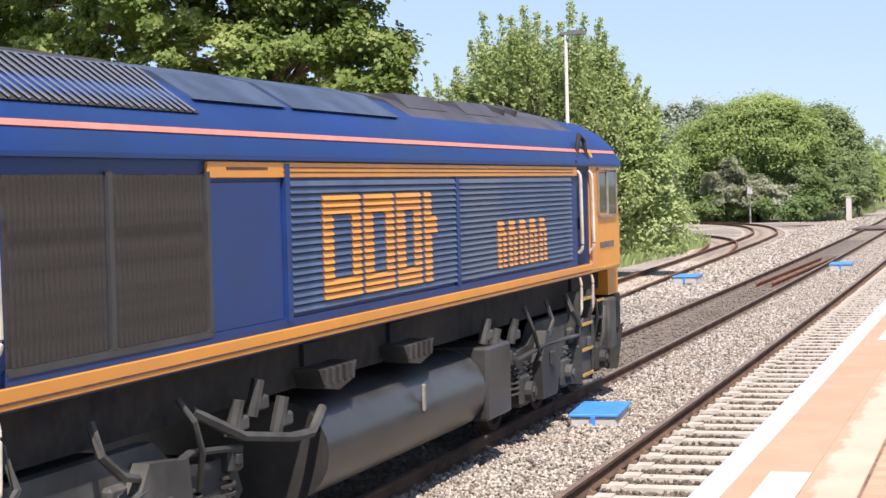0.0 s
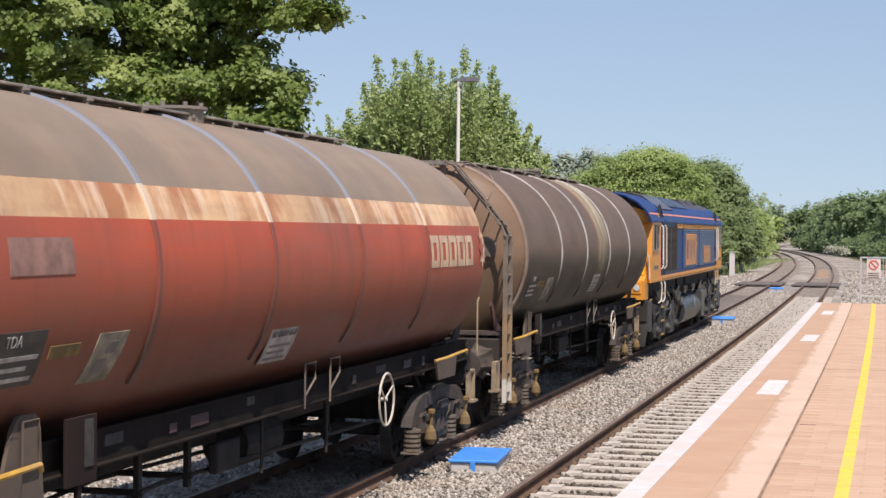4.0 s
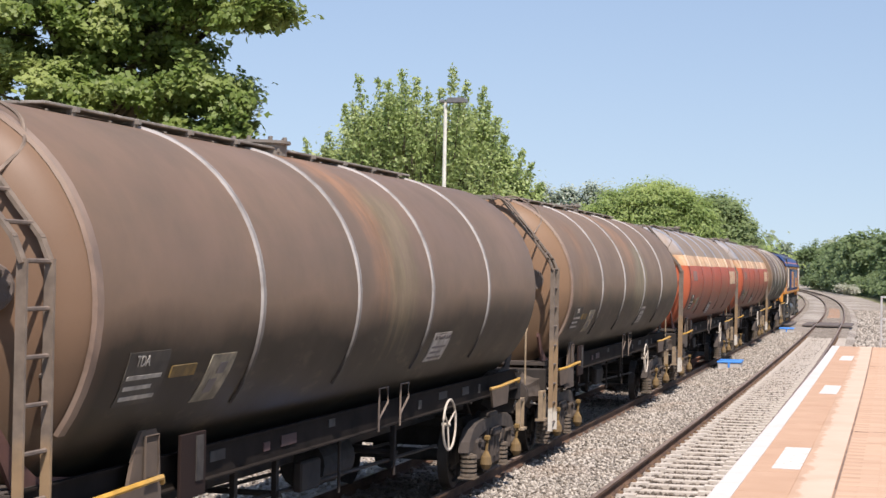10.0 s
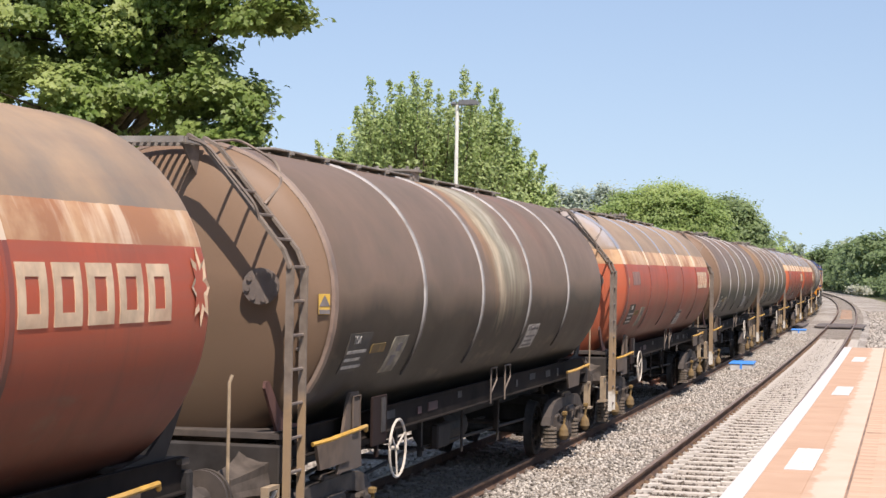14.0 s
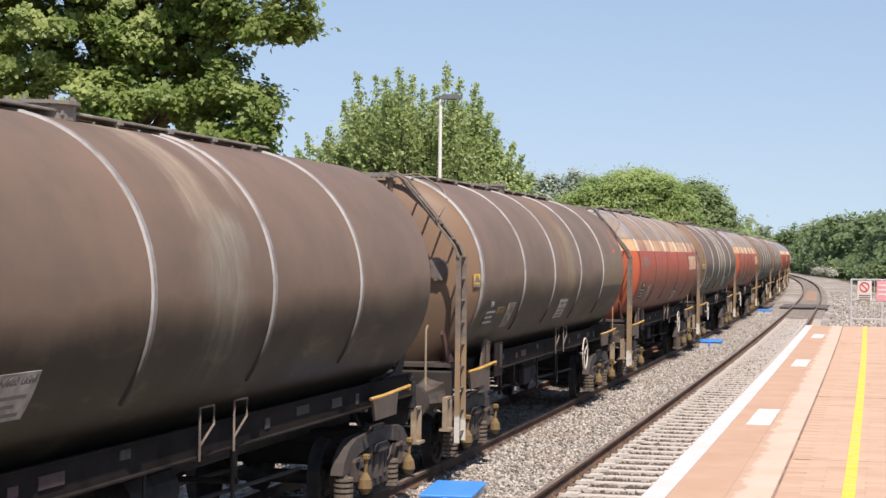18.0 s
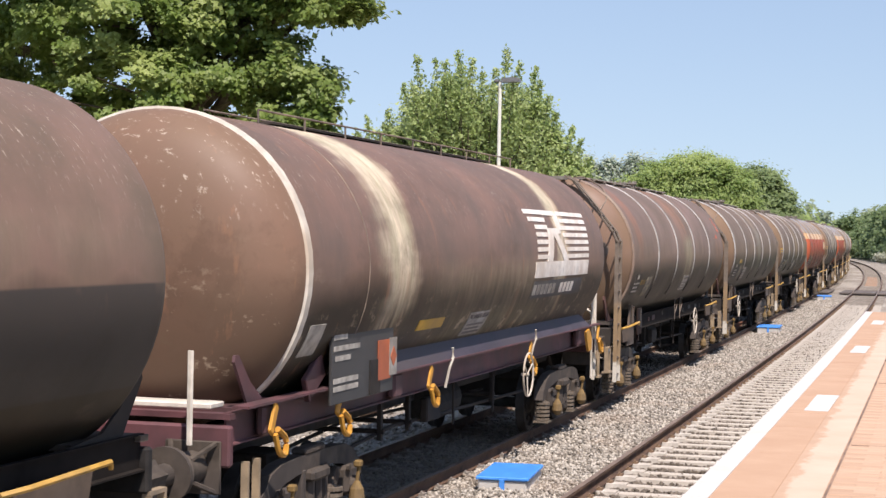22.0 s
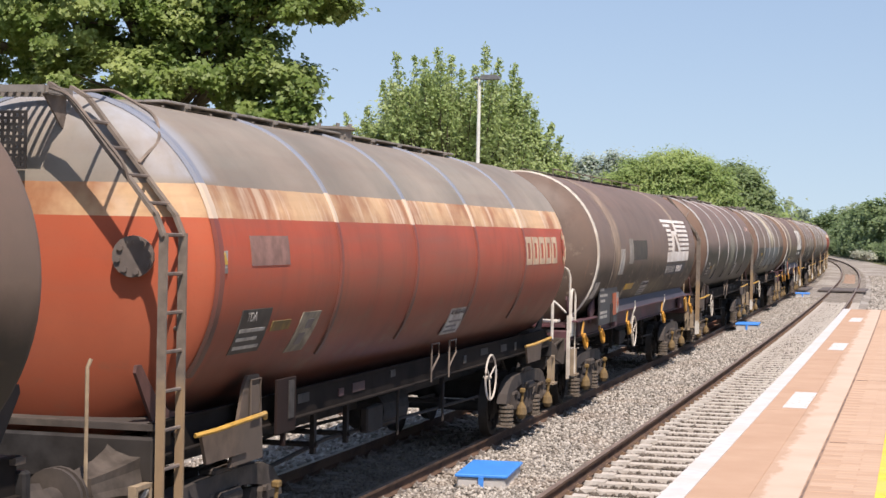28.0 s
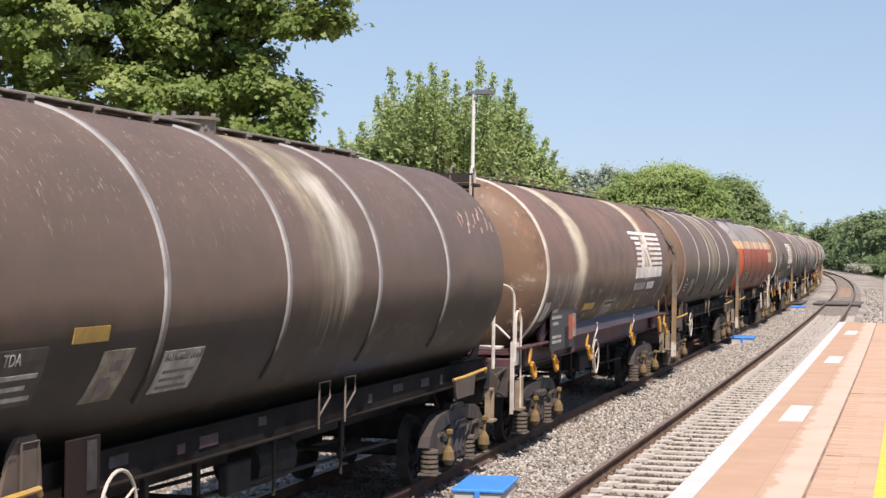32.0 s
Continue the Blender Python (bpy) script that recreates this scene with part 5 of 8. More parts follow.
    c = k.mix(k.math("MULTIPLY", k.math("MULTIPLY", k.step(smear, 0.57, 0.68), k.step(z, 2.55, 2.15)), 0.34), c, (0.15, 0.115, 0.075))
    # spills that ran down from the filler
    sway = k.noise(k.scale(p, (1.0, 0.22, 1.0)), 1.3, 3.0, 0.6)
    run2 = k.noise(k.scale(p, (0.4, 5.0, 0.35)), 1.3, 4.0, 0.6)
    drip = k.step(k.noise(k.scale(p, (0.9, 3.4, 0.75)), 1.9, 5.0, 0.68), 0.36, 0.60)
    blend = k.noise(k.scale(p, (1.0, 1.6, 0.6)), 1.6, 5.0, 0.7)
    for yc, w, col, zlo, zhi, amt in stains:
        wob = k.math("MULTIPLY", k.math("SUBTRACT", sway, 0.5), 1.7 * w + 0.2)
        d = k.math("ABSOLUTE", k.math("ADD", k.math("SUBTRACT", y, yc), wob))
        d = k.math("ADD", d, k.math("MULTIPLY", k.math("SUBTRACT", run2, 0.5), 0.7 * w))
        m = k.soft(d, w * 1.08, w * 0.30)
        m = k.math("MULTIPLY", m, k.step(k.math("ADD", z, k.math("MULTIPLY", k.math("SUBTRACT", run2, 0.5), 1.4)), zlo, zlo + 0.75))
        m = k.math("MULTIPLY", m, k.step(z, zhi + 0.14, zhi - 0.05))
        m = k.math("MULTIPLY", m, k.math("ADD", 0.70 if amt >= 1 else 0.38, k.math("MULTIPLY", drip, 0.30 if amt >= 1 else 0.62)))
        tint = k.mix(k.step(blend, 0.40, 0.62), col, tuple(v * f for v, f in zip(col, (0.62, 0.64, 0.58))))
        c = k.mix(k.math("MULTIPLY", m, amt), c, tint)
    speck = k.noise(p, 38.0, 3.0, 0.7)
    c = k.mix(k.math("MULTIPLY", k.step(speck, 0.55, 0.75), 0.08), c, (0.06, 0.047, 0.038))
    for z0, z1, y0, y1, col, amt in band:
        m = k.math("MULTIPLY", k.math("MULTIPLY", k.step(z, z0 - 0.01, z0 + 0.01), k.step(z, z1 + 0.01, z1 - 0.01)), k.math("MULTIPLY", k.math("GREATER_THAN", y, y0), k.math("LESS_THAN", y, y1)))
        worn = k.step(k.math("ADD", k.math("MULTIPLY", n1, 0.6), k.math("MULTIPLY", n2, 0.4)), 0.66, 0.50)
        c = k.mix(k.math("MULTIPLY", m, k.math("MULTIPLY", k.math("ADD", 0.55, k.math("MULTIPLY", worn, 0.45)), amt)), c, col)
    if scratch:
        sc = k.noise(k.scale(p, (3.0, 9.0, 2.2)), 3.0, 6.0, 0.75)
        c = k.mix(k.math("MULTIPLY", k.math("MULTIPLY", k.step(sc, 0.60, 0.66), k.step(z, 3.0, 3.6)), scratch), c, (0.72, 0.62, 0.50))
    if flake:
        # flaked paint: pale primer low down and round the end, dark rust blooms higher up
        fl = k.noise(k.scale(p, (1.0, 0.8, 1.3)), 2.4, 6.0, 0.72)
        lowdown = k.math("MAXIMUM", k.step(z, 2.55, 2.0), k.math("MULTIPLY", k.step(y, Y0 + 0.5, Y0), k.step(z, 3.1, 2.2)))
        c = k.mix(k.math("MULTIPLY", k.math("MULTIPLY", k.step(fl, 0.57, 0.62), lowdown), flake), c, (0.50, 0.40, 0.29))
        c = k.mix(k.math("MULTIPLY", k.step(k.noise(k.scale(p, (1.0, 0.55, 0.8)), 1.5, 6.0, 0.7), 0.53, 0.64), 0.55 * flake), c, (0.085, 0.052, 0.036))
        c = k.mix(k.math("MULTIPLY", k.step(k.noise(k.scale(p, (1.0, 1.4, 0.3)), 2.6, 5.0, 0.7), 0.60, 0.68), 0.6 * flake), c, (0.34, 0.17, 0.095))
    k.bump(n1, 0.05, 0.03)
    return k.done(c, k.math("ADD", 0.42, k.math("MULTIPLY", n1, 0.20)))


# ---- tank wagon with strapped barrel ----
def lettering(words, size, material, name):
    """Words as a thin mesh, in the built-in font, upright in the (y, z) plane and facing east."""
    cu = bpy.data.curves.new(name, "FONT")
    cu.body, cu.size, cu.extrude, cu.align_x = words, size, 0.002, "LEFT"
    ob = bpy.data.objects.new(name, cu)
    me = bpy.data.meshes.new_from_object(ob)
    bpy.data.objects.remove(ob)
    me.transform(Matrix(((0, 0, 1, 0), (1, 0, 0, 0), (0, 1, 0, 0), (0, 0, 0, 1))))
    me.materials.clear()
    me.materials.append(material)
    return me


WORDS, CODE = [], []


def placard(w, y0, y1, z0, z1):
    """A worn white placard low on the flank: a warning line over lines too faint to read."""
    pl = part("placard", wrap(B(), y0, y1, z0, z1), M_LABEL, w, "worn white warning placard")
    if not WORDS:
        WORDS.extend(lettering(word, 0.098, M_LABELLINE, "warning_word") for word in ("NO", "NAKED", "LIGHT"))
    widths = [max(v.co.y for v in me.vertices) for me in WORDS]
    z = z1 - 0.085
    a = math.asin((z - CZ) / TR)
    k = (y1 - y0 - 0.08) / (sum(widths) + 0.10)
    y = y0 + 0.05
    for me, wide in zip(WORDS, widths):
        ob = part("warning_word", me, None, pl)
        ob.location = ((TR + 0.012) * math.cos(a), y, z)
        ob.rotation_euler = (0, -a, 0)
        ob.scale = (1, k, 1)
        y += k * (wide + 0.05)
    n = 3
    for i in range(n):
        q = z0 + 0.03 + (z1 - z0 - 0.15) * i / n
        part("placard_line", wrap(B(), y0 + 0.10, y1 - 0.10 - 0.12 * (i % 2), q, q + 0.024, 0.009, n=1), M_LABELLINE, pl)


STRAPS = (0.29, 3.45, 6.2, 9.05, 11.92)


def ladder_material():
    """Brown grime above, rubbed tan paint below, a white foot."""
    k = Nodes("ladder_paint", 0.8)
    x, y, z = k.xyz(k.obj())
    n1 = k.noise(k.obj(), 7.0)
    zz = k.math("ADD", z, k.math("MULTIPLY", k.math("SUBTRACT", n1, 0.5), 0.25))
    c = k.mix(k.step(n1, 0.35, 0.65), (0.22, 0.175, 0.135), (0.145, 0.115, 0.088))
    c = k.mix(k.step(zz, 1.95, 1.75), c, k.mix(n1, (0.36, 0.245, 0.13), (0.22, 0.15, 0.09)))
    return k.done(k.mix(k.step(zz, 0.82, 0.74), c, (0.62, 0.58, 0.50)))


M_LADDERPAINT = ladder_material()


def ladder(parent):
    """Side ladder that stands behind the end of the tank and leans in over its shoulder."""
    st = [(1.30, 0.46), (1.30, 3.06), (1.23, 3.22), (0.44, 4.17), (0.30, 4.25)]
    for y in (-0.40, -0.02):
        bm = B()
        for (x0, z0), (x1, z1) in zip(st, st[1:]):
            d = Vector((x1 - x0, 0, z1 - z0))
            box(bm, ((x0 + x1) / 2, y, (z0 + z1) / 2), (0.072, 0.028, d.length + 0.03), 0.0, d.to_track_quat("Z", "Y").to_matrix())
        part("ladder_stile", bm, M_LADDERPAINT, parent)
    rung = cache("rung", rod(B(), (0, -0.40, 0), (0, -0.02, 0), 0.016, 6), M_LADDER)
    for x, z in [(1.30, 0.58 + 0.31 * i) for i in range(9)] + [(1.16, 3.31), (0.98, 3.53), (0.80, 3.75), (0.62, 3.96)]:
        ob = part("rung", rung, None, parent)
        ob.location = (x, 0, z)
    for z in (1.42, 2.30):
        part("ladder_bracket", rod(B(), (1.28, -0.02, z), (0.98 if z > 2 else 1.14, 0.30 if z > 2 else 0.24, z), 0.02, 6), M_LADDER, parent)
    part("grab_rail", pipe(B(), bent([(0.34, -0.02, 4.22), (0.52, 0.28, 4.26), (0.88, 0.34, 4.05), (0.99, 0.20, 3.84), (0.90, -0.02, 3.64)], 0.10), 0.015), M_LADDER, parent)
    part("grab_rail", pipe(B(), bent([(0.30, -0.42, 4.22), (0.50, -0.47, 4.16), (0.98, -0.47, 3.62), (1.0, -0.42, 3.48)], 0.08), 0.015), M_LADDER, parent)


def end_platform(parent):
    """Small grated stand at the head of the ladder."""
    for y in (-0.40, 0.06):
        part("platform_beam", box(B(), (-0.14, y, 4.215), (0.78, 0.04, 0.06)), M_WALK, parent)
    for x in (-0.52, 0.24):
        part("platform_beam", box(B(), (x, -0.17, 4.215), (0.04, 0.42, 0.06)), M_WALK, parent)
    part("platform_bracket", prism(B(), [(-0.36, 4.18), (0.04, 4.18), (0.02, 3.90), (-0.03, 3.92)], 0.20, 0.215), M_LADDER, parent)
    part("platform_bracket", prism(B(), [(-0.36, 4.18), (0.04, 4.18), (0.02, 3.90), (-0.03, 3.92)], -0.50, -0.485), M_LADDER, parent)
    bm = B()
    for i in range(10):
        box(bm, (-0.48 + 0.075 * i, -0.17, 4.235), (0.030, 0.44, 0.016))
    part("platform_grating", bm, M_WALK, parent)


def walkway(parent):
    for x in (-0.24, 0.0, 0.24):
        part("walkway_plank", box(B(), (x, 6.9, 4.276), (0.21, 10.4, 0.024), 0.005), M_WALK, parent)
    foot = cache("walkway_foot", box(box(B(), (0, 0, 4.258), (0.76, 0.06, 0.04)), (0.32, 0, 4.22), (0.05, 0.05, 0.08)), M_WALK)
    for i in range(9):
        ob = part("walkway_foot", foot, None, parent)
        ob.location = (0, 2.2 + 1.17 * i, 0)
    bm = B()
    rod(bm, (0.1, 7.0, 4.20), (0.1, 7.0, 4.33), 0.30, 20)
    rod(bm, (0.1, 7.0, 4.33), (0.1, 7.0, 4.36), 0.34, 20)
    for i in range(8):
        a = i * math.pi / 4
        rod(bm, (0.1 + 0.29 * math.cos(a), 7 + 0.29 * math.sin(a), 4.32), (0.1 + 0.29 * math.cos(a), 7 + 0.29 * math.sin(a), 4.40), 0.025, 6)
    part("manlid", bm, M_WALK, parent)


def underframe(parent, sole, plate, y0=-0.68, y1=15.82):
    mid, run = (y0 + y1) / 2, y1 - y0
    for x in (-1.12, 1.12):
        sg = 1 if x > 0 else -1
        sec = [(x - sg * 0.011, 1.26), (x + sg * 0.06, 1.26), (x + sg * 0.06, 1.275), (x + sg * 0.011, 1.28), (x + sg * 0.011, 1.53), (x + sg * 0.04, 1.535), (x + sg * 0.04, 1.55), (x - sg * 0.011, 1.55)]
        part("solebar", prism(B(), sec, y0, y1, "y"), sole, parent)
        part("floor_plate", box(B(), (x - sg * 0.25, mid, 1.30), (0.46, run - 0.1, 0.03)), M_FRAME, parent)
    for y in (y0 - 0.04, y1 + 0.04):
        part("headstock", box(B(), (0, y, 1.26), (2.40, 0.10, 0.36), 0.02), M_MAROON if plate == M_MAROON else M_BLACK, parent)
    part("centre_sill", box(B(), (0, mid, 1.08), (0.7, run - 0.1, 0.34), 0.01), M_FRAME, parent)
    for y, d in ((0.30, 1), (14.84, -1)):
        for x in (-1.06, 1.06):
            bm = B()
            prism(bm, [(y + d * 0.50, 1.46), (y - d * 0.28, 1.46), (y - d * 0.68, 1.96), (y - d * 0.66, 2.02), (y - d * 0.58, 2.02), (y - d * 0.30, 1.76), (y - d * 0.02, 1.60), (y + d * 0.50, 1.54)], x - 0.014, x + 0.014)
            part("tank_bracket", bm, M_MAROON if plate == M_MAROON else M_RUSTARM if d > 0 else M_FRAME, parent)
        bm = B()
        box(bm, (0, y - d * 0.1, 1.52), (2.2, 0.9, 0.05))
        box(bm, (0, (y0 + 0.03 if d > 0 else y1 - 0.03), 1.515), (2.36, 0.14, 0.05))
        part("end_deck", bm, plate, parent)
    buffers(parent, y0 - 0.09, -1)
    buffers(parent, y1 + 0.09, 1)


def handwheel(parent, y, material, z=1.12, r=0.31):
    bm = B()
    n = 22
    pts = [(1.36, y + r * math.cos(2 * math.pi * i / n), z + r * math.sin(2 * math.pi * i / n)) for i in range(n + 1)]
    pipe(bm, pts, 0.0145, 6)
    for i in range(3):
        a = 2 * math.pi * i / 3 + 0.5
        rod(bm, (1.34, y, z), (1.36, y + r * math.cos(a), z + r * math.sin(a)), 0.011, 6)
    rod(bm, (1.26, y, z), (1.37, y, z), 0.022, 8)
    part("handwheel", bm, material, parent, "spoked brake handwheel")


def brake_gear(parent):
    part("air_reservoir", rod(B(), (0.45, 7.6, 0.88), (0.45, 8.7, 0.88), 0.26, 16), M_BLACK, parent)
    part("brake_cylinder", rod(B(), (-0.5, 6.0, 0.92), (-0.5, 6.9, 0.92), 0.2, 14), M_BLACK, parent)
    bm = B()
    for x in (0.2, 0.85):
        pipe(bm, [(x, 2.6, 0.72), (x, 5.0, 0.85), (x, 7.4, 0.8), (x, 11.8, 0.72)], 0.022)
    for y in (4.4, 5.5, 9.6):
        box(bm, (0.9, y, 1.0), (0.05, 0.08, 0.5))
        rod(bm, (-0.9, y, 0.85), (0.95, y, 0.85), 0.03, 8)
    box(bm, (0.95, 6.3, 0.95), (0.10, 0.6, 0.30), 0.02)
    rod(bm, (1.0, 9.3, 1.24), (1.0, 9.3, 0.62), 0.018, 6)
    rod(bm, (1.0, 7.2, 1.24), (1.0, 7.2, 0.66), 0.018, 6)
    part("brake_rigging", bm, M_FRAME, parent)


def build_strapped():
    w = thing("tank_wagon", "grimy brown-grey bogie oil tank wagon on the rails", "tank wagon", "tank wagons of the train")
    part("tank_shell", tank_mesh(0.46), M_FRAME, w, "", True)
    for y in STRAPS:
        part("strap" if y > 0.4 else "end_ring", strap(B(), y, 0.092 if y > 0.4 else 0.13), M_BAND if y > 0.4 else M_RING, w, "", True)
    ladder(w)
    end_platform(w)
    walkway(w)
    underframe(w, M_SOLE, M_BOGIE, -0.22, 15.38)
    bogie(w, 1.40)
    bogie(w, 13.95)
    handwheel(w, 10.5, M_IVORY)
    brake_gear(w)
    # valve cover on the rear end
    bm = B()
    turn = Euler((radians(90), 0, 0)).to_matrix().to_4x4()
    rod(bm, (0.88, 0.12, 2.89), (0.93, -0.14, 2.88), 0.15, 16)
    rod(bm, (0.925, -0.135, 2.88), (0.937, -0.185, 2.88), 0.17, 18)
    for i in range(8):
        a = i * math.pi / 4 + 0.2
        rod(bm, (0.937 + 0.125 * math.cos(a), -0.17 + 0.03 * math.cos(a), 2.88 + 0.125 * math.sin(a)), (0.945 + 0.125 * math.cos(a), -0.205 + 0.03 * math.cos(a), 2.88 + 0.125 * math.sin(a)), 0.026, 6)
    part("valve_cover", bm, M_LADDER, w)
    part("marker_stake", pipe(B(), [(1.02, -1.12, 1.06), (1.02, -1.12, 2.05), (1.04, -1.10, 2.12)], 0.016), M_TAN, w, "tan upright stake")
    # levers and the plates they hang from
    for y in (1.05, 13.75):
        part("brake_lever", pipe(B(), [(1.30, y - 0.75, 1.40), (1.40, y - 0.55, 1.43), (1.42, y + 0.55, 1.47), (1.40, y + 0.60, 1.42)], 0.022), M_YBAR, w, "yellow brake lever")
        part("lever_plate", prism(B(), [(y - 0.42, 1.12), (y + 0.50, 1.12), (y + 0.58, 1.40), (y - 0.55, 1.40)], 1.24, 1.27), M_LEVERPLATE, w)
    bm = prism(B(), [(1.22, 1.02), (2.00, 1.02), (1.93, 1.70), (1.86, 1.80), (1.60, 1.80), (1.50, 1.70)], 1.22, 1.25)
    pipe(bm, [(1.27, 1.62, 1.42), (1.27, 1.62, 1.76), (1.27, 1.86, 1.76), (1.27, 1.86, 1.42), (1.27, 1.62, 1.42)], 0.012)
    box(bm, (1.265, 1.74, 1.58), (0.012, 0.2, 0.26))
    part("ticket_clip", bm, M_LEVERPLATE, w)
    part("data_board", box(box(B(), (1.26, 2.55, 1.45), (0.03, 0.52, 0.52), 0.006), (1.24, 2.55, 1.16), (0.04, 0.05, 0.2)), M_REDPLATE, w, "faded red data board")
    part("board_stripe", box(B(), (1.28, 2.66, 1.50), (0.012, 0.14, 0.36)), M_SOLEMARK, w)
    for y in (7.9, 8.75):
        part("label_holder", pipe(B(), [(1.22, y, 1.25), (1.22, y, 1.72), (1.22, y + 0.34, 1.72), (1.22, y + 0.34, 1.55), (1.22, y, 1.38)], 0.012), M_LADDER, w)
    for y in (15.42, -0.62):
        bm = B()
        for q in (0.0, 0.26):
            box(bm, (1.18, y + q, 0.86), (0.07, 0.035, 0.46))
        box(bm, (1.18, y + 0.13, 0.64), (0.16, 0.30, 0.035))
        box(bm, (1.18, y + 0.13, 1.08), (0.07, 0.30, 0.035))
        part("shunter_step", bm, M_TAN, w)
    part("hose_hook", pipe(B(), [(0.95, -0.30, 1.0), (1.0, -0.5, 0.9), (1.12, -0.5, 0.88), (1.2, -0.4, 1.05)], 0.022), M_LABEL, w)
    # small plates along the solebar
    for y, z, l, h, mt in ((3.4, 1.44, 0.34, 0.09, M_SOLEMARK), (4.6, 1.40, 0.16, 0.08, M_PINKDULL), (5.2, 1.41, 0.42, 0.10, M_PINKDULL), (6.5, 1.46, 0.20, 0.08, M_SOLEMARK), (9.9, 1.40, 0.14, 0.10, M_SOLEMARK), (11.0, 1.44, 0.42, 0.09, M_SOLEMARK), (12.2, 1.42, 0.36, 0.10, M_SOLEMARK), (13.0, 1.40, 0.12, 0.12, M_SOLEMARK)):
        part("solebar_plate", box(B(), (1.137, y, z), (0.012, l, h)), mt, w)
    # panels on the flank
    part("data_panel", wrap(B(), 0.90, 1.62, 2.03, 2.42), M_PANELDARK, w)
    if not CODE:
        CODE.append(lettering("TDA", 0.12, M_LABEL, "class_letters"))
    ob = part("class_letters", CODE[0], None, w, "faded white class letters")
    a = math.asin((2.36 - CZ) / TR)
    ob.location = ((TR + 0.010) * math.cos(a), 1.0, 2.315)
    ob.rotation_euler = (0, -a, 0)
    for i in range(3):
        part("data_line", wrap(B(), 0.95, 1.55 - 0.12 * (i % 2), 2.07 + 0.075 * i, 2.10 + 0.075 * i, 0.010, n=1), M_LABEL, w)
    placard(w, 7.05, 7.85, 1.94, 2.28)
    part("hazard_panel", wrap(B(), 2.40, 2.92, 1.96, 2.34, slant=0.10), M_CREAMLABEL, w, "worn cream hazard sticker")
    part("hazard_mark", wrap(B(), 2.56, 2.72, 2.03, 2.14, 0.009, n=1, slant=0.03), M_LABELLINE, w)
    part("hazard_mark", wrap(B(), 2.68, 2.84, 2.18, 2.27, 0.009, n=1, slant=0.03), M_LABELLINE, w)
    return w


# ---- tank wagon with a smooth barrel on a maroon frame ----
def build_smooth():
    w = thing("tank_wagon", "rust-brown tank wagon with maroon frame and pale spill streaks", "tank wagon", "tank wagons of the train")
    part("tank_shell", tank_mesh(0.62), M_FRAME, w, "", True)
    part("strap", strap(B(), 0.32, 0.14, -60, 240), M_IVORY, w, "pale end band", True)
    part("strap", strap(B(), 2.1, 0.03, -60, 240, TR, 0.008), M_LADDER, w)
    underframe(w, M_MAROON, M_MAROON)
    bogie(w, 1.60)
    bogie(w, 13.45)
    handwheel(w, 9.95, M_IVORY)
    brake_gear(w)
    for sg in (-1, 1):
        bm = B()
        v = [bm.verts.new(p) for p in ((sg * 1.10, 3.6, 1.90), (sg * 1.30, 3.2, 1.60), (sg * 1.30, 14.9, 1.60), (sg * 1.10, 14.4, 1.90), (sg * 1.05, 3.6, 1.86), (sg * 1.24, 3.2, 1.56), (sg * 1.24, 14.9, 1.56), (sg * 1.05, 14.4, 1.86))]
        for f in ((0, 1, 2, 3), (7, 6, 5, 4), (0, 4, 5, 1), (2, 6, 7, 3), (1, 5, 6, 2), (0, 3, 7, 4)):
            bm.faces.new([v[i] for i in f])
        bmesh.ops.recalc_face_normals(bm, faces=bm.faces)
        part("deck_plate", bm, M_DECK, w, "violet-grey sloping deck plate")
    part("frame_flange", box(B(), (1.24, 7.57, 1.592), (0.16, 16.4, 0.022)), M_MAROON, w)
    for y in (1.25, 3.5):
        part("board_support", box(B(), (1.22, y, 1.72), (0.06, 0.5, 0.26), 0.01, Euler((0.5, 0, 0)).to_matrix()), M_MAROON, w)
    part("number_board", box(B(), (1.34, 2.40, 1.85), (0.03, 2.0, 0.84), 0.006), M_BOARDGREY, w, "dark grey data board")
    for z, y0, y1 in ((2.20, 1.45, 2.05), (2.09, 1.45, 1.85), (1.98, 1.45, 2.25), (1.88, 1.5, 1.95), (1.66, 1.45, 2.2), (1.58, 1.45, 2.2)):
        part("board_bar", box(B(), (1.358, (y0 + y1) / 2, z), (0.008, y1 - y0, 0.05)), M_LABEL, w)
    part("hazard_plate", box(B(), (1.365, 3.05, 1.78), (0.012, 0.42, 0.42)), M_REDORANGE, w)
    part("hazard_diamond", box(B(), (1.37, 3.34, 1.80), (0.012, 0.26, 0.40)), M_LABEL, w)
    part("diamond_centre", box(B(), (1.378, 3.34, 1.80), (0.008, 0.15, 0.15), 0.0, Euler((radians(45), 0, 0)).to_matrix()), M_REDORANGE, w)
    bm = B()
    box(bm, (1.362, 2.75, 1.62), (0.014, 0.34, 0.36))
    part("clip_frame", bm, M_BLACK, w)
    for y in (0.0, 1.8, 5.05, 10.3, 15.6):
        bm = B()
        box(bm, (1.30, y, 1.44), (0.03, 0.12, 0.30), 0.02, Euler((-0.5, 0, 0)).to_matrix())
        pipe(bm, bent([(1.32, y + 0.06, 1.34), (1.33, y + 0.26, 1.24), (1.33, y + 0.24, 1.08), (1.33, y + 0.08, 1.12), (1.32, y + 0.0, 1.3)], 0.06), 0.030)
        part("lashing_eye", bm, M_ORANGE_H, w, "orange lashing eye")
    part("lashing_plate", prism(B(), [(14.35, 1.52), (14.62, 1.56), (14.86, 1.40), (14.84, 1.20), (14.60, 1.18), (14.46, 1.34)], 1.30, 1.34), M_ORANGE_H, w, "large orange lashing plate")
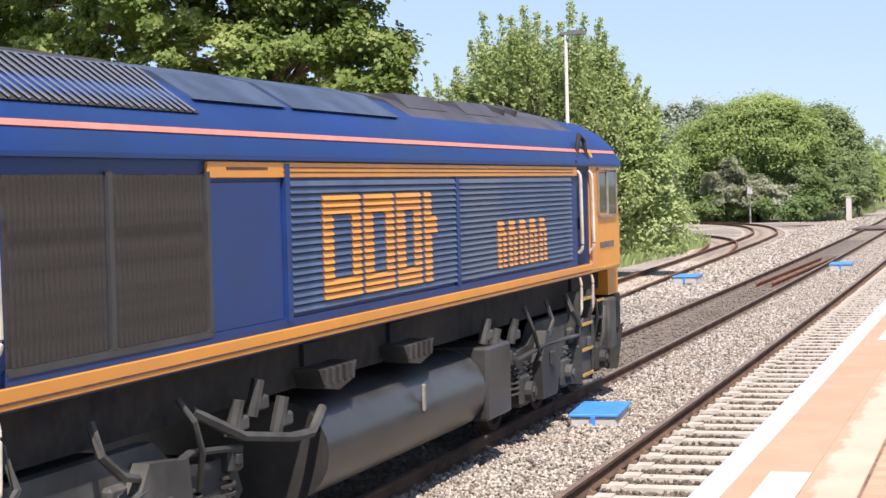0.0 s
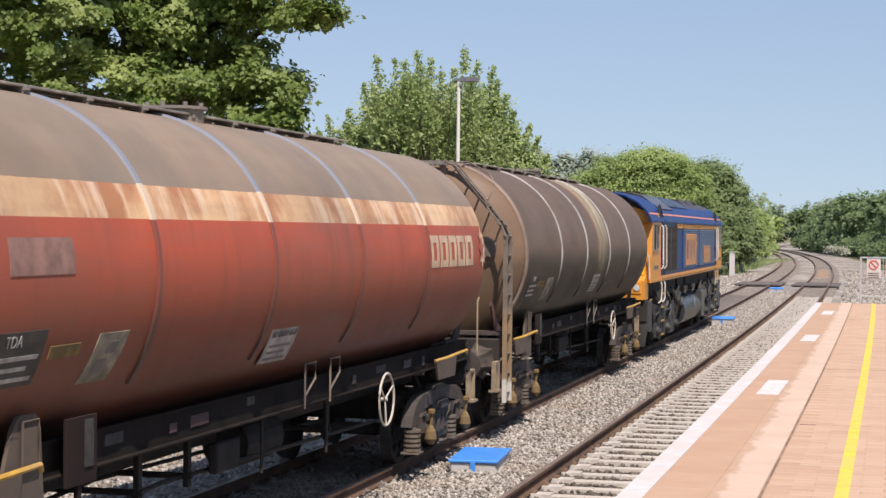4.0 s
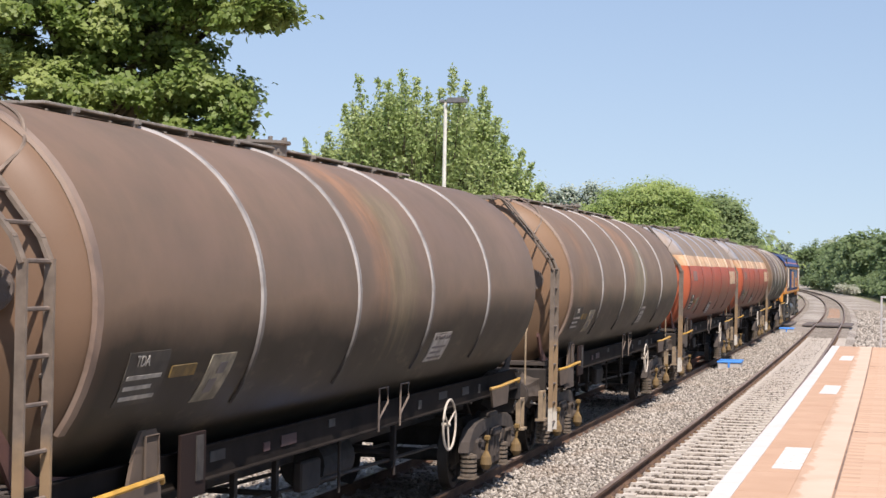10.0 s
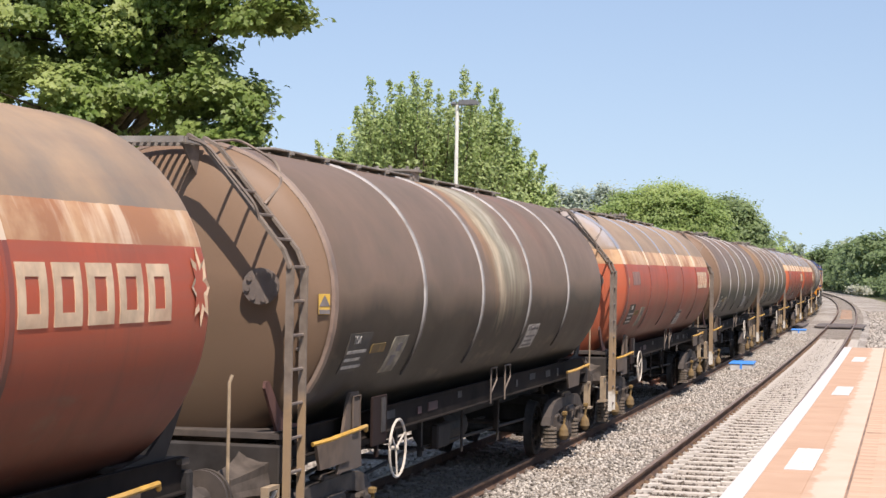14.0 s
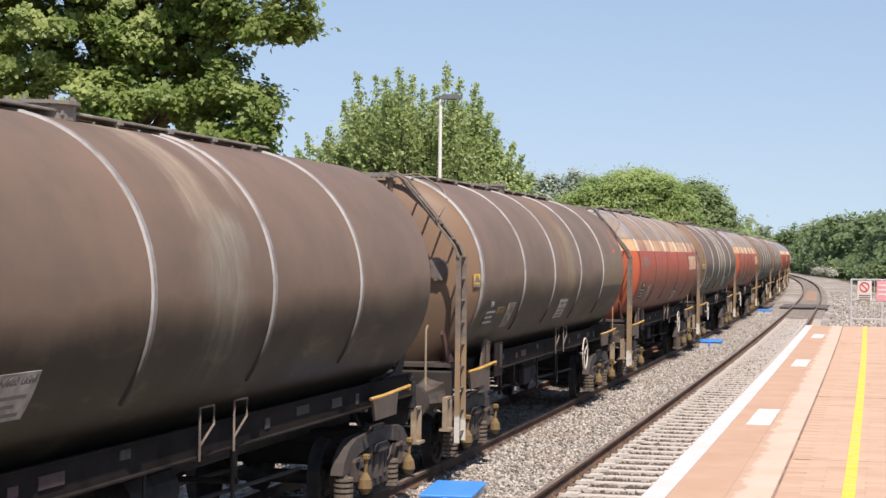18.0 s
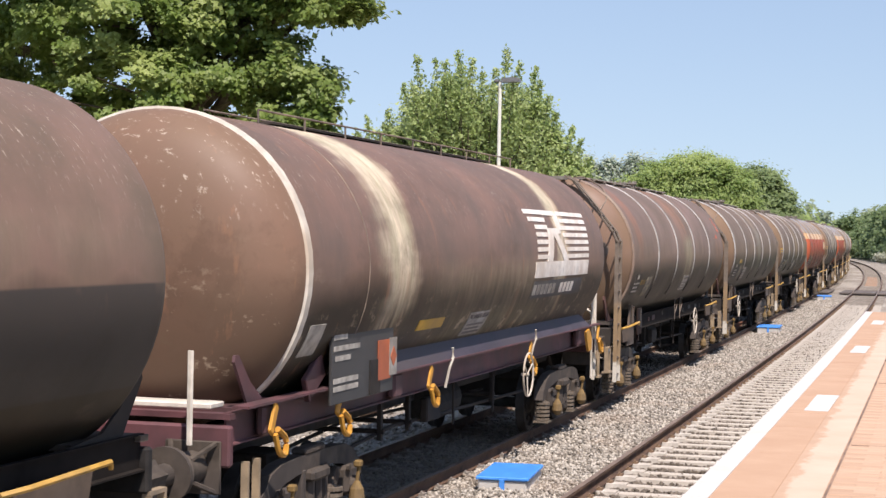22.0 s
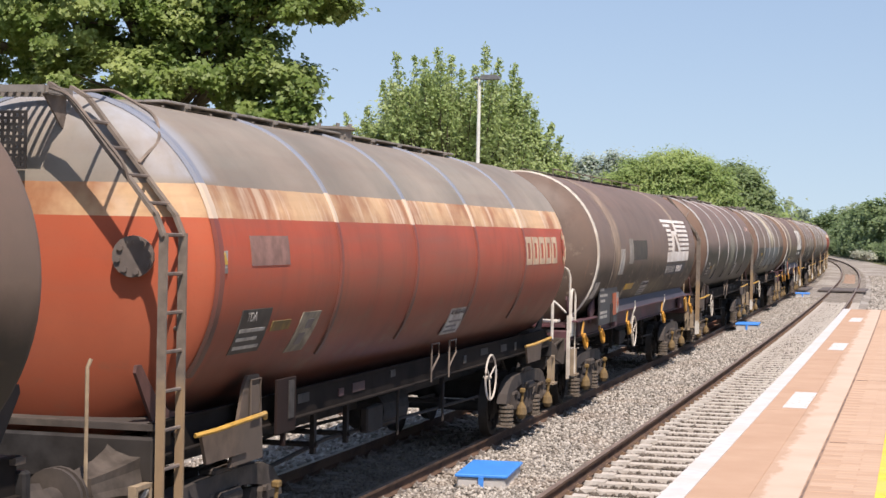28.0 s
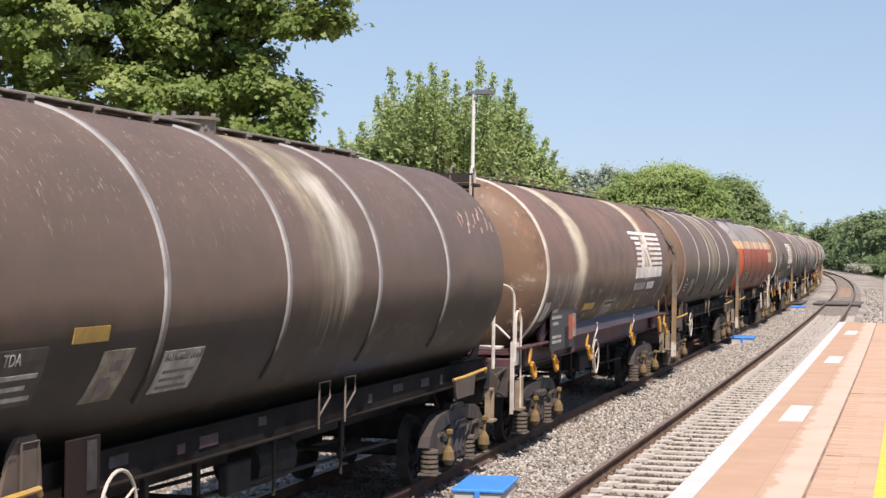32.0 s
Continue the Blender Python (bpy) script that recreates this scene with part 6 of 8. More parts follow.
    for y in (5.9, 10.5):
        part("release_lever", pipe(B(), [(1.25, y, 1.25), (1.30, y, 1.5), (1.33, y + 0.05, 1.62), (1.33, y + 0.02, 1.74)], 0.018), M_IVORY, w)
    for y in (0.05, 3.95, 14.2):
        part("gusset", box(B(), (1.21, y, 1.43), (0.10, 0.30, 0.28), 0.03), M_MAROON, w)
    part("marker_stake", pipe(B(), [(0.95, -1.05, 1.3), (0.95, -1.05, 2.1)], 0.028), M_IVORY, w)
    for y in (-0.35, 16.0):
        bm = B()
        for q in (0.0, 0.26):
            box(bm, (1.18, y + q, 0.86), (0.07, 0.035, 0.46))
        box(bm, (1.18, y + 0.13, 0.64), (0.16, 0.30, 0.035))
        part("shunter_step", bm, M_TAN, w)
    # top rail over the barrel
    bm = B()
    for x in (-0.3, 0.3):
        pipe(bm, [(x, 2.0, 4.36), (x, 13.0, 4.36)], 0.012)
    for i in range(9):
        rod(bm, (0.3, 2.0 + 1.37 * i, 4.2), (0.3, 2.0 + 1.37 * i, 4.36), 0.012, 6)
    part("top_rail", bm, M_LADDER, w)
    part("top_board", box(B(), (0, 7.4, 4.27), (0.4, 9.5, 0.025)), M_FRAME, w)
    # end decks
    part("end_board", box(B(), (0, -0.45, 1.585), (1.9, 0.30, 0.05), 0.01), M_IVORY, w, "pale wooden end board")
    # striped emblem, worn white
    n = 7
    for i in range(n):
        z = 3.50 - 0.108 * i
        y0 = 9.55 + 0.10 * i if i < 2 else 10.0 - 0.03 * i
        part("emblem_bar", wrap(B(), y0, 10.75 - 0.05 * max(0, i - 3), z - 0.062, z, 0.008, n=1), M_EMBLEM, w)
        part("emblem_bar", wrap(B(), 11.75 + 0.06 * max(0, i - 3), 13.8 - 0.04 * i, z - 0.062, z, 0.008, n=1), M_EMBLEM, w)
    part("name_strip", wrap(B(), 9.72, 13.2, 2.22, 2.47, 0.005), M_PANELGREY, w, "dark grey strip below the emblem")
    part("emblem_block", wrap(B(), 9.70, 13.55, 2.52, 2.75, 0.008), M_EMBLEM, w)
    part("emblem_stem", wrap(B(), 10.45, 10.80, 2.75, 3.16, 0.011, n=4, slant=0.25), M_EMBLEM, w)
    part("emblem_leg", wrap(B(), 11.62, 11.98, 2.75, 3.16, 0.011, n=4, slant=-0.62), M_EMBLEM, w)
    part("emblem_bowl", wrap(B(), 10.70, 11.60, 3.16, 3.24, 0.011, n=1), M_EMBLEM, w)
    part("emblem_bowl", wrap(B(), 11.42, 11.72, 3.22, 3.46, 0.011, n=3), M_EMBLEM, w)
    part("emblem_bowl", wrap(B(), 10.70, 11.60, 3.43, 3.50, 0.011, n=1), M_EMBLEM, w)
    for i in range(11):
        if i != 6:
            part("name_bar", wrap(B(), 9.75 + 0.26 * i, 9.94 + 0.26 * i, 2.27, 2.42, 0.008, n=2), M_LABEL if i < 6 else M_EMBLEM, w)
    placard(w, 6.6, 7.6, 1.84, 2.14)
    part("hazard_panel", wrap(B(), 0.62, 1.05, 1.95, 2.25), M_LABEL, w)
    part("name_panel", wrap(B(), 4.35, 5.4, 2.02, 2.14, 0.008), M_WARN, w, "small yellow name panel")
    return w


# ---- the locomotive ----
M_LBLUE = plain("loco_blue", (0.014, 0.046, 0.185), 0.45, 0, 0.2, 2.0, (0.022, 0.052, 0.145), 0.0, 0.2)
M_LOUVRE = plain("dusty_blue_louvre", (0.066, 0.100, 0.180), 0.45, 0, 0.3, 3.0, (0.125, 0.14, 0.165), 0.0, 0.4)
M_LORANGE = plain("loco_orange", (0.76, 0.31, 0.035), 0.4, 0, 0.1, 2.0, (0.62, 0.27, 0.06))
M_LYELLOW = plain("loco_yellow", (0.82, 0.52, 0.02), 0.4, 0, 0.1, 2.0)
M_LRED = plain("salmon_lining", (0.70, 0.25, 0.19), 0.5, 0, 0.1)
M_SOOT = plain("sooty_roof", (0.075, 0.075, 0.095), 0.7, 0, 0.35, 1.5, (0.05, 0.045, 0.045))
M_ROOFGREY = plain("slate_roof_panel", (0.055, 0.082, 0.135), 0.6, 0, 0.3, 2.0)
M_GRILLE = plain("dark_grille", (0.058, 0.053, 0.050), 0.85, 0, 0.3, 6.0, None, 0.0, 0.15)
M_LBOGIE = plain("grey_loco_bogie", (0.080, 0.079, 0.072), 0.65, 0.1, 0.45, 3.0, (0.022, 0.021, 0.020))
M_LTANK = plain("grimy_fuel_tank", (0.075, 0.073, 0.07), 0.33, 0.3, 0.4, 2.0, (0.045, 0.042, 0.04))


def glass_material():
    k = Nodes("dark_cab_glass", 0.05, 0.0, 0.35)
    return k.done(k.mix(k.noise(k.obj(), 3.0), (0.010, 0.012, 0.014), (0.03, 0.034, 0.036)))


M_GLASS = glass_material()
M_LAMP = plain("headlamp_glass", (0.75, 0.75, 0.72), 0.15, 0.2, 0.1)


def rounded(cx, cz, hx, hz, r):
    """Outline of a rectangle with rounded corners."""
    out = []
    for i, (sx, sz) in enumerate(((1, 1), (-1, 1), (-1, -1), (1, -1))):
        for j in range(5):
            a = math.pi / 2 * (i + j / 4)
            out.append((cx + sx * (hx - r) + r * math.cos(a), cz + sz * (hz - r) + r * math.sin(a)))
    return out


def mirrored_cab(loco, y, d):
    """Cab with windows, nose, lamps and handrails; d points into the body."""
    prof = [(y + d * 1.9, 1.86), (y - d * 0.06, 1.86), (y - d * 0.06, 2.50), (y + d * 0.12, 3.42), (y + d * 1.9, 3.42)]
    part("cab", prism(B(), prof, -1.32, 1.32), M_LORANGE, loco, "orange driving cab")
    bm = prism(B(), [(y + d * 0.3, 1.44), (y - d * 0.42, 1.44), (y - d * 0.42, 1.92), (y - d * 0.25, 2.04), (y + d * 0.3, 2.04)], -1.20, 1.20)
    part("nose", bm, M_LORANGE, loco)
    part("nose_panel", box(B(), (0, y - d * 0.10, 2.30), (2.3, 0.05, 0.48)), M_LYELLOW, loco, "yellow warning panel")
    part("number_panel", box(B(), (0.62, y - d * 0.135, 2.26), (0.92, 0.03, 0.34)), M_LYELLOW, loco)
    for i in range(5):
        part("number_bar", box(B(), (0.36 + 0.13 * i, y - d * 0.153, 2.25), (0.075, 0.012, 0.15)), M_LABELLINE, loco)
    for x in (-0.62, 0.62):
        for q, ob, mt, lab in ((0.0, "screen_seal", M_BLACK, ""), (0.035, "windscreen", M_GLASS, "dark windscreen")):
            bm = prism(B(), rounded(x * 0.94, 2.98, 0.49 - q, 0.40 - q, 0.13), y - d * (0.030 + 0.2 * q), y + d * 0.03, "y")
            for v in bm.verts:
                v.co.y += d * 0.196 * (v.co.z - 2.98) + d * 0.010
            part(ob, bm, mt, loco, lab)
        part("wiper", rod(B(), (x + 0.05, y - d * 0.06, 3.38), (x + 0.36, y - d * 0.12, 2.7), 0.014, 6), M_BLACK, loco)
        for q, mt in ((0.30, M_LAMP), (0.02, M_BLACK)):
            xx = x * 1.12 + (q if x > 0 else -q)
            part("headlamp", rod(rod(B(), (xx, y - d * 0.42, 1.74), (xx, y - d * 0.46, 1.74), 0.080, 16), (xx, y - d * 0.46, 1.74), (xx, y - d * 0.47, 1.74), 0.062, 16), mt, loco, "round lamp")
    part("lamp_pod", box(B(), (0.82, y - d * 0.40, 1.74), (0.62, 0.09, 0.34), 0.03), M_LORANGE, loco)
    part("handrail", pipe(B(), bent([(-0.2, y - d * 0.16, 2.62), (1.18, y - d * 0.16, 2.62), (1.26, y - d * 0.16, 2.56), (1.28, y - d * 0.12, 1.95)]), 0.022), M_IVORY, loco, "white nose handrail")
    for sg in (-1, 1):
        x = sg * 1.325
        part("side_window", box(box(B(), (x, y + d * 0.50, 3.02), (0.03, 0.56, 0.64), 0.01), (x - sg * 0.01, y + d * 1.10, 3.02), (0.03, 0.56, 0.60), 0.01), M_GLASS, loco, "sliding cab window")
        bm = B()
        for q in (0.20, 0.80, 1.40):
            box(bm, (x + sg * 0.012, y + d * q, 3.02), (0.03, 0.04, 0.72))
        for z in (2.67, 3.37):
            box(bm, (x + sg * 0.012, y + d * 0.80, z), (0.03, 1.24, 0.035))
        part("window_frame", bm, M_STRAP, loco)
        # recessed door between cab and body
        part("cab_door", box(B(), (sg * 1.27, y + d * 2.30, 2.62), (0.06, 0.62, 1.54)), M_LBLUE, loco)
        for q in (1.95, 2.66):
            part("handrail", pipe(B(), bent([(x, y + d * q, 3.34), (x + sg * 0.05, y + d * q, 3.28), (x + sg * 0.06, y + d * q, 2.24), (x, y + d * q, 2.18)]), 0.024), M_IVORY, loco)
            part("handrail", pipe(B(), bent([(x, y + d * q, 1.84), (x + sg * 0.03, y + d * q, 1.76), (x + sg * 0.02, y + d * q, 1.34), (x - sg * 0.05, y + d * (q - 0.1), 1.28)]), 0.022), M_IVORY, loco)
        part("door_handle", box(B(), (sg * 1.31, y + d * 2.5, 2.6), (0.04, 0.12, 0.16), 0.01), M_BLACK, loco)
        part("rain_strip", pipe(B(), [(sg * 1.30, y + d * 1.9, 3.42), (sg * 1.26, y + d * 1.95, 3.78), (sg * 1.24, y + d * 2.15, 3.86), (sg * 1.28, y + d * 2.55, 3.50), (sg * 1.32, y + d * 2.75, 3.45)], 0.035), M_BLACK, loco)
        for i in range(4):
            part("step", box(B(), (sg * 1.22, y + d * 2.30, 1.52 - 0.36 * i), (0.22, 0.60, 0.035)), M_LBOGIE, loco)
            part("step_edge", box(B(), (sg * 1.34, y + d * 2.30, 1.52 - 0.36 * i), (0.02, 0.60, 0.04)), M_YBAR, loco)
        bm = B()
        for q in (1.98, 2.62):
            box(bm, (sg * 1.22, y + d * q, 0.98), (0.20, 0.03, 1.3))
        part("step_frame", bm, M_LBOGIE, loco)
        part("cab_trim", box(B(), (sg * 1.326, y + d * 0.95, 1.90), (0.02, 1.95, 0.03)), M_YBAR, loco)
        for i in range(6):
            part("name_bar", box(B(), (sg * 1.327, y + d * (0.45 + 0.16 * i), 2.24), (0.012, 0.10, 0.09)), M_LABELLINE, loco)
        part("warning_label", box(B(), (sg * 1.285, y + d * 1.62, 3.56), (0.012, 0.13, 0.20), 0.0, Euler((0, -sg * 0.32, 0)).to_matrix()), M_WARN, loco, "small yellow warning label")
        part("step_edge", box(B(), (sg * 1.20, y + d * 0.85, 1.40), (0.02, 0.46, 0.035)), M_YBAR, loco)
        # plain black, so the colour stands for the shadowed void under the cab
        part("cab_underframe", box(B(), (sg * 0.86, y + d * 1.15, 1.56), (0.30, 1.4, 0.58), 0.03), M_BLACK, loco)
        part("sand_pipe", pipe(B(), [(sg * 1.24, y + d * 0.75, 1.3), (sg * 1.26, y + d * 0.95, 0.9), (sg * 1.18, y + d * 1.15, 0.5)], 0.03), M_LBOGIE, loco)
        part("red_flash", box(B(), (sg * 1.326, y + d * 1.80, 2.30), (0.014, 0.07, 0.78), 0, Euler((d * 0.15, 0, 0)).to_matrix()), M_LRED, loco)
    part("cab_floor", box(B(), (0, y + d * 1.05, 1.70), (2.1, 2.0, 0.30)), M_BLACK, loco)
    part("front_equipment", box(B(), (0, y + d * 0.55, 1.15), (1.9, 0.9, 0.85), 0.03), M_BLACK, loco)
    # arched brow over the windscreens, with the dark recess under the roof's edge
    brow = [(1.29, 3.40), (1.26, 3.52), (1.12, 3.70), (0.80, 3.80), (-0.80, 3.80), (-1.12, 3.70), (-1.26, 3.52), (-1.29, 3.40)]
    part("brow", prism(B(), brow, y - d * 0.04, y + d * 0.30, "y"), M_LORANGE, loco)
    part("brow_recess", prism(B(), [(1.08, 3.70), (0.90, 3.88), (0.62, 4.02), (0.28, 4.10), (-0.28, 4.10), (-0.62, 4.02), (-0.90, 3.88), (-1.08, 3.70)], y - d * 0.02, y + d * 0.30, "y"), M_GRILLE, loco)
    part("snowplough", prism(B(), [(-1.2, 0.25), (1.2, 0.25), (1.3, 0.95), (-1.3, 0.95)], y - d * 0.30, y - d * 0.22, "y"), M_LBOGIE, loco)
    part("buffer_beam", box(B(), (0, y - d * 0.25, 1.16), (2.5, 0.18, 0.56), 0.02), M_BLACK, loco)
    buffers(loco, y - d * 0.26, -d)
    for sg in (-1, 1):
        part("sand_box", box(B(), (sg * 1.14, y + d * 0.30, 1.0), (0.26, 0.5, 0.8), 0.03), M_LBOGIE, loco)


def loco_bogie(loco, yc):
    bg = part("bogie", box(B(), (0, 0, 0.9), (1.8, 4.9, 0.3), 0.03), M_BLACK, loco)
    bg.location = (0, yc, 0)
    for sg in (-1, 1):
        bm = B()
        prism(bm, [(-2.75, 0.72), (-2.6, 1.02), (-1.6, 1.08), (-1.2, 1.34), (1.2, 1.34), (1.6, 1.08), (2.6, 1.02), (2.75, 0.72), (2.5, 0.55), (1.7, 0.72), (1.2, 0.62), (0.5, 0.62), (-0.5, 0.62), (-1.2, 0.62), (-1.7, 0.72), (-2.5, 0.55)], sg * 1.02, sg * 1.14)
        part("side_frame", bm, M_LBOGIE, bg)
        for q in (-2.1, 0.0, 2.1):
            bm = B()
            box(bm, (sg * 1.14, q, 0.56), (0.22, 0.42, 0.42), 0.05)
            rod(bm, (sg * 1.22, q, 0.54), (sg * 1.34, q, 0.54), 0.13, 14)
            rod(bm, (sg * 1.34, q, 0.54), (sg * 1.37, q, 0.54), 0.07, 8)
            part("axle_box", bm, M_LBOGIE, bg)
            for e in (-0.30, 0.30):
                coil = [(sg * 1.16 + 0.07 * math.cos(a), q + e + 0.07 * math.sin(a), 0.48 + 0.07 * a / 6.283) for a in [0.9 * i for i in range(42)]]
                part("coil_spring", pipe(B(), coil, 0.017, 5), M_LBOGIE, bg)
        for q in (-1.05, 1.05):
            bm = B()
            prism(bm, [(q - 0.44, 0.36), (q + 0.30, 0.36), (q + 0.50, 0.70), (q + 0.42, 1.18), (q - 0.20, 1.24), (q - 0.50, 0.85)], sg * 1.16, sg * 1.30)
            box(bm, (sg * 1.32, q, 0.86), (0.05, 0.20, 0.20), 0.02)
            part("brake_block", bm, M_LBOGIE, bg)
        for pts, r in (([(sg * 1.26, -2.6, 0.98), (sg * 1.28, -1.2, 1.06), (sg * 1.28, 0.6, 1.02), (sg * 1.24, 1.6, 1.2), (sg * 1.2, 2.6, 1.1)], 0.03), ([(sg * 1.2, 0.2, 1.62), (sg * 1.3, 0.15, 1.40), (sg * 1.32, 0.40, 1.22), (sg * 1.25, 0.75, 1.15)], 0.035), ([(sg * 1.2, -0.9, 1.62), (sg * 1.3, -0.9, 1.35), (sg * 1.28, -1.1, 1.15)], 0.03), ([(sg * 1.2, 1.5, 1.62), (sg * 1.31, 1.55, 1.45), (sg * 1.3, 1.7, 1.2), (sg * 1.22, 1.8, 0.9)], 0.028), ([(sg * 1.2, -2.0, 1.62), (sg * 1.3, -1.9, 1.3), (sg * 1.3, -1.6, 0.95)], 0.028)):
            part("air_pipe", pipe(B(), pts, r), M_LBOGIE, bg)
        for q in (-2.55, -0.45, 0.55, 2.5):
            part("lug", box(box(B(), (sg * 1.17, q, 1.02), (0.10, 0.26, 0.22), 0.03), (sg * 1.22, q, 1.02), (0.05, 0.10, 0.10), 0.015), M_LBOGIE, bg)
    for q in (-2.1, 0.0, 2.1):
        SPINNING.append((wheelset(loco, yc + q, 0.53, 0.53), 0.53, loco))


def build_loco():
    lo = thing("locomotive", "blue and orange diesel locomotive with louvred sides, hauling tank wagons", "locomotive")
    L = 19.6
    sec = [(-1.30, 1.84), (1.30, 1.84), (1.30, 3.42), (-1.30, 3.42)]
    part("body", prism(B(), sec, 1.55, L - 1.55, "y"), M_LBLUE, lo, "dark blue body")
    roof = [(1.34, 3.41), (1.32, 3.50), (1.20, 3.72), (0.98, 3.93), (0.66, 4.10), (0.30, 4.18), (-0.30, 4.18), (-0.66, 4.10), (-0.98, 3.93), (-1.20, 3.72), (-1.32, 3.50), (-1.34, 3.41)]
    bm = B()
    rows = []
    for y, k in ((-0.55, 0.95), (0.45, 1.0), (L - 0.45, 1.0), (L + 0.55, 0.95)):
        rows.append([bm.verts.new((x, y, 3.41 + (z - 3.41) * (0.55 + 0.45 * k))) for x, z in roof])
    for u, v in zip(rows, rows[1:]):
        for j in range(len(roof) - 1):
            bm.faces.new((u[j], u[j + 1], v[j + 1], v[j]))
        bm.faces.new((u[-1], u[0], v[0], v[-1]))
    for row, q in ((rows[0], 0.26), (rows[-1], -0.26)):
        mid = [bm.verts.new((v.co.x * 0.965, v.co.y, 3.41 + (v.co.z - 3.41) * 0.95)) for v in row]
        deep = [bm.verts.new((v.co.x, v.co.y + q, v.co.z)) for v in mid]
        for a, b in ((row, mid), (mid, deep)):
            for j in range(len(row) - 1):
                bm.faces.new((a[j], a[j + 1], b[j + 1], b[j]))
        bm.faces.new(deep)
    bmesh.ops.recalc_face_normals(bm, faces=bm.faces)
    part("roof", bm, M_LBLUE, lo, "blue curved roof", True)
    for sg in (-1, 1):
        part("lining", prism(B(), [(sg * 1.262, 3.605), (sg * 1.272, 3.61), (sg * 1.248, 3.652), (sg * 1.238, 3.648)], -0.40, L + 0.40, "y"), M_LRED, lo, "salmon lining stripe")
        part("gutter", box(B(), (sg * 1.335, L / 2, 3.43), (0.03, L + 0.3, 0.035)), M_LBLUE, lo)
    part("roof_cowl", prism(B(), [(-0.98, 3.93), (-0.66, 4.13), (-0.3, 4.23), (0.3, 4.23), (0.66, 4.13), (0.98, 3.93)], 11.2, L - 1.2, "y"), M_SOOT, lo, "sooty exhaust cowl")
    for y0, y1 in ((11.6, 13.0), (13.8, 15.2)):
        part("exhaust_hood", prism(B(), [(-0.8, 4.05), (-0.62, 4.22), (0.62, 4.22), (0.8, 4.05)], y0, y1, "y"), M_SOOT, lo)
    for y in (15.7, 16.3):
        part("roof_vent", rod(B(), (0.55, y, 4.08), (0.60, y, 4.22), 0.16, 16), M_SOOT, lo)
    for y0, y1 in ((2.3, 5.6),):
        bm = prism(B(), [(-1.16, 3.78), (-0.66, 4.14), (-0.3, 4.24), (0.3, 4.24), (0.66, 4.14), (1.16, 3.78)], y0, y1, "y")
        part("radiator_cover", bm, M_GRILLE, lo, "black mesh radiator cover")
        slat = cache("radiator_slat", rod(rod(B(), (1.17, 0, 3.79), (0.67, 0, 4.15), 0.012, 4), (0.67, 0, 4.15), (0.0, 0, 4.255), 0.012, 4), M_ROOFGREY)
        for i in range(26):
            ob = part("radiator_slat", slat, None, lo)
            ob.location = (0, y0 + 0.06 + 0.125 * i, 0)
    for y0, y1 in ((5.75, 7.6), (7.75, 10.6)):
        part("roof_hatch", prism(B(), [(-1.05, 3.90), (-0.66, 4.14), (-0.3, 4.23), (0.3, 4.23), (0.66, 4.14), (1.05, 3.90)], y0, y1, "y"), M_ROOFGREY, lo, "slate roof hatch")
    for sg in (-1, 1):
        x = sg * 1.30
        # intake grilles with upright slats
        for y0, y1 in ((2.50, 3.76), (3.88, 5.30)):
            part("grille", box(B(), (x, (y0 + y1) / 2, 2.70), (0.03, y1 - y0, 1.20)), M_GRILLE, lo, "black intake grille")
        part("grille_frame", box(box(box(B(), (x + sg * 0.02, 3.82, 2.70), (0.03, 0.06, 1.24)), (x + sg * 0.02, 5.35, 2.70), (0.03, 0.06, 1.24)), (x + sg * 0.02, 3.92, 2.08), (0.03, 2.88, 0.05)), M_BOARDGREY, lo)
        gs = cache("grille_slat", box(B(), (x + sg * 0.022, 0, 2.70), (0.022, 0.028, 1.18)), M_GRILLE)
        for i in range(18):
            ob = part("grille_slat", gs, None, lo)
            ob.location = (0, 2.56 + 0.068 * i, 0)
        for i in range(20):
            ob = part("grille_slat", gs, None, lo)
            ob.location = (0, 3.94 + 0.068 * i, 0)
        part("side_panel", box(B(), (x + sg * 0.008, 6.08, 2.66), (0.02, 1.38, 1.16), 0.006), M_LBLUE, lo)
        # louvred doors: blue slats, with orange blocks where the emblem runs
        for y0, y1 in ((6.95, 11.58), (11.72, 16.9)):
            sl = cache("louvre", prism(B(), [(x - 0.01 * sg, -0.022), (x + sg * 0.042, -0.022), (x + sg * 0.020, 0.026), (x - 0.01 * sg, 0.026)], y0, y1, "y"), M_LOUVRE)
            for i in range(18):
                ob = part("louvre", sl, None, lo)
                ob.location = (0, 0, 2.14 + 0.0635 * i)
        part("door_post", box(B(), (x + sg * 0.02, 11.65, 2.66), (0.04, 0.10, 1.20)), M_LBLUE, lo)
        part("door_post", box(B(), (x + sg * 0.02, 6.88, 2.72), (0.04, 0.10, 1.34)), M_LBLUE, lo)
        def block(name, y0, y1, z0, z1):
            i0, i1 = round((z0 - 2.14) / 0.0635), round((z1 - 2.14) / 0.0635)
            saw = [(x + sg * 0.002, 2.14 + 0.0635 * i0 - 0.03)]
            for i in range(i0, i1 + 1):
                z = 2.14 + 0.0635 * i
                saw += [(x + sg * 0.050, z - 0.024), (x + sg * 0.028, z + 0.020), (x + sg * 0.012, z + 0.026)]
            saw.append((x + sg * 0.002, 2.14 + 0.0635 * i1 + 0.03))
            bm = prism(B(), saw, y0, y1, "y")
            part(name, bm, M_LORANGE, lo)
        for y0, y1 in ((7.66, 8.60), (8.70, 9.52), (9.62, 10.36)):
            block("emblem_block", y0, y0 + 0.24, 2.20, 3.12)
            block("emblem_block", y1 - 0.22, y1, 2.20, 3.12)
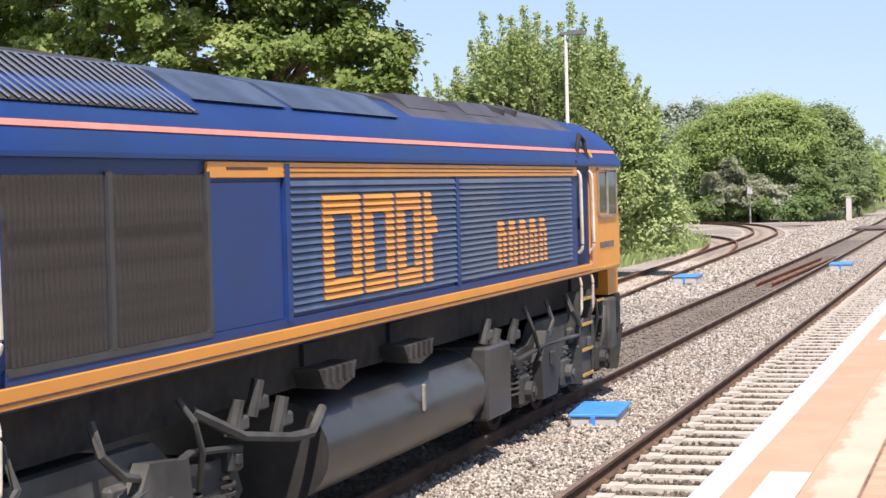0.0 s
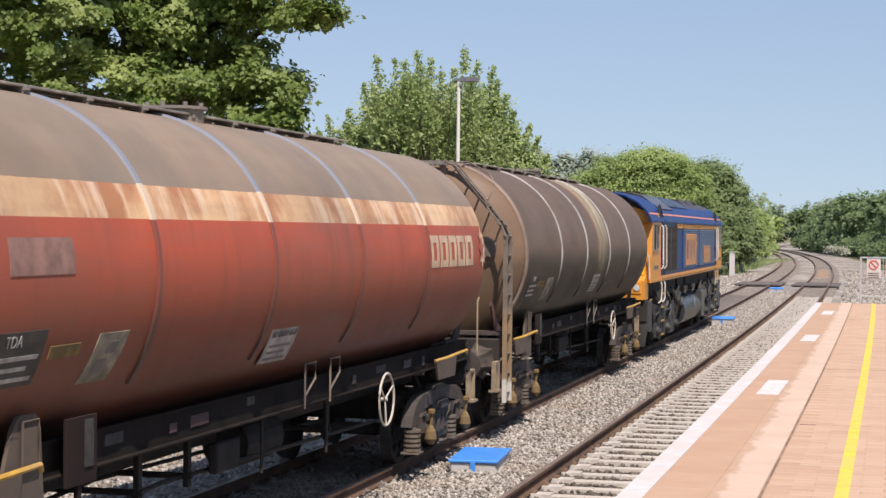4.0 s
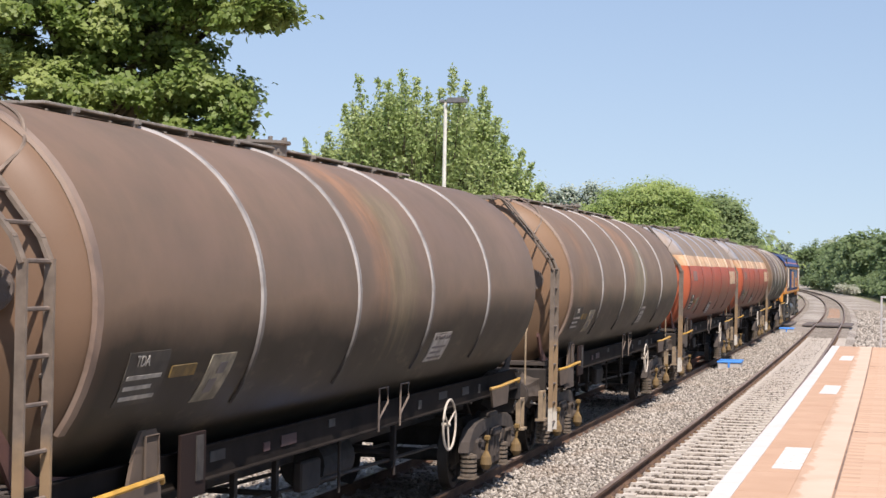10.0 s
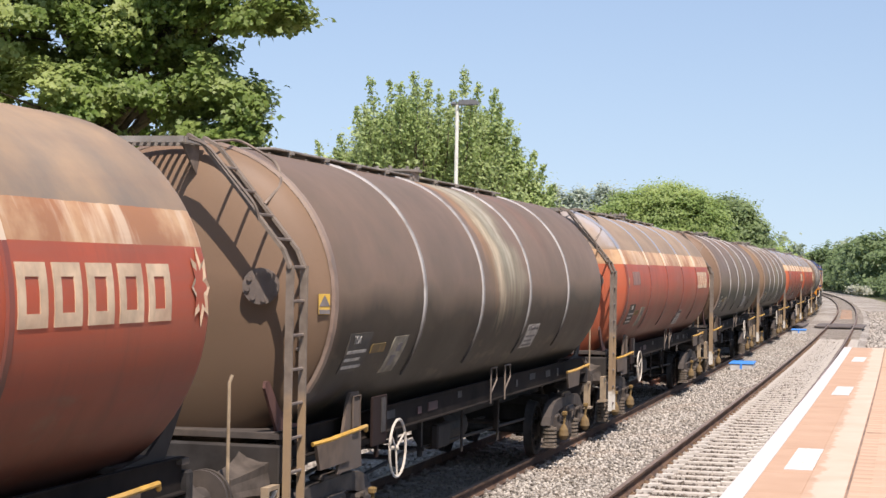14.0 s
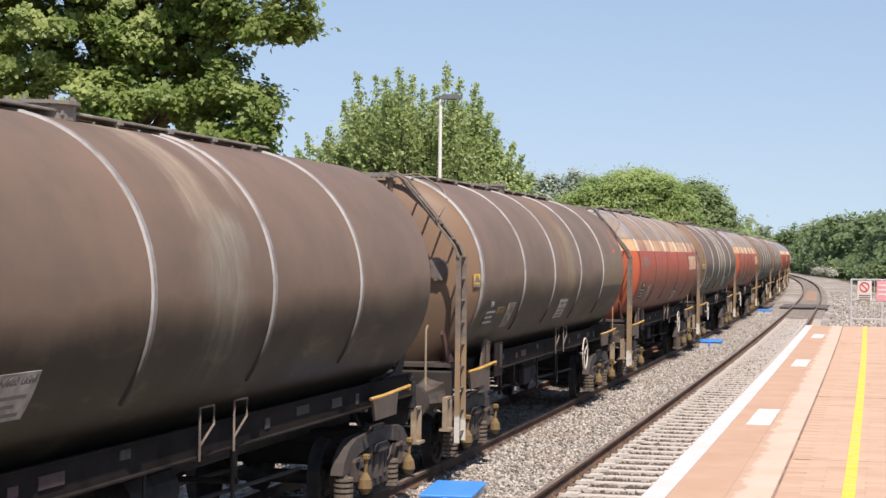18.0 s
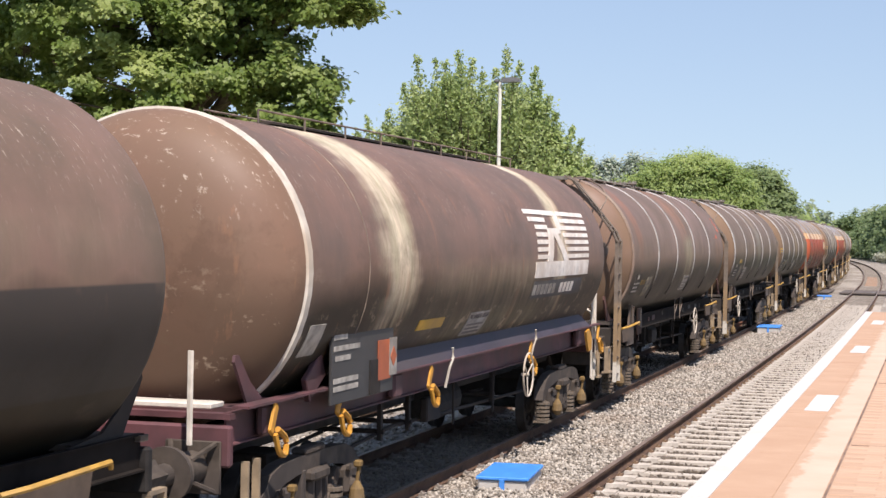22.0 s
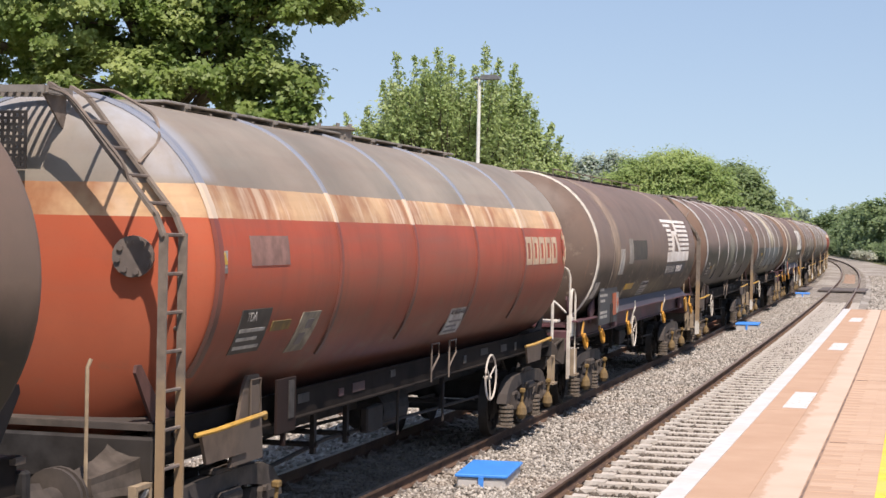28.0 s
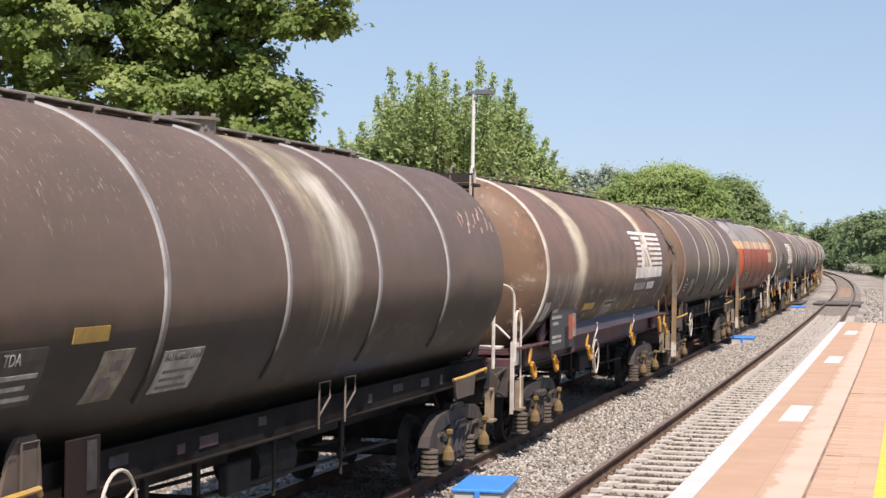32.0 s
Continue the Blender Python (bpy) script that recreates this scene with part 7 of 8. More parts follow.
            for z in (2.20, 2.98):
                block("emblem_block", y0 + 0.24, y1 - 0.22, z, z + 0.14)
        block("emblem_block", 10.48, 10.70, 2.20, 3.12)
        block("emblem_block", 10.70, 10.88, 2.72, 2.82)
        for i in range(5):
            block("number_block", 13.2 + 0.48 * i, 13.34 + 0.48 * i, 2.20, 2.70)
            block("number_block", 13.34 + 0.48 * i, 13.46 + 0.48 * i, 2.58, 2.70)
            block("number_block", 13.42 + 0.48 * i, 13.55 + 0.48 * i, 2.20, 2.58)
        part("upper_band", box(B(), (x + sg * 0.015, 11.3, 3.335), (0.035, 11.9, 0.13), 0.006), M_LORANGE, lo, "orange upper band")
        for z in (3.315, 3.355):
            part("upper_band_groove", box(B(), (x + sg * 0.032, 11.9, z), (0.006, 10.2, 0.012)), M_RUSTARM, lo)
        part("band_slot", box(B(), (x + sg * 0.032, 6.08, 3.345), (0.006, 0.80, 0.022)), M_RUSTARM, lo)
        part("band_edge", box(B(), (x + sg * 0.050, L / 2, 1.905), (0.012, L - 3.3, 0.014)), M_RUSTARM, lo)
        part("lower_band", box(B(), (x + sg * 0.025, L / 2, 1.93), (0.05, L - 3.2, 0.135), 0.006), M_LORANGE, lo, "orange lower band")
        part("lower_blue", box(B(), (x + sg * 0.012, L / 2, 2.04), (0.03, L - 4.9, 0.08)), M_LBLUE, lo)
        part("underframe", box(B(), (sg * 0.86, L / 2, 1.62), (0.30, L - 3.4, 0.46)), M_BLACK, lo)
        for y in (7.6, 9.9):
            bm = prism(B(), [(y, 1.56), (y + 0.95, 1.56), (y + 0.86, 1.40), (y + 0.50, 1.33), (y + 0.14, 1.38)], sg * 1.00, sg * 1.28)
            for i in range(5):
                box(bm, (sg * 1.29, y + 0.14 + 0.165 * i, 1.48), (0.04, 0.05, 0.15), 0.008)
            part("cable_box", bm, M_LTANK, lo)
            part("cable_box_bracket", box(B(), (sg * 1.0, y + 0.47, 1.66), (0.10, 0.5, 0.22)), M_BLACK, lo)
        for y, z in ((5.9, 1.3), (6.3, 1.42), (6.8, 1.22), (12.9, 1.4), (13.3, 1.25), (14.1, 1.3)):
            part("valve", box(rod(B(), (sg * 1.2, y, z - 0.1), (sg * 1.25, y + 0.05, z + 0.2), 0.06, 8), (sg * 1.22, y + 0.10, z), (0.12, 0.22, 0.12), 0.02), M_LBOGIE, lo)
        bm = B()
        pipe(bm, [(sg * 1.2, 5.2, 1.5), (sg * 1.26, 6.0, 1.2), (sg * 1.26, 7.0, 1.05), (sg * 1.24, 7.5, 1.02), (sg * 1.22, 7.8, 1.2)], 0.045)
        part("pipework", bm, M_LBOGIE, lo)
    side = [(0.86 + 0.46 * math.cos(a), 0.80 + 0.46 * math.sin(a)) for a in (radians(-90 + 18 * i) for i in range(11))]
    tank = side + [(-x, z) for x, z in reversed(side)]
    part("fuel_tank", prism(B(), tank, 7.7, 12.6, "y"), M_LTANK, lo, "grimy rounded fuel tank", True)
    part("filler", box(B(), (1.325, 10.35, 0.98), (0.03, 0.09, 0.30), 0.02), M_LABEL, lo)
    part("battery_box", box(B(), (0, 13.15, 0.85), (2.66, 1.0, 0.86), 0.03), M_LTANK, lo)
    mirrored_cab(lo, -0.35, 1)
    mirrored_cab(lo, L + 0.35, -1)
    loco_bogie(lo, 3.48)
    loco_bogie(lo, 16.75)
    return lo


# ---- the train as it is made up ----
G1, G2 = (0.208, 0.137, 0.091), (0.158, 0.113, 0.079)
DOME = (0.225, 0.142, 0.086)
TOP1, TOP2 = (0.305, 0.225, 0.155), (0.23, 0.185, 0.142)


def streaks(y, a=0.8):
    return ((y + 0.65, 0.85, (0.27, 0.23, 0.14), 2.0, 4.4, a), (y + 0.05, 0.22, (0.45, 0.21, 0.10), 2.6, 4.4, a), (y + 0.25, 0.22, (0.50, 0.38, 0.24), 2.5, 4.4, a), (y + 1.0, 0.50, (0.60, 0.52, 0.36), 2.6, 4.4, a))


def spill(y, w, a=1.0):
    return ((y + 0.2, w * 0.9, (0.42, 0.25, 0.14), 2.0, 4.6, a * 0.8), (y, w * 1.2, (0.76, 0.65, 0.48), 2.0, 4.6, a))


RED = "faded red tank wagon with cream stripe and grey-brown top"
GREY = "grimy brown tank wagon with metal straps"
SMOOTH = "rust-brown tank wagon with maroon frame and pale spill streaks"
MAKEUP = [
    ("a", GREY + ", rust streaks down the middle", dict(base=(0.168, 0.108, 0.069), base2=(0.128, 0.089, 0.060), stains=streaks(7.6, 0.9), dome=DOME, mire_shade=0.12)),
    ("r", RED, dict(base=TOP1, base2=TOP2, red=True, dome=(0.50, 0.13, 0.06))),
    ("r", RED, dict(base=TOP1, base2=TOP2, red=True, dome=(0.50, 0.13, 0.06))),
    ("a", GREY + ", tan end and olive stains", dict(base=(0.218, 0.143, 0.088), base2=(0.168, 0.118, 0.079), stains=((1.6, 0.8, (0.33, 0.18, 0.095), 2.2, 3.8, 0.55), (7.3, 0.9, (0.36, 0.20, 0.105), 2.7, 4.4, 0.75), (8.7, 1.0, (0.30, 0.26, 0.165), 2.0, 3.5, 0.8)), dome=(0.26, 0.155, 0.088))),
    ("a", GREY + ", an orange rust band", dict(base=G1, base2=G2, stains=((7.2, 0.55, (0.36, 0.19, 0.10), 2.5, 4.2, 0.75), (7.9, 0.75, (0.27, 0.215, 0.125), 2.1, 3.8, 0.75)), dome=(0.19, 0.115, 0.07))),
    ("r", RED, dict(base=(0.39, 0.268, 0.165), base2=(0.29, 0.21, 0.138), red=True, dome=(0.50, 0.13, 0.06))),
    ("a", GREY + ", broad cream and orange spill", dict(base=G1, base2=G2, stains=((7.75, 1.05, (0.35, 0.31, 0.21), 2.3, 4.5, 0.85), (6.85, 0.30, (0.44, 0.24, 0.12), 2.6, 4.5, 0.85), (7.25, 0.28, (0.58, 0.47, 0.32), 2.3, 4.3, 0.85), (7.85, 0.40, (0.48, 0.43, 0.33), 2.7, 4.4, 0.8), (10.5, 0.55, (0.27, 0.125, 0.08), 3.1, 4.3, 0.45)), dome=DOME, mire_shade=0.12)),
    ("r", RED, dict(base=(0.40, 0.272, 0.165), base2=TOP2, red=True, dome=(0.50, 0.13, 0.06))),
    ("a", GREY + ", red patches near front", dict(base=G1, base2=G2, stains=((7.6, 0.95, (0.31, 0.195, 0.105), 2.3, 4.2, 0.8), (8.0, 0.5, (0.36, 0.29, 0.185), 2.2, 3.6, 0.6), (13.4, 0.22, (0.50, 0.09, 0.05), 2.7, 3.3, 0.35)), band=((2.45, 3.13, 11.95, 15.6, (0.205, 0.145, 0.085), 0.75),), dome=DOME)),
    ("a", GREY + ", pale splash below filler", dict(base=G1, base2=G2, stains=((7.7, 0.50, (0.46, 0.36, 0.26), 2.8, 4.4, 0.75), (7.95, 0.65, (0.31, 0.28, 0.22), 2.0, 3.4, 0.75), (8.75, 0.16, (0.60, 0.55, 0.50), 3.5, 4.4, 0.85)), dome=DOME)),
    ("a", GREY + ", orange-tinted rust bloom", dict(base=(0.238, 0.154, 0.118), base2=G2, stains=((1.2, 0.45, (0.38, 0.17, 0.095), 2.6, 4.0, 0.8), (7.5, 0.95, (0.36, 0.18, 0.105), 2.8, 4.4, 0.8), (8.2, 0.9, (0.34, 0.29, 0.19), 2.0, 3.1, 0.8), (13.9, 0.9, (0.27, 0.14, 0.085), 2.2, 3.1, 0.6)), dome=DOME)),
    ("b", SMOOTH, dict(base=(0.224, 0.129, 0.091), base2=(0.159, 0.109, 0.086), stains=spill(3.1, 0.65) + spill(11.6, 0.40) + ((8.0, 3.5, (0.20, 0.17, 0.09), 1.2, 2.1, 0.6), (8.0, 5.0, (0.34, 0.27, 0.18), 1.85, 2.72, 0.5)), dome=(0.205, 0.128, 0.082), scratch=0.5, pale=0.15, flake=0.6)),
    ("a", GREY + ", blue-grey band along flank", dict(base=(0.238, 0.147, 0.108), base2=G2, stains=((4.0, 4.0, (0.36, 0.28, 0.20), 2.65, 3.15, 0.55), (11.0, 4.0, (0.36, 0.28, 0.20), 2.65, 3.15, 0.55), (7.0, 2.8, (0.27, 0.23, 0.145), 1.2, 2.15, 0.8), (7.65, 1.2, (0.72, 0.63, 0.46), 2.55, 4.7, 1.0), (8.6, 0.35, (0.42, 0.24, 0.13), 2.9, 4.7, 0.8)), band=((2.0, 2.72, 4.42, 11.4, (0.135, 0.147, 0.155), 1.0), (1.95, 2.73, 0.2, 4.42, (0.036, 0.033, 0.030), 0.88), (1.95, 2.73, 11.4, 15.5, (0.040, 0.038, 0.036), 0.88)), dome=(0.15, 0.09, 0.065), scratch=0.5, pale=0.15)),
    ("a", GREY + ", pale low patch", dict(base=(0.245, 0.154, 0.114), base2=(0.187, 0.133, 0.108), stains=((7.6, 0.8, (0.36, 0.34, 0.27), 1.9, 3.2, 0.85),), dome=(0.17, 0.105, 0.07), mire_shade=0.24)),
    ("b", SMOOTH, dict(base=(0.216, 0.140, 0.102), base2=(0.180, 0.132, 0.105), stains=((2.5, 0.5, (0.45, 0.32, 0.22), 2.0, 4.6, 0.8), (11.7, 0.3, (0.55, 0.42, 0.30), 3.0, 4.6, 0.9), (8.0, 3.5, (0.21, 0.17, 0.09), 1.2, 2.1, 0.6)), dome=(0.145, 0.105, 0.080), pale=0.12, flake=0.45)),
    ("r", RED, dict(base=(0.35, 0.29, 0.225), base2=(0.265, 0.235, 0.19), red=True, dome=(0.50, 0.13, 0.06))),
    ("a", GREY + ", olive streaks down the middle", dict(base=(0.200, 0.135, 0.096), base2=(0.162, 0.115, 0.084), stains=((7.7, 0.95, (0.30, 0.245, 0.15), 2.0, 4.4, 0.9), (6.8, 0.30, (0.40, 0.20, 0.095), 2.9, 4.4, 0.85), (7.3, 0.35, (0.52, 0.43, 0.29), 2.5, 4.3, 0.9), (8.3, 0.30, (0.44, 0.36, 0.25), 2.6, 4.3, 0.8)), dome=(0.18, 0.11, 0.068))),
    ("b", SMOOTH, dict(base=(0.238, 0.133, 0.089), base2=(0.166, 0.115, 0.089), stains=spill(3.3, 0.5) + spill(11.4, 0.45) + ((12.3, 0.40, (0.40, 0.19, 0.10), 2.2, 4.5, 0.75),) + ((8.0, 3.5, (0.20, 0.17, 0.09), 1.2, 2.1, 0.6), (2.4, 2.4, (0.42, 0.38, 0.32), 1.9, 2.62, 0.7), (9.0, 5.0, (0.32, 0.25, 0.16), 1.95, 2.8, 0.45)), dome=(0.21, 0.13, 0.078), scratch=0.5, pale=0.15, flake=0.8)),
    ("a", GREY + ", pale scratches near the front", dict(base=(0.165, 0.112, 0.084), base2=(0.132, 0.096, 0.075), stains=((7.6, 0.75, (0.36, 0.30, 0.21), 2.2, 4.5, 0.85), (7.9, 0.45, (0.60, 0.54, 0.45), 2.4, 3.8, 1.0), (7.2, 0.25, (0.48, 0.39, 0.27), 3.0, 4.5, 0.8)), band=((1.75, 2.47, 0.2, 6.2, (0.024, 0.022, 0.020), 0.80),), dome=DOME, scratch=0.6)),
]

loco = build_loco()
TPL_A, TPL_B = build_strapped(), build_smooth()
wagons = []
first = {}
for n, (kind, label, look_of) in enumerate(MAKEUP):
    src = TPL_B if kind == "b" else TPL_A
    if src not in first:
        first[src] = True
        w = src
    else:
        w = copy_thing(src, Matrix.Identity(4))
    tagged(w, label)
    wagons.append((w, kind, look_of, n))
for w, kind, look_of, n in wagons:
    for ch in w.children:
        base = ch.name.split(".")[0]
        if base == "wheelset" and w not in (TPL_A, TPL_B):
            SPINNING.append((ch, 0.47, w))
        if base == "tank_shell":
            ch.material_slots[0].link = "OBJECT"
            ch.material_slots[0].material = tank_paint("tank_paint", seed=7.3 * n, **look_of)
        if base in ("strap", "end_ring") and kind == "r":
            ch.material_slots[0].link = "OBJECT"
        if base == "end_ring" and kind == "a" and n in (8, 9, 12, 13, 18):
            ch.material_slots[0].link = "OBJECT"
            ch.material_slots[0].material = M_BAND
        if base == "placard" and kind != "b":
            ch.location.y = {2: -0.6, 1: -0.6, 0: 0.45, 6: 2.3, 9: -3.4, 12: -3.95, 4: 2.45, 15: 1.2, 16: 3.75, 8: 0.2, 10: 0.9, 18: -3.45, 13: 2.1}.get(n, 1.95)
            if kind == "r":
                ch.location.x, ch.location.z = -0.052, -0.12
        if base == "handwheel" and n in (5, 6, 9, 12, 13, 16, 18):
            ch.location.y = -7.55
        if base == "handwheel" and n in (14, 17):
            ch.location.y = -4.3


def red_strap_material():
    """Straps of the red wagons: bare blue-grey above, cream and red below like the tank."""
    k = Nodes("painted_strap", 0.5, 0.1)
    x, y, z = k.xyz(k.obj())
    n1 = k.noise(k.obj(), 4.0)
    c = k.mix(k.math("GREATER_THAN", z, 3.2), k.mix(n1, (0.30, 0.058, 0.032), (0.17, 0.065, 0.046)), (0.66, 0.52, 0.38))
    c = k.mix(k.math("GREATER_THAN", z, 3.49), c, k.mix(n1, (0.19, 0.235, 0.32), (0.30, 0.29, 0.29)))
    dirt = k.step(k.math("ADD", z, k.math("MULTIPLY", n1, 0.4)), 2.95, 2.45)
    return k.done(k.mix(k.math("MULTIPLY", dirt, 0.85), c, (0.055, 0.036, 0.028)))


M_REDSTRAP = red_strap_material()
M_CREAM = plain("cream_paint", (0.56, 0.42, 0.28), 0.6, 0, 0.25, 5.0, (0.40, 0.22, 0.13))
NAME = []
for i in range(5):
    y0, bm = 12.02 + 0.47 * i, B()
    for a, b, z0, z1 in ((0.0, 0.10, 2.66, 3.07), (0.28, 0.38, 2.66, 3.07), (0.10, 0.28, 2.98, 3.07), (0.10, 0.28, 2.66, 2.75)):
        wrap(bm, y0 + a, y0 + b, z0, z1, 0.007)
    NAME.append(cache("name_block", bm, M_CREAM))


def star_mesh():
    """An eight-pointed cream sun on the tank's shoulder."""
    bm = B()
    cy, cz = 14.83, 2.9
    ring = []
    for i in range(16):
        a = 2 * math.pi * i / 16
        r = 0.31 if i % 2 == 0 else 0.19
        y, z = cy + 0.6 * r * math.cos(a), cz + r * math.sin(a)
        t = max(0.0, y - Y1) / 0.5
        rr = TR * max(0.05, 1 - t * t) ** 0.41
        ring.append((math.sqrt(max(0.01, (rr + 0.012) ** 2 - (z - CZ) ** 2)), y, z))
    t = (cy - Y1) / 0.5
    rr = TR * (1 - t * t) ** 0.41
    c = bm.verts.new((math.sqrt((rr + 0.014) ** 2 - (cz - CZ) ** 2), cy, cz))
    vs = [bm.verts.new(p) for p in ring]
    for i in range(16):
        bm.faces.new((c, vs[i], vs[(i + 1) % 16]))
    bmesh.ops.recalc_face_normals(bm, faces=bm.faces)
    return bm


STAR = cache("sun_emblem", star_mesh(), M_CREAM)
WARN = cache("warning_label", box(B(), (0, 0, 0), (0.012, 0.13, 0.19), 0.003), M_WARN)
WARNPALE = cache("warning_label", box(B(), (0, 0, 0), (0.012, 0.13, 0.19), 0.003), M_LABEL)
TRI = cache("warning_triangle", prism(B(), [(-0.062, -0.02), (0.062, -0.02), (0.0, 0.085)], 0.0065, 0.011), M_LABELLINE)
TRI_Y = cache("warning_triangle", prism(B(), [(-0.062, -0.02), (0.062, -0.02), (0.0, 0.085)], 0.0065, 0.011), M_WARN)
LINE = cache("label_line", box(B(), (0.008, 0, -0.07), (0.005, 0.12, 0.04)), M_LABELLINE)
_b = B()
for i in range(11):
    box(_b, (-0.46 + 0.052 * i, -0.36, 3.80), (0.026, 0.012, 0.46))
for i in range(10):
    box(_b, (-0.20, -0.36, 3.58 + 0.05 * i), (0.54, 0.012, 0.024))
GUARD = cache("mesh_guard", _b, M_BLACK)
FADED = cache("faded_panel", wrap(B(), 1.0, 1.95, 2.80, 3.06, 0.007), plain("reddened_grey_panel", (0.27, 0.15, 0.12), 0.8, 0, 0.3, 6.0, (0.20, 0.12, 0.10)))
HAZ = cache("hazard_label", wrap(B(), 1.72, 2.20, 2.20, 2.29, 0.010), plain("grimed_yellow_label", (0.26, 0.165, 0.045), 0.85, 0, 0.4, 9.0, (0.10, 0.075, 0.04)))
HAZ_HIGH = cache("hazard_label", wrap(B(), 1.95, 2.50, 2.42, 2.53, 0.010), plain("worn_yellow_label", (0.50, 0.31, 0.05), 0.8, 0, 0.3, 9.0, (0.26, 0.17, 0.05)))
for w, kind, look_of, n in wagons:
    if kind == "r":
        for me in NAME:
            part("name_block", me, None, w)
        part("sun_emblem", STAR, None, w)
        part("mesh_guard", GUARD, None, w)
        part("faded_panel", FADED, None, w)
        for ch in w.children:
            if ch.name.split(".")[0] in ("strap", "end_ring"):
                ch.material_slots[0].material = M_REDSTRAP
    if kind != "b":
        part("hazard_label", HAZ_HIGH if n in (9, 12, 18) else HAZ, None, w)
        if n not in (1, 2, 5, 6, 7, 8, 15):
            continue
        lab = part("warning_label", WARNPALE if kind == "r" else WARN, None, w, "small electric warning label")
        lab.location = (1.502, 0.36, 2.84) if kind == "r" else (1.445, 0.135, 2.72)
        lab.rotation_euler = (0, 0, radians(-4 if kind == "r" else -34))
        part("warning_triangle", TRI_Y if kind == "r" else TRI, None, lab)
        part("label_line", LINE, None, lab)
# paint scraped to white, or to the old orange, near the front of some wagons
_rng = random.Random(12)
M_SCRAPE = plain("scraped_primer", (0.58, 0.40, 0.33), 0.7, 0, 0.35, 14.0, (0.32, 0.18, 0.13))
M_OLDRED = plain("old_orange_red_paint", (0.62, 0.13, 0.06), 0.6, 0, 0.3, 9.0, (0.34, 0.12, 0.07))
for w, kind, look_of, n in wagons:
    if n in (8, 10):
        for y, l, z, h, sl in ((14.30, 0.10, 3.47, 0.20, 0.10), (14.42, 0.09, 3.34, 0.18, 0.08), (14.58, 0.07, 3.30, 0.09, 0.02), (13.62, 0.10, 3.15, 0.06, 0.05), (13.78, 0.16, 3.14, 0.09, -0.03), (13.30, 0.05, 3.12, 0.03, 0.0)):
            part("paint_scrape", wrap(B(), y, y + l, z, z + h, 0.004, n=3, slant=sl), M_OLDRED, w, "patch of older orange-red paint")
    if n in (13, 18):
        for i in range(16):
            y = 13.1 + 0.11 * i + _rng.uniform(-0.05, 0.05)
            z = 3.34 + (0.10 * (i % 3) if n == 18 else 0.0) + _rng.uniform(-0.03, 0.05)
            part("paint_scrape", wrap(B(), y, y + _rng.uniform(0.012, 0.05), z, z + _rng.uniform(0.02, 0.14), 0.004, n=2, slant=_rng.uniform(-0.02, 0.12)), M_SCRAPE, w)
# white handrails at the ends of the smooth wagons
for (w, kind, look_of, n) in wagons:
    if kind == "b":
        y, d = (15.85, 1) if n == 11 else (-0.75, -1)
        part("end_rail", pipe(B(), bent([(1.20, y, 0.66), (1.20, y, 2.40), (1.16, y + d * 0.06, 2.52), (1.0, y + d * 0.1, 2.58), (0.2, y + d * 0.12, 2.60)], 0.12), 0.021), M_IVORY, w, "ivory handrail")
        part("end_rail", pipe(B(), bent([(1.22, y + 0.42 * -d, 0.66), (1.22, y + 0.42 * -d, 2.05), (1.2, y + 0.36 * -d, 2.14), (1.2, y + 0.2 * -d, 2.16), (1.2, y + 0.12 * -d, 2.05), (1.2, y + 0.1 * -d, 1.4)], 0.12), 0.021), M_IVORY, w, "ivory handrail")
        part("end_rail", pipe(B(), bent([(1.14, y + d * 0.02, 1.75), (0.9, y + d * 0.05, 1.98), (0.0, y + d * 0.05, 2.0)], 0.12), 0.021), M_IVORY, w)
        part("end_ladder", box(box(B(), (1.18, y, 1.15), (0.05, 0.05, 1.1)), (1.18, y + 0.2 * -d, 1.5), (0.04, 0.40, 0.34)), M_IVORY, w)


        if n != 11:
            tilt = Euler((radians(-14), 0, radians(18)))
            sq = part("warning_plate", box(B(), (0, 0, 0), (0.32, 0.02, 0.32), 0.006), M_PLATEGREY if n == 17 else M_LABEL, w, "grey plate with a yellow warning triangle" if n == 17 else "plain pale plate")
            sq.location = (0.50, -0.30, 3.50)
            sq.rotation_euler = tilt
            if n == 14:
                part("faded_panel", wrap(B(), 4.55, 6.4, 2.62, 3.02, 0.007), M_PANELDARK, w)
                part("pale_patch", wrap(B(), 4.0, 4.5, 2.55, 3.05, 0.007), M_LABEL, w)
                part("pale_patch", wrap(B(), 2.9, 3.4, 2.35, 2.85, 0.007), M_LABEL, w)
            if n == 17:
                part("end_platform", box(box(box(B(), (0.0, -0.62, 4.08), (1.1, 0.55, 0.05), 0.01), (0.0, -0.88, 4.18), (1.1, 0.03, 0.14)), (0.0, -0.40, 3.95), (0.9, 0.05, 0.22)), M_FRAME, w)
                for x in (0.20, 0.52):
                    part("ladder_stile", pipe(B(), [(x, -0.88, 1.62), (x, -0.88, 4.20), (x, -0.84, 4.32), (x, -0.74, 4.36), (x, -0.64, 4.30), (x, -0.62, 4.12)], 0.024), M_IVORY if x > 0.4 else M_LADDER, w)
                for i in range(8):
                    part("rung", rod(B(), (0.20, -0.88, 1.9 + 0.3 * i), (0.52, -0.88, 1.9 + 0.3 * i), 0.014, 6), M_LADDER, w)
                lab = part("warning_label", WARN, None, w, "small electric warning label")
                lab.location = (1.205, -0.36, 2.10)
                part("warning_triangle", TRI, None, lab)
                part("warning_triangle", prism(B(), [(-0.125, -0.10), (0.125, -0.10), (0.0, 0.115)], -0.020, -0.004, "y"), M_WARN, sq)


paving()

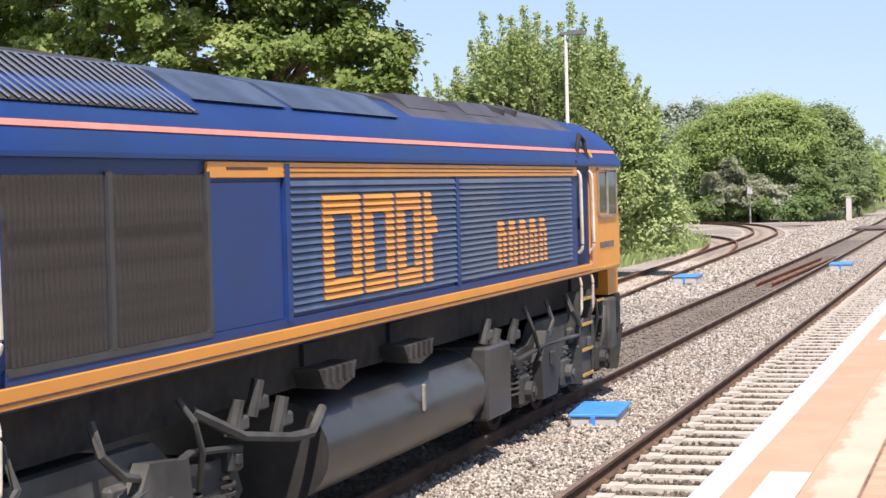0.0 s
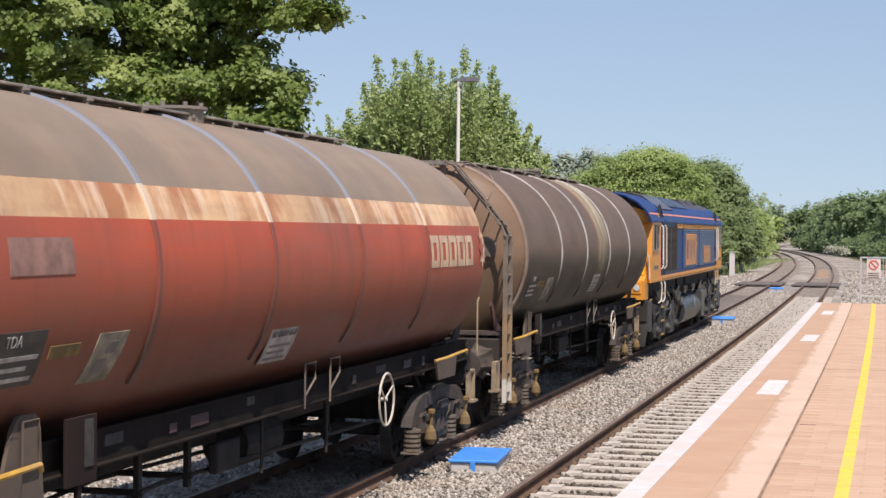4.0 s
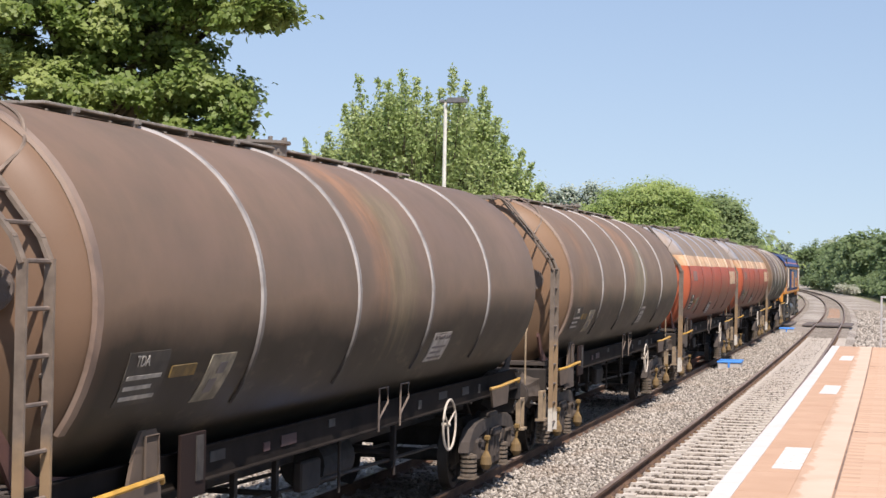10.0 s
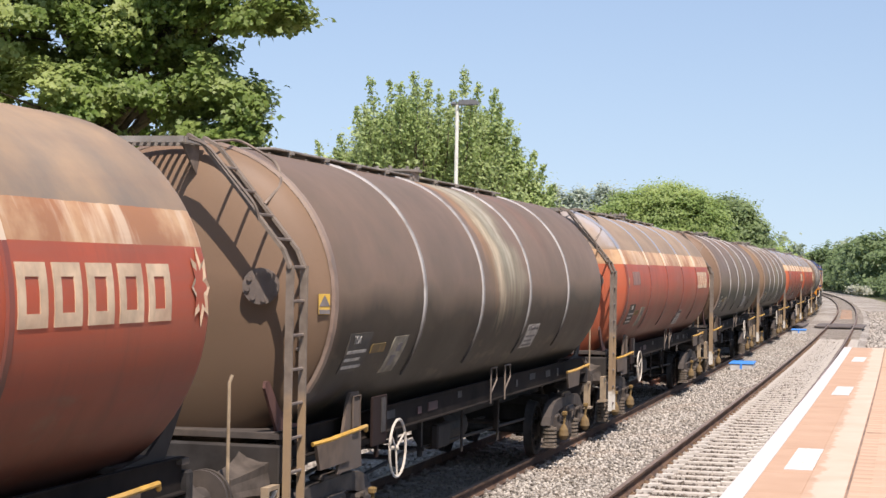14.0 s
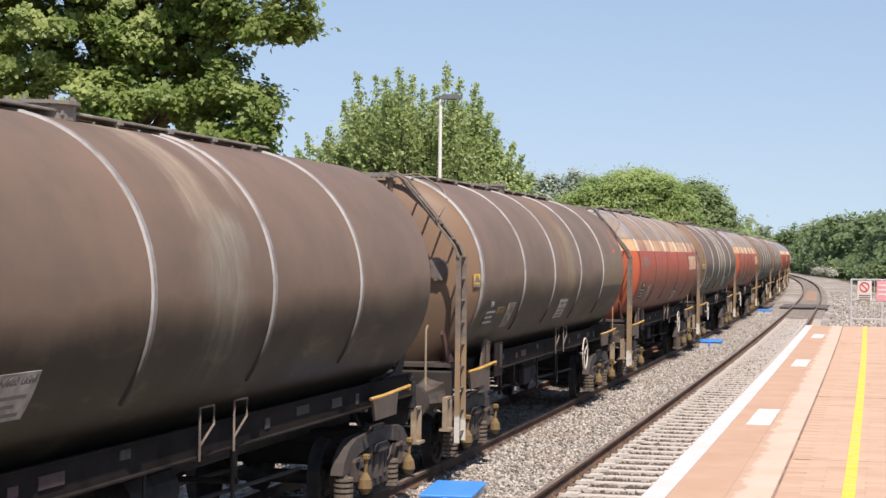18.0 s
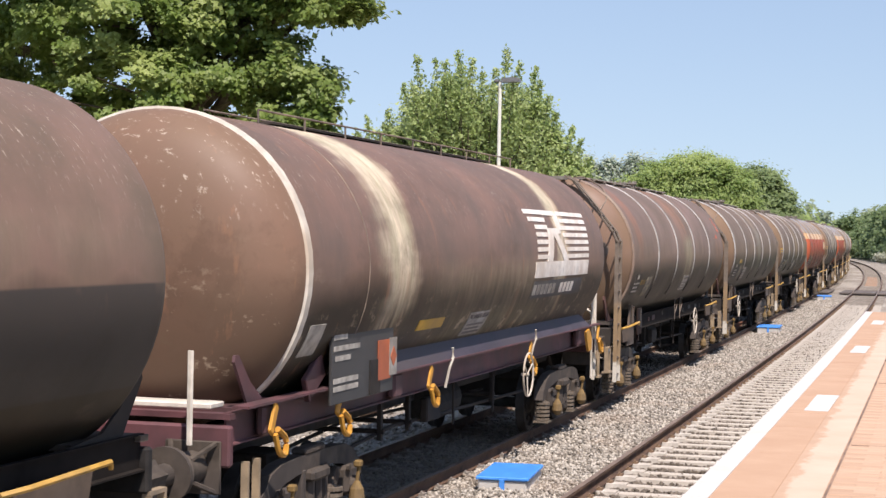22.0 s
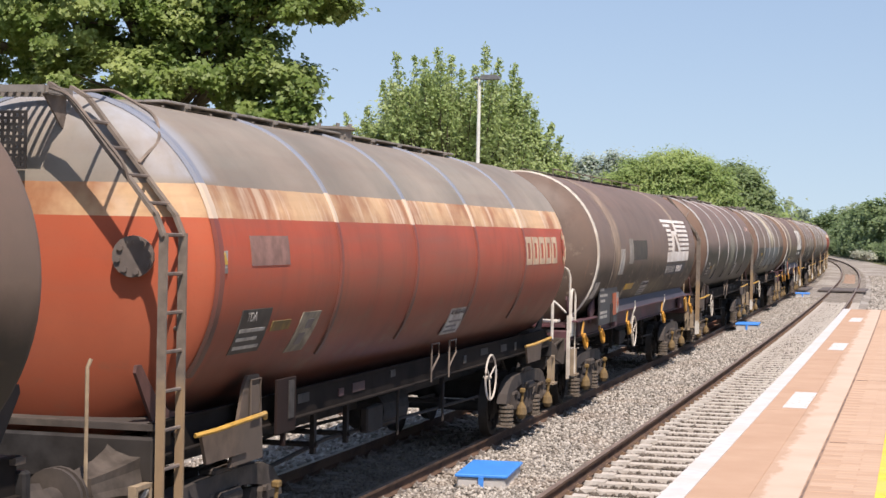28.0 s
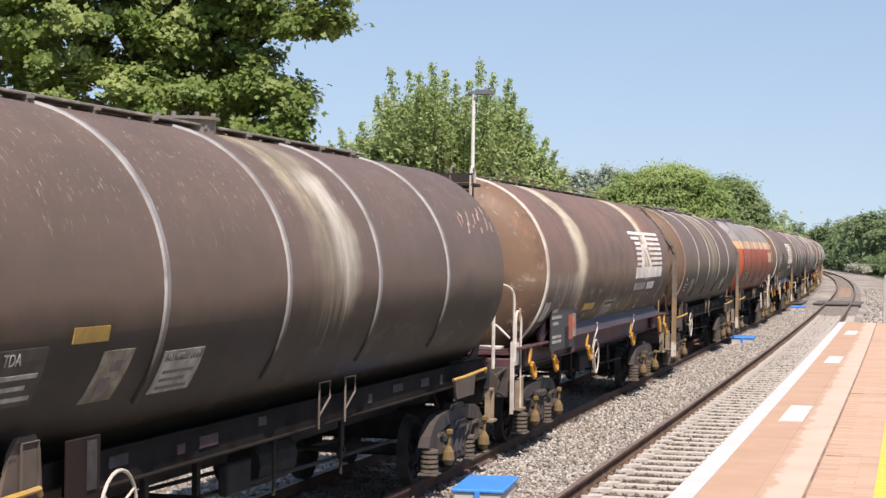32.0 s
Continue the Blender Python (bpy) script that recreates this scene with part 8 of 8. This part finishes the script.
# ---- movement ----
def along(t):
    """How far the ladder of the first wagon has come at t seconds."""
    u = (t - 16.0) / 16.0
    return 145.38 + 167.61 * u + 13.10 * u * u + 2.43 * u ** 3


def shift(t):
    """Small correction of the train's place with the camera's stand."""
    k = [(0, -0.54), (0.5, -0.36), (1.0, -0.3), (2.5, -0.29), (4.5, 0.04), (5.0, 0.34), (5.5, 0.7), (6.0, 0.98), (6.5, 1.08), (7.0, 1.0), (9.0, 0.88), (12.5, 0.84), (14.0, 0.68), (16.5, 0.76), (17.0, 0.74), (17.5, 0.0), (18.0, -0.08), (20.5, -0.22), (24.0, -0.25), (28.0, -0.09), (32.0, 0.0)]
    for (a, u), (b, v) in zip(k, k[1:]):
        if t <= b:
            return u + (v - u) * (t - a) / (b - a)
    return 0.0


def on_track(s, half):
    """Pose of a vehicle whose local origin is at s and whose middle lies half ahead."""
    m = s + half
    h = heading(m)
    c = Matrix.Translation((TRACK + bend(m), m, 0)) @ Matrix.Rotation(radians(h), 4, "Z")
    return c @ Matrix.Translation((0, -half, 0))


PITCH = 17.75
TIMES = [i * 0.5 for i in range(65)]


def motions():
    placed = [(loco, 17.55, 9.8)] + [(w, -PITCH * n, 7.3) for w, kind, look_of, n in wagons]
    start = {}
    for ob, off, half in placed:
        walk(ob, [(t, on_track(along(t) + shift(t) + off, half)) for t in TIMES])
        start[ob] = off
    for wh, r, ob in SPINNING:
        loc = wh.location.copy()
        off = start[ob]
        # turns while it is near enough to be seen turning
        t, rows, last = 0.0, [], None
        a = 0.0
        rows.append((0.0, Matrix.Translation(loc)))
        t = 1 / 30
        prev = along(0.0)
        while t < 32.0:
            s = along(t) + off
            if -4.0 < s < 80.0:
                step = (along(t) - prev) / r
                if step > 0.70:
                    a += step
                    prev = along(t)
                    rows.append((t, Matrix.Translation(loc) @ Matrix.Rotation(-a, 4, "X")))
            else:
                prev = along(t)
            t += 1 / 30
        rows.append((32.0, Matrix.Translation(loc) @ Matrix.Rotation(-a, 4, "X")))
        walk(wh, rows)


motions()
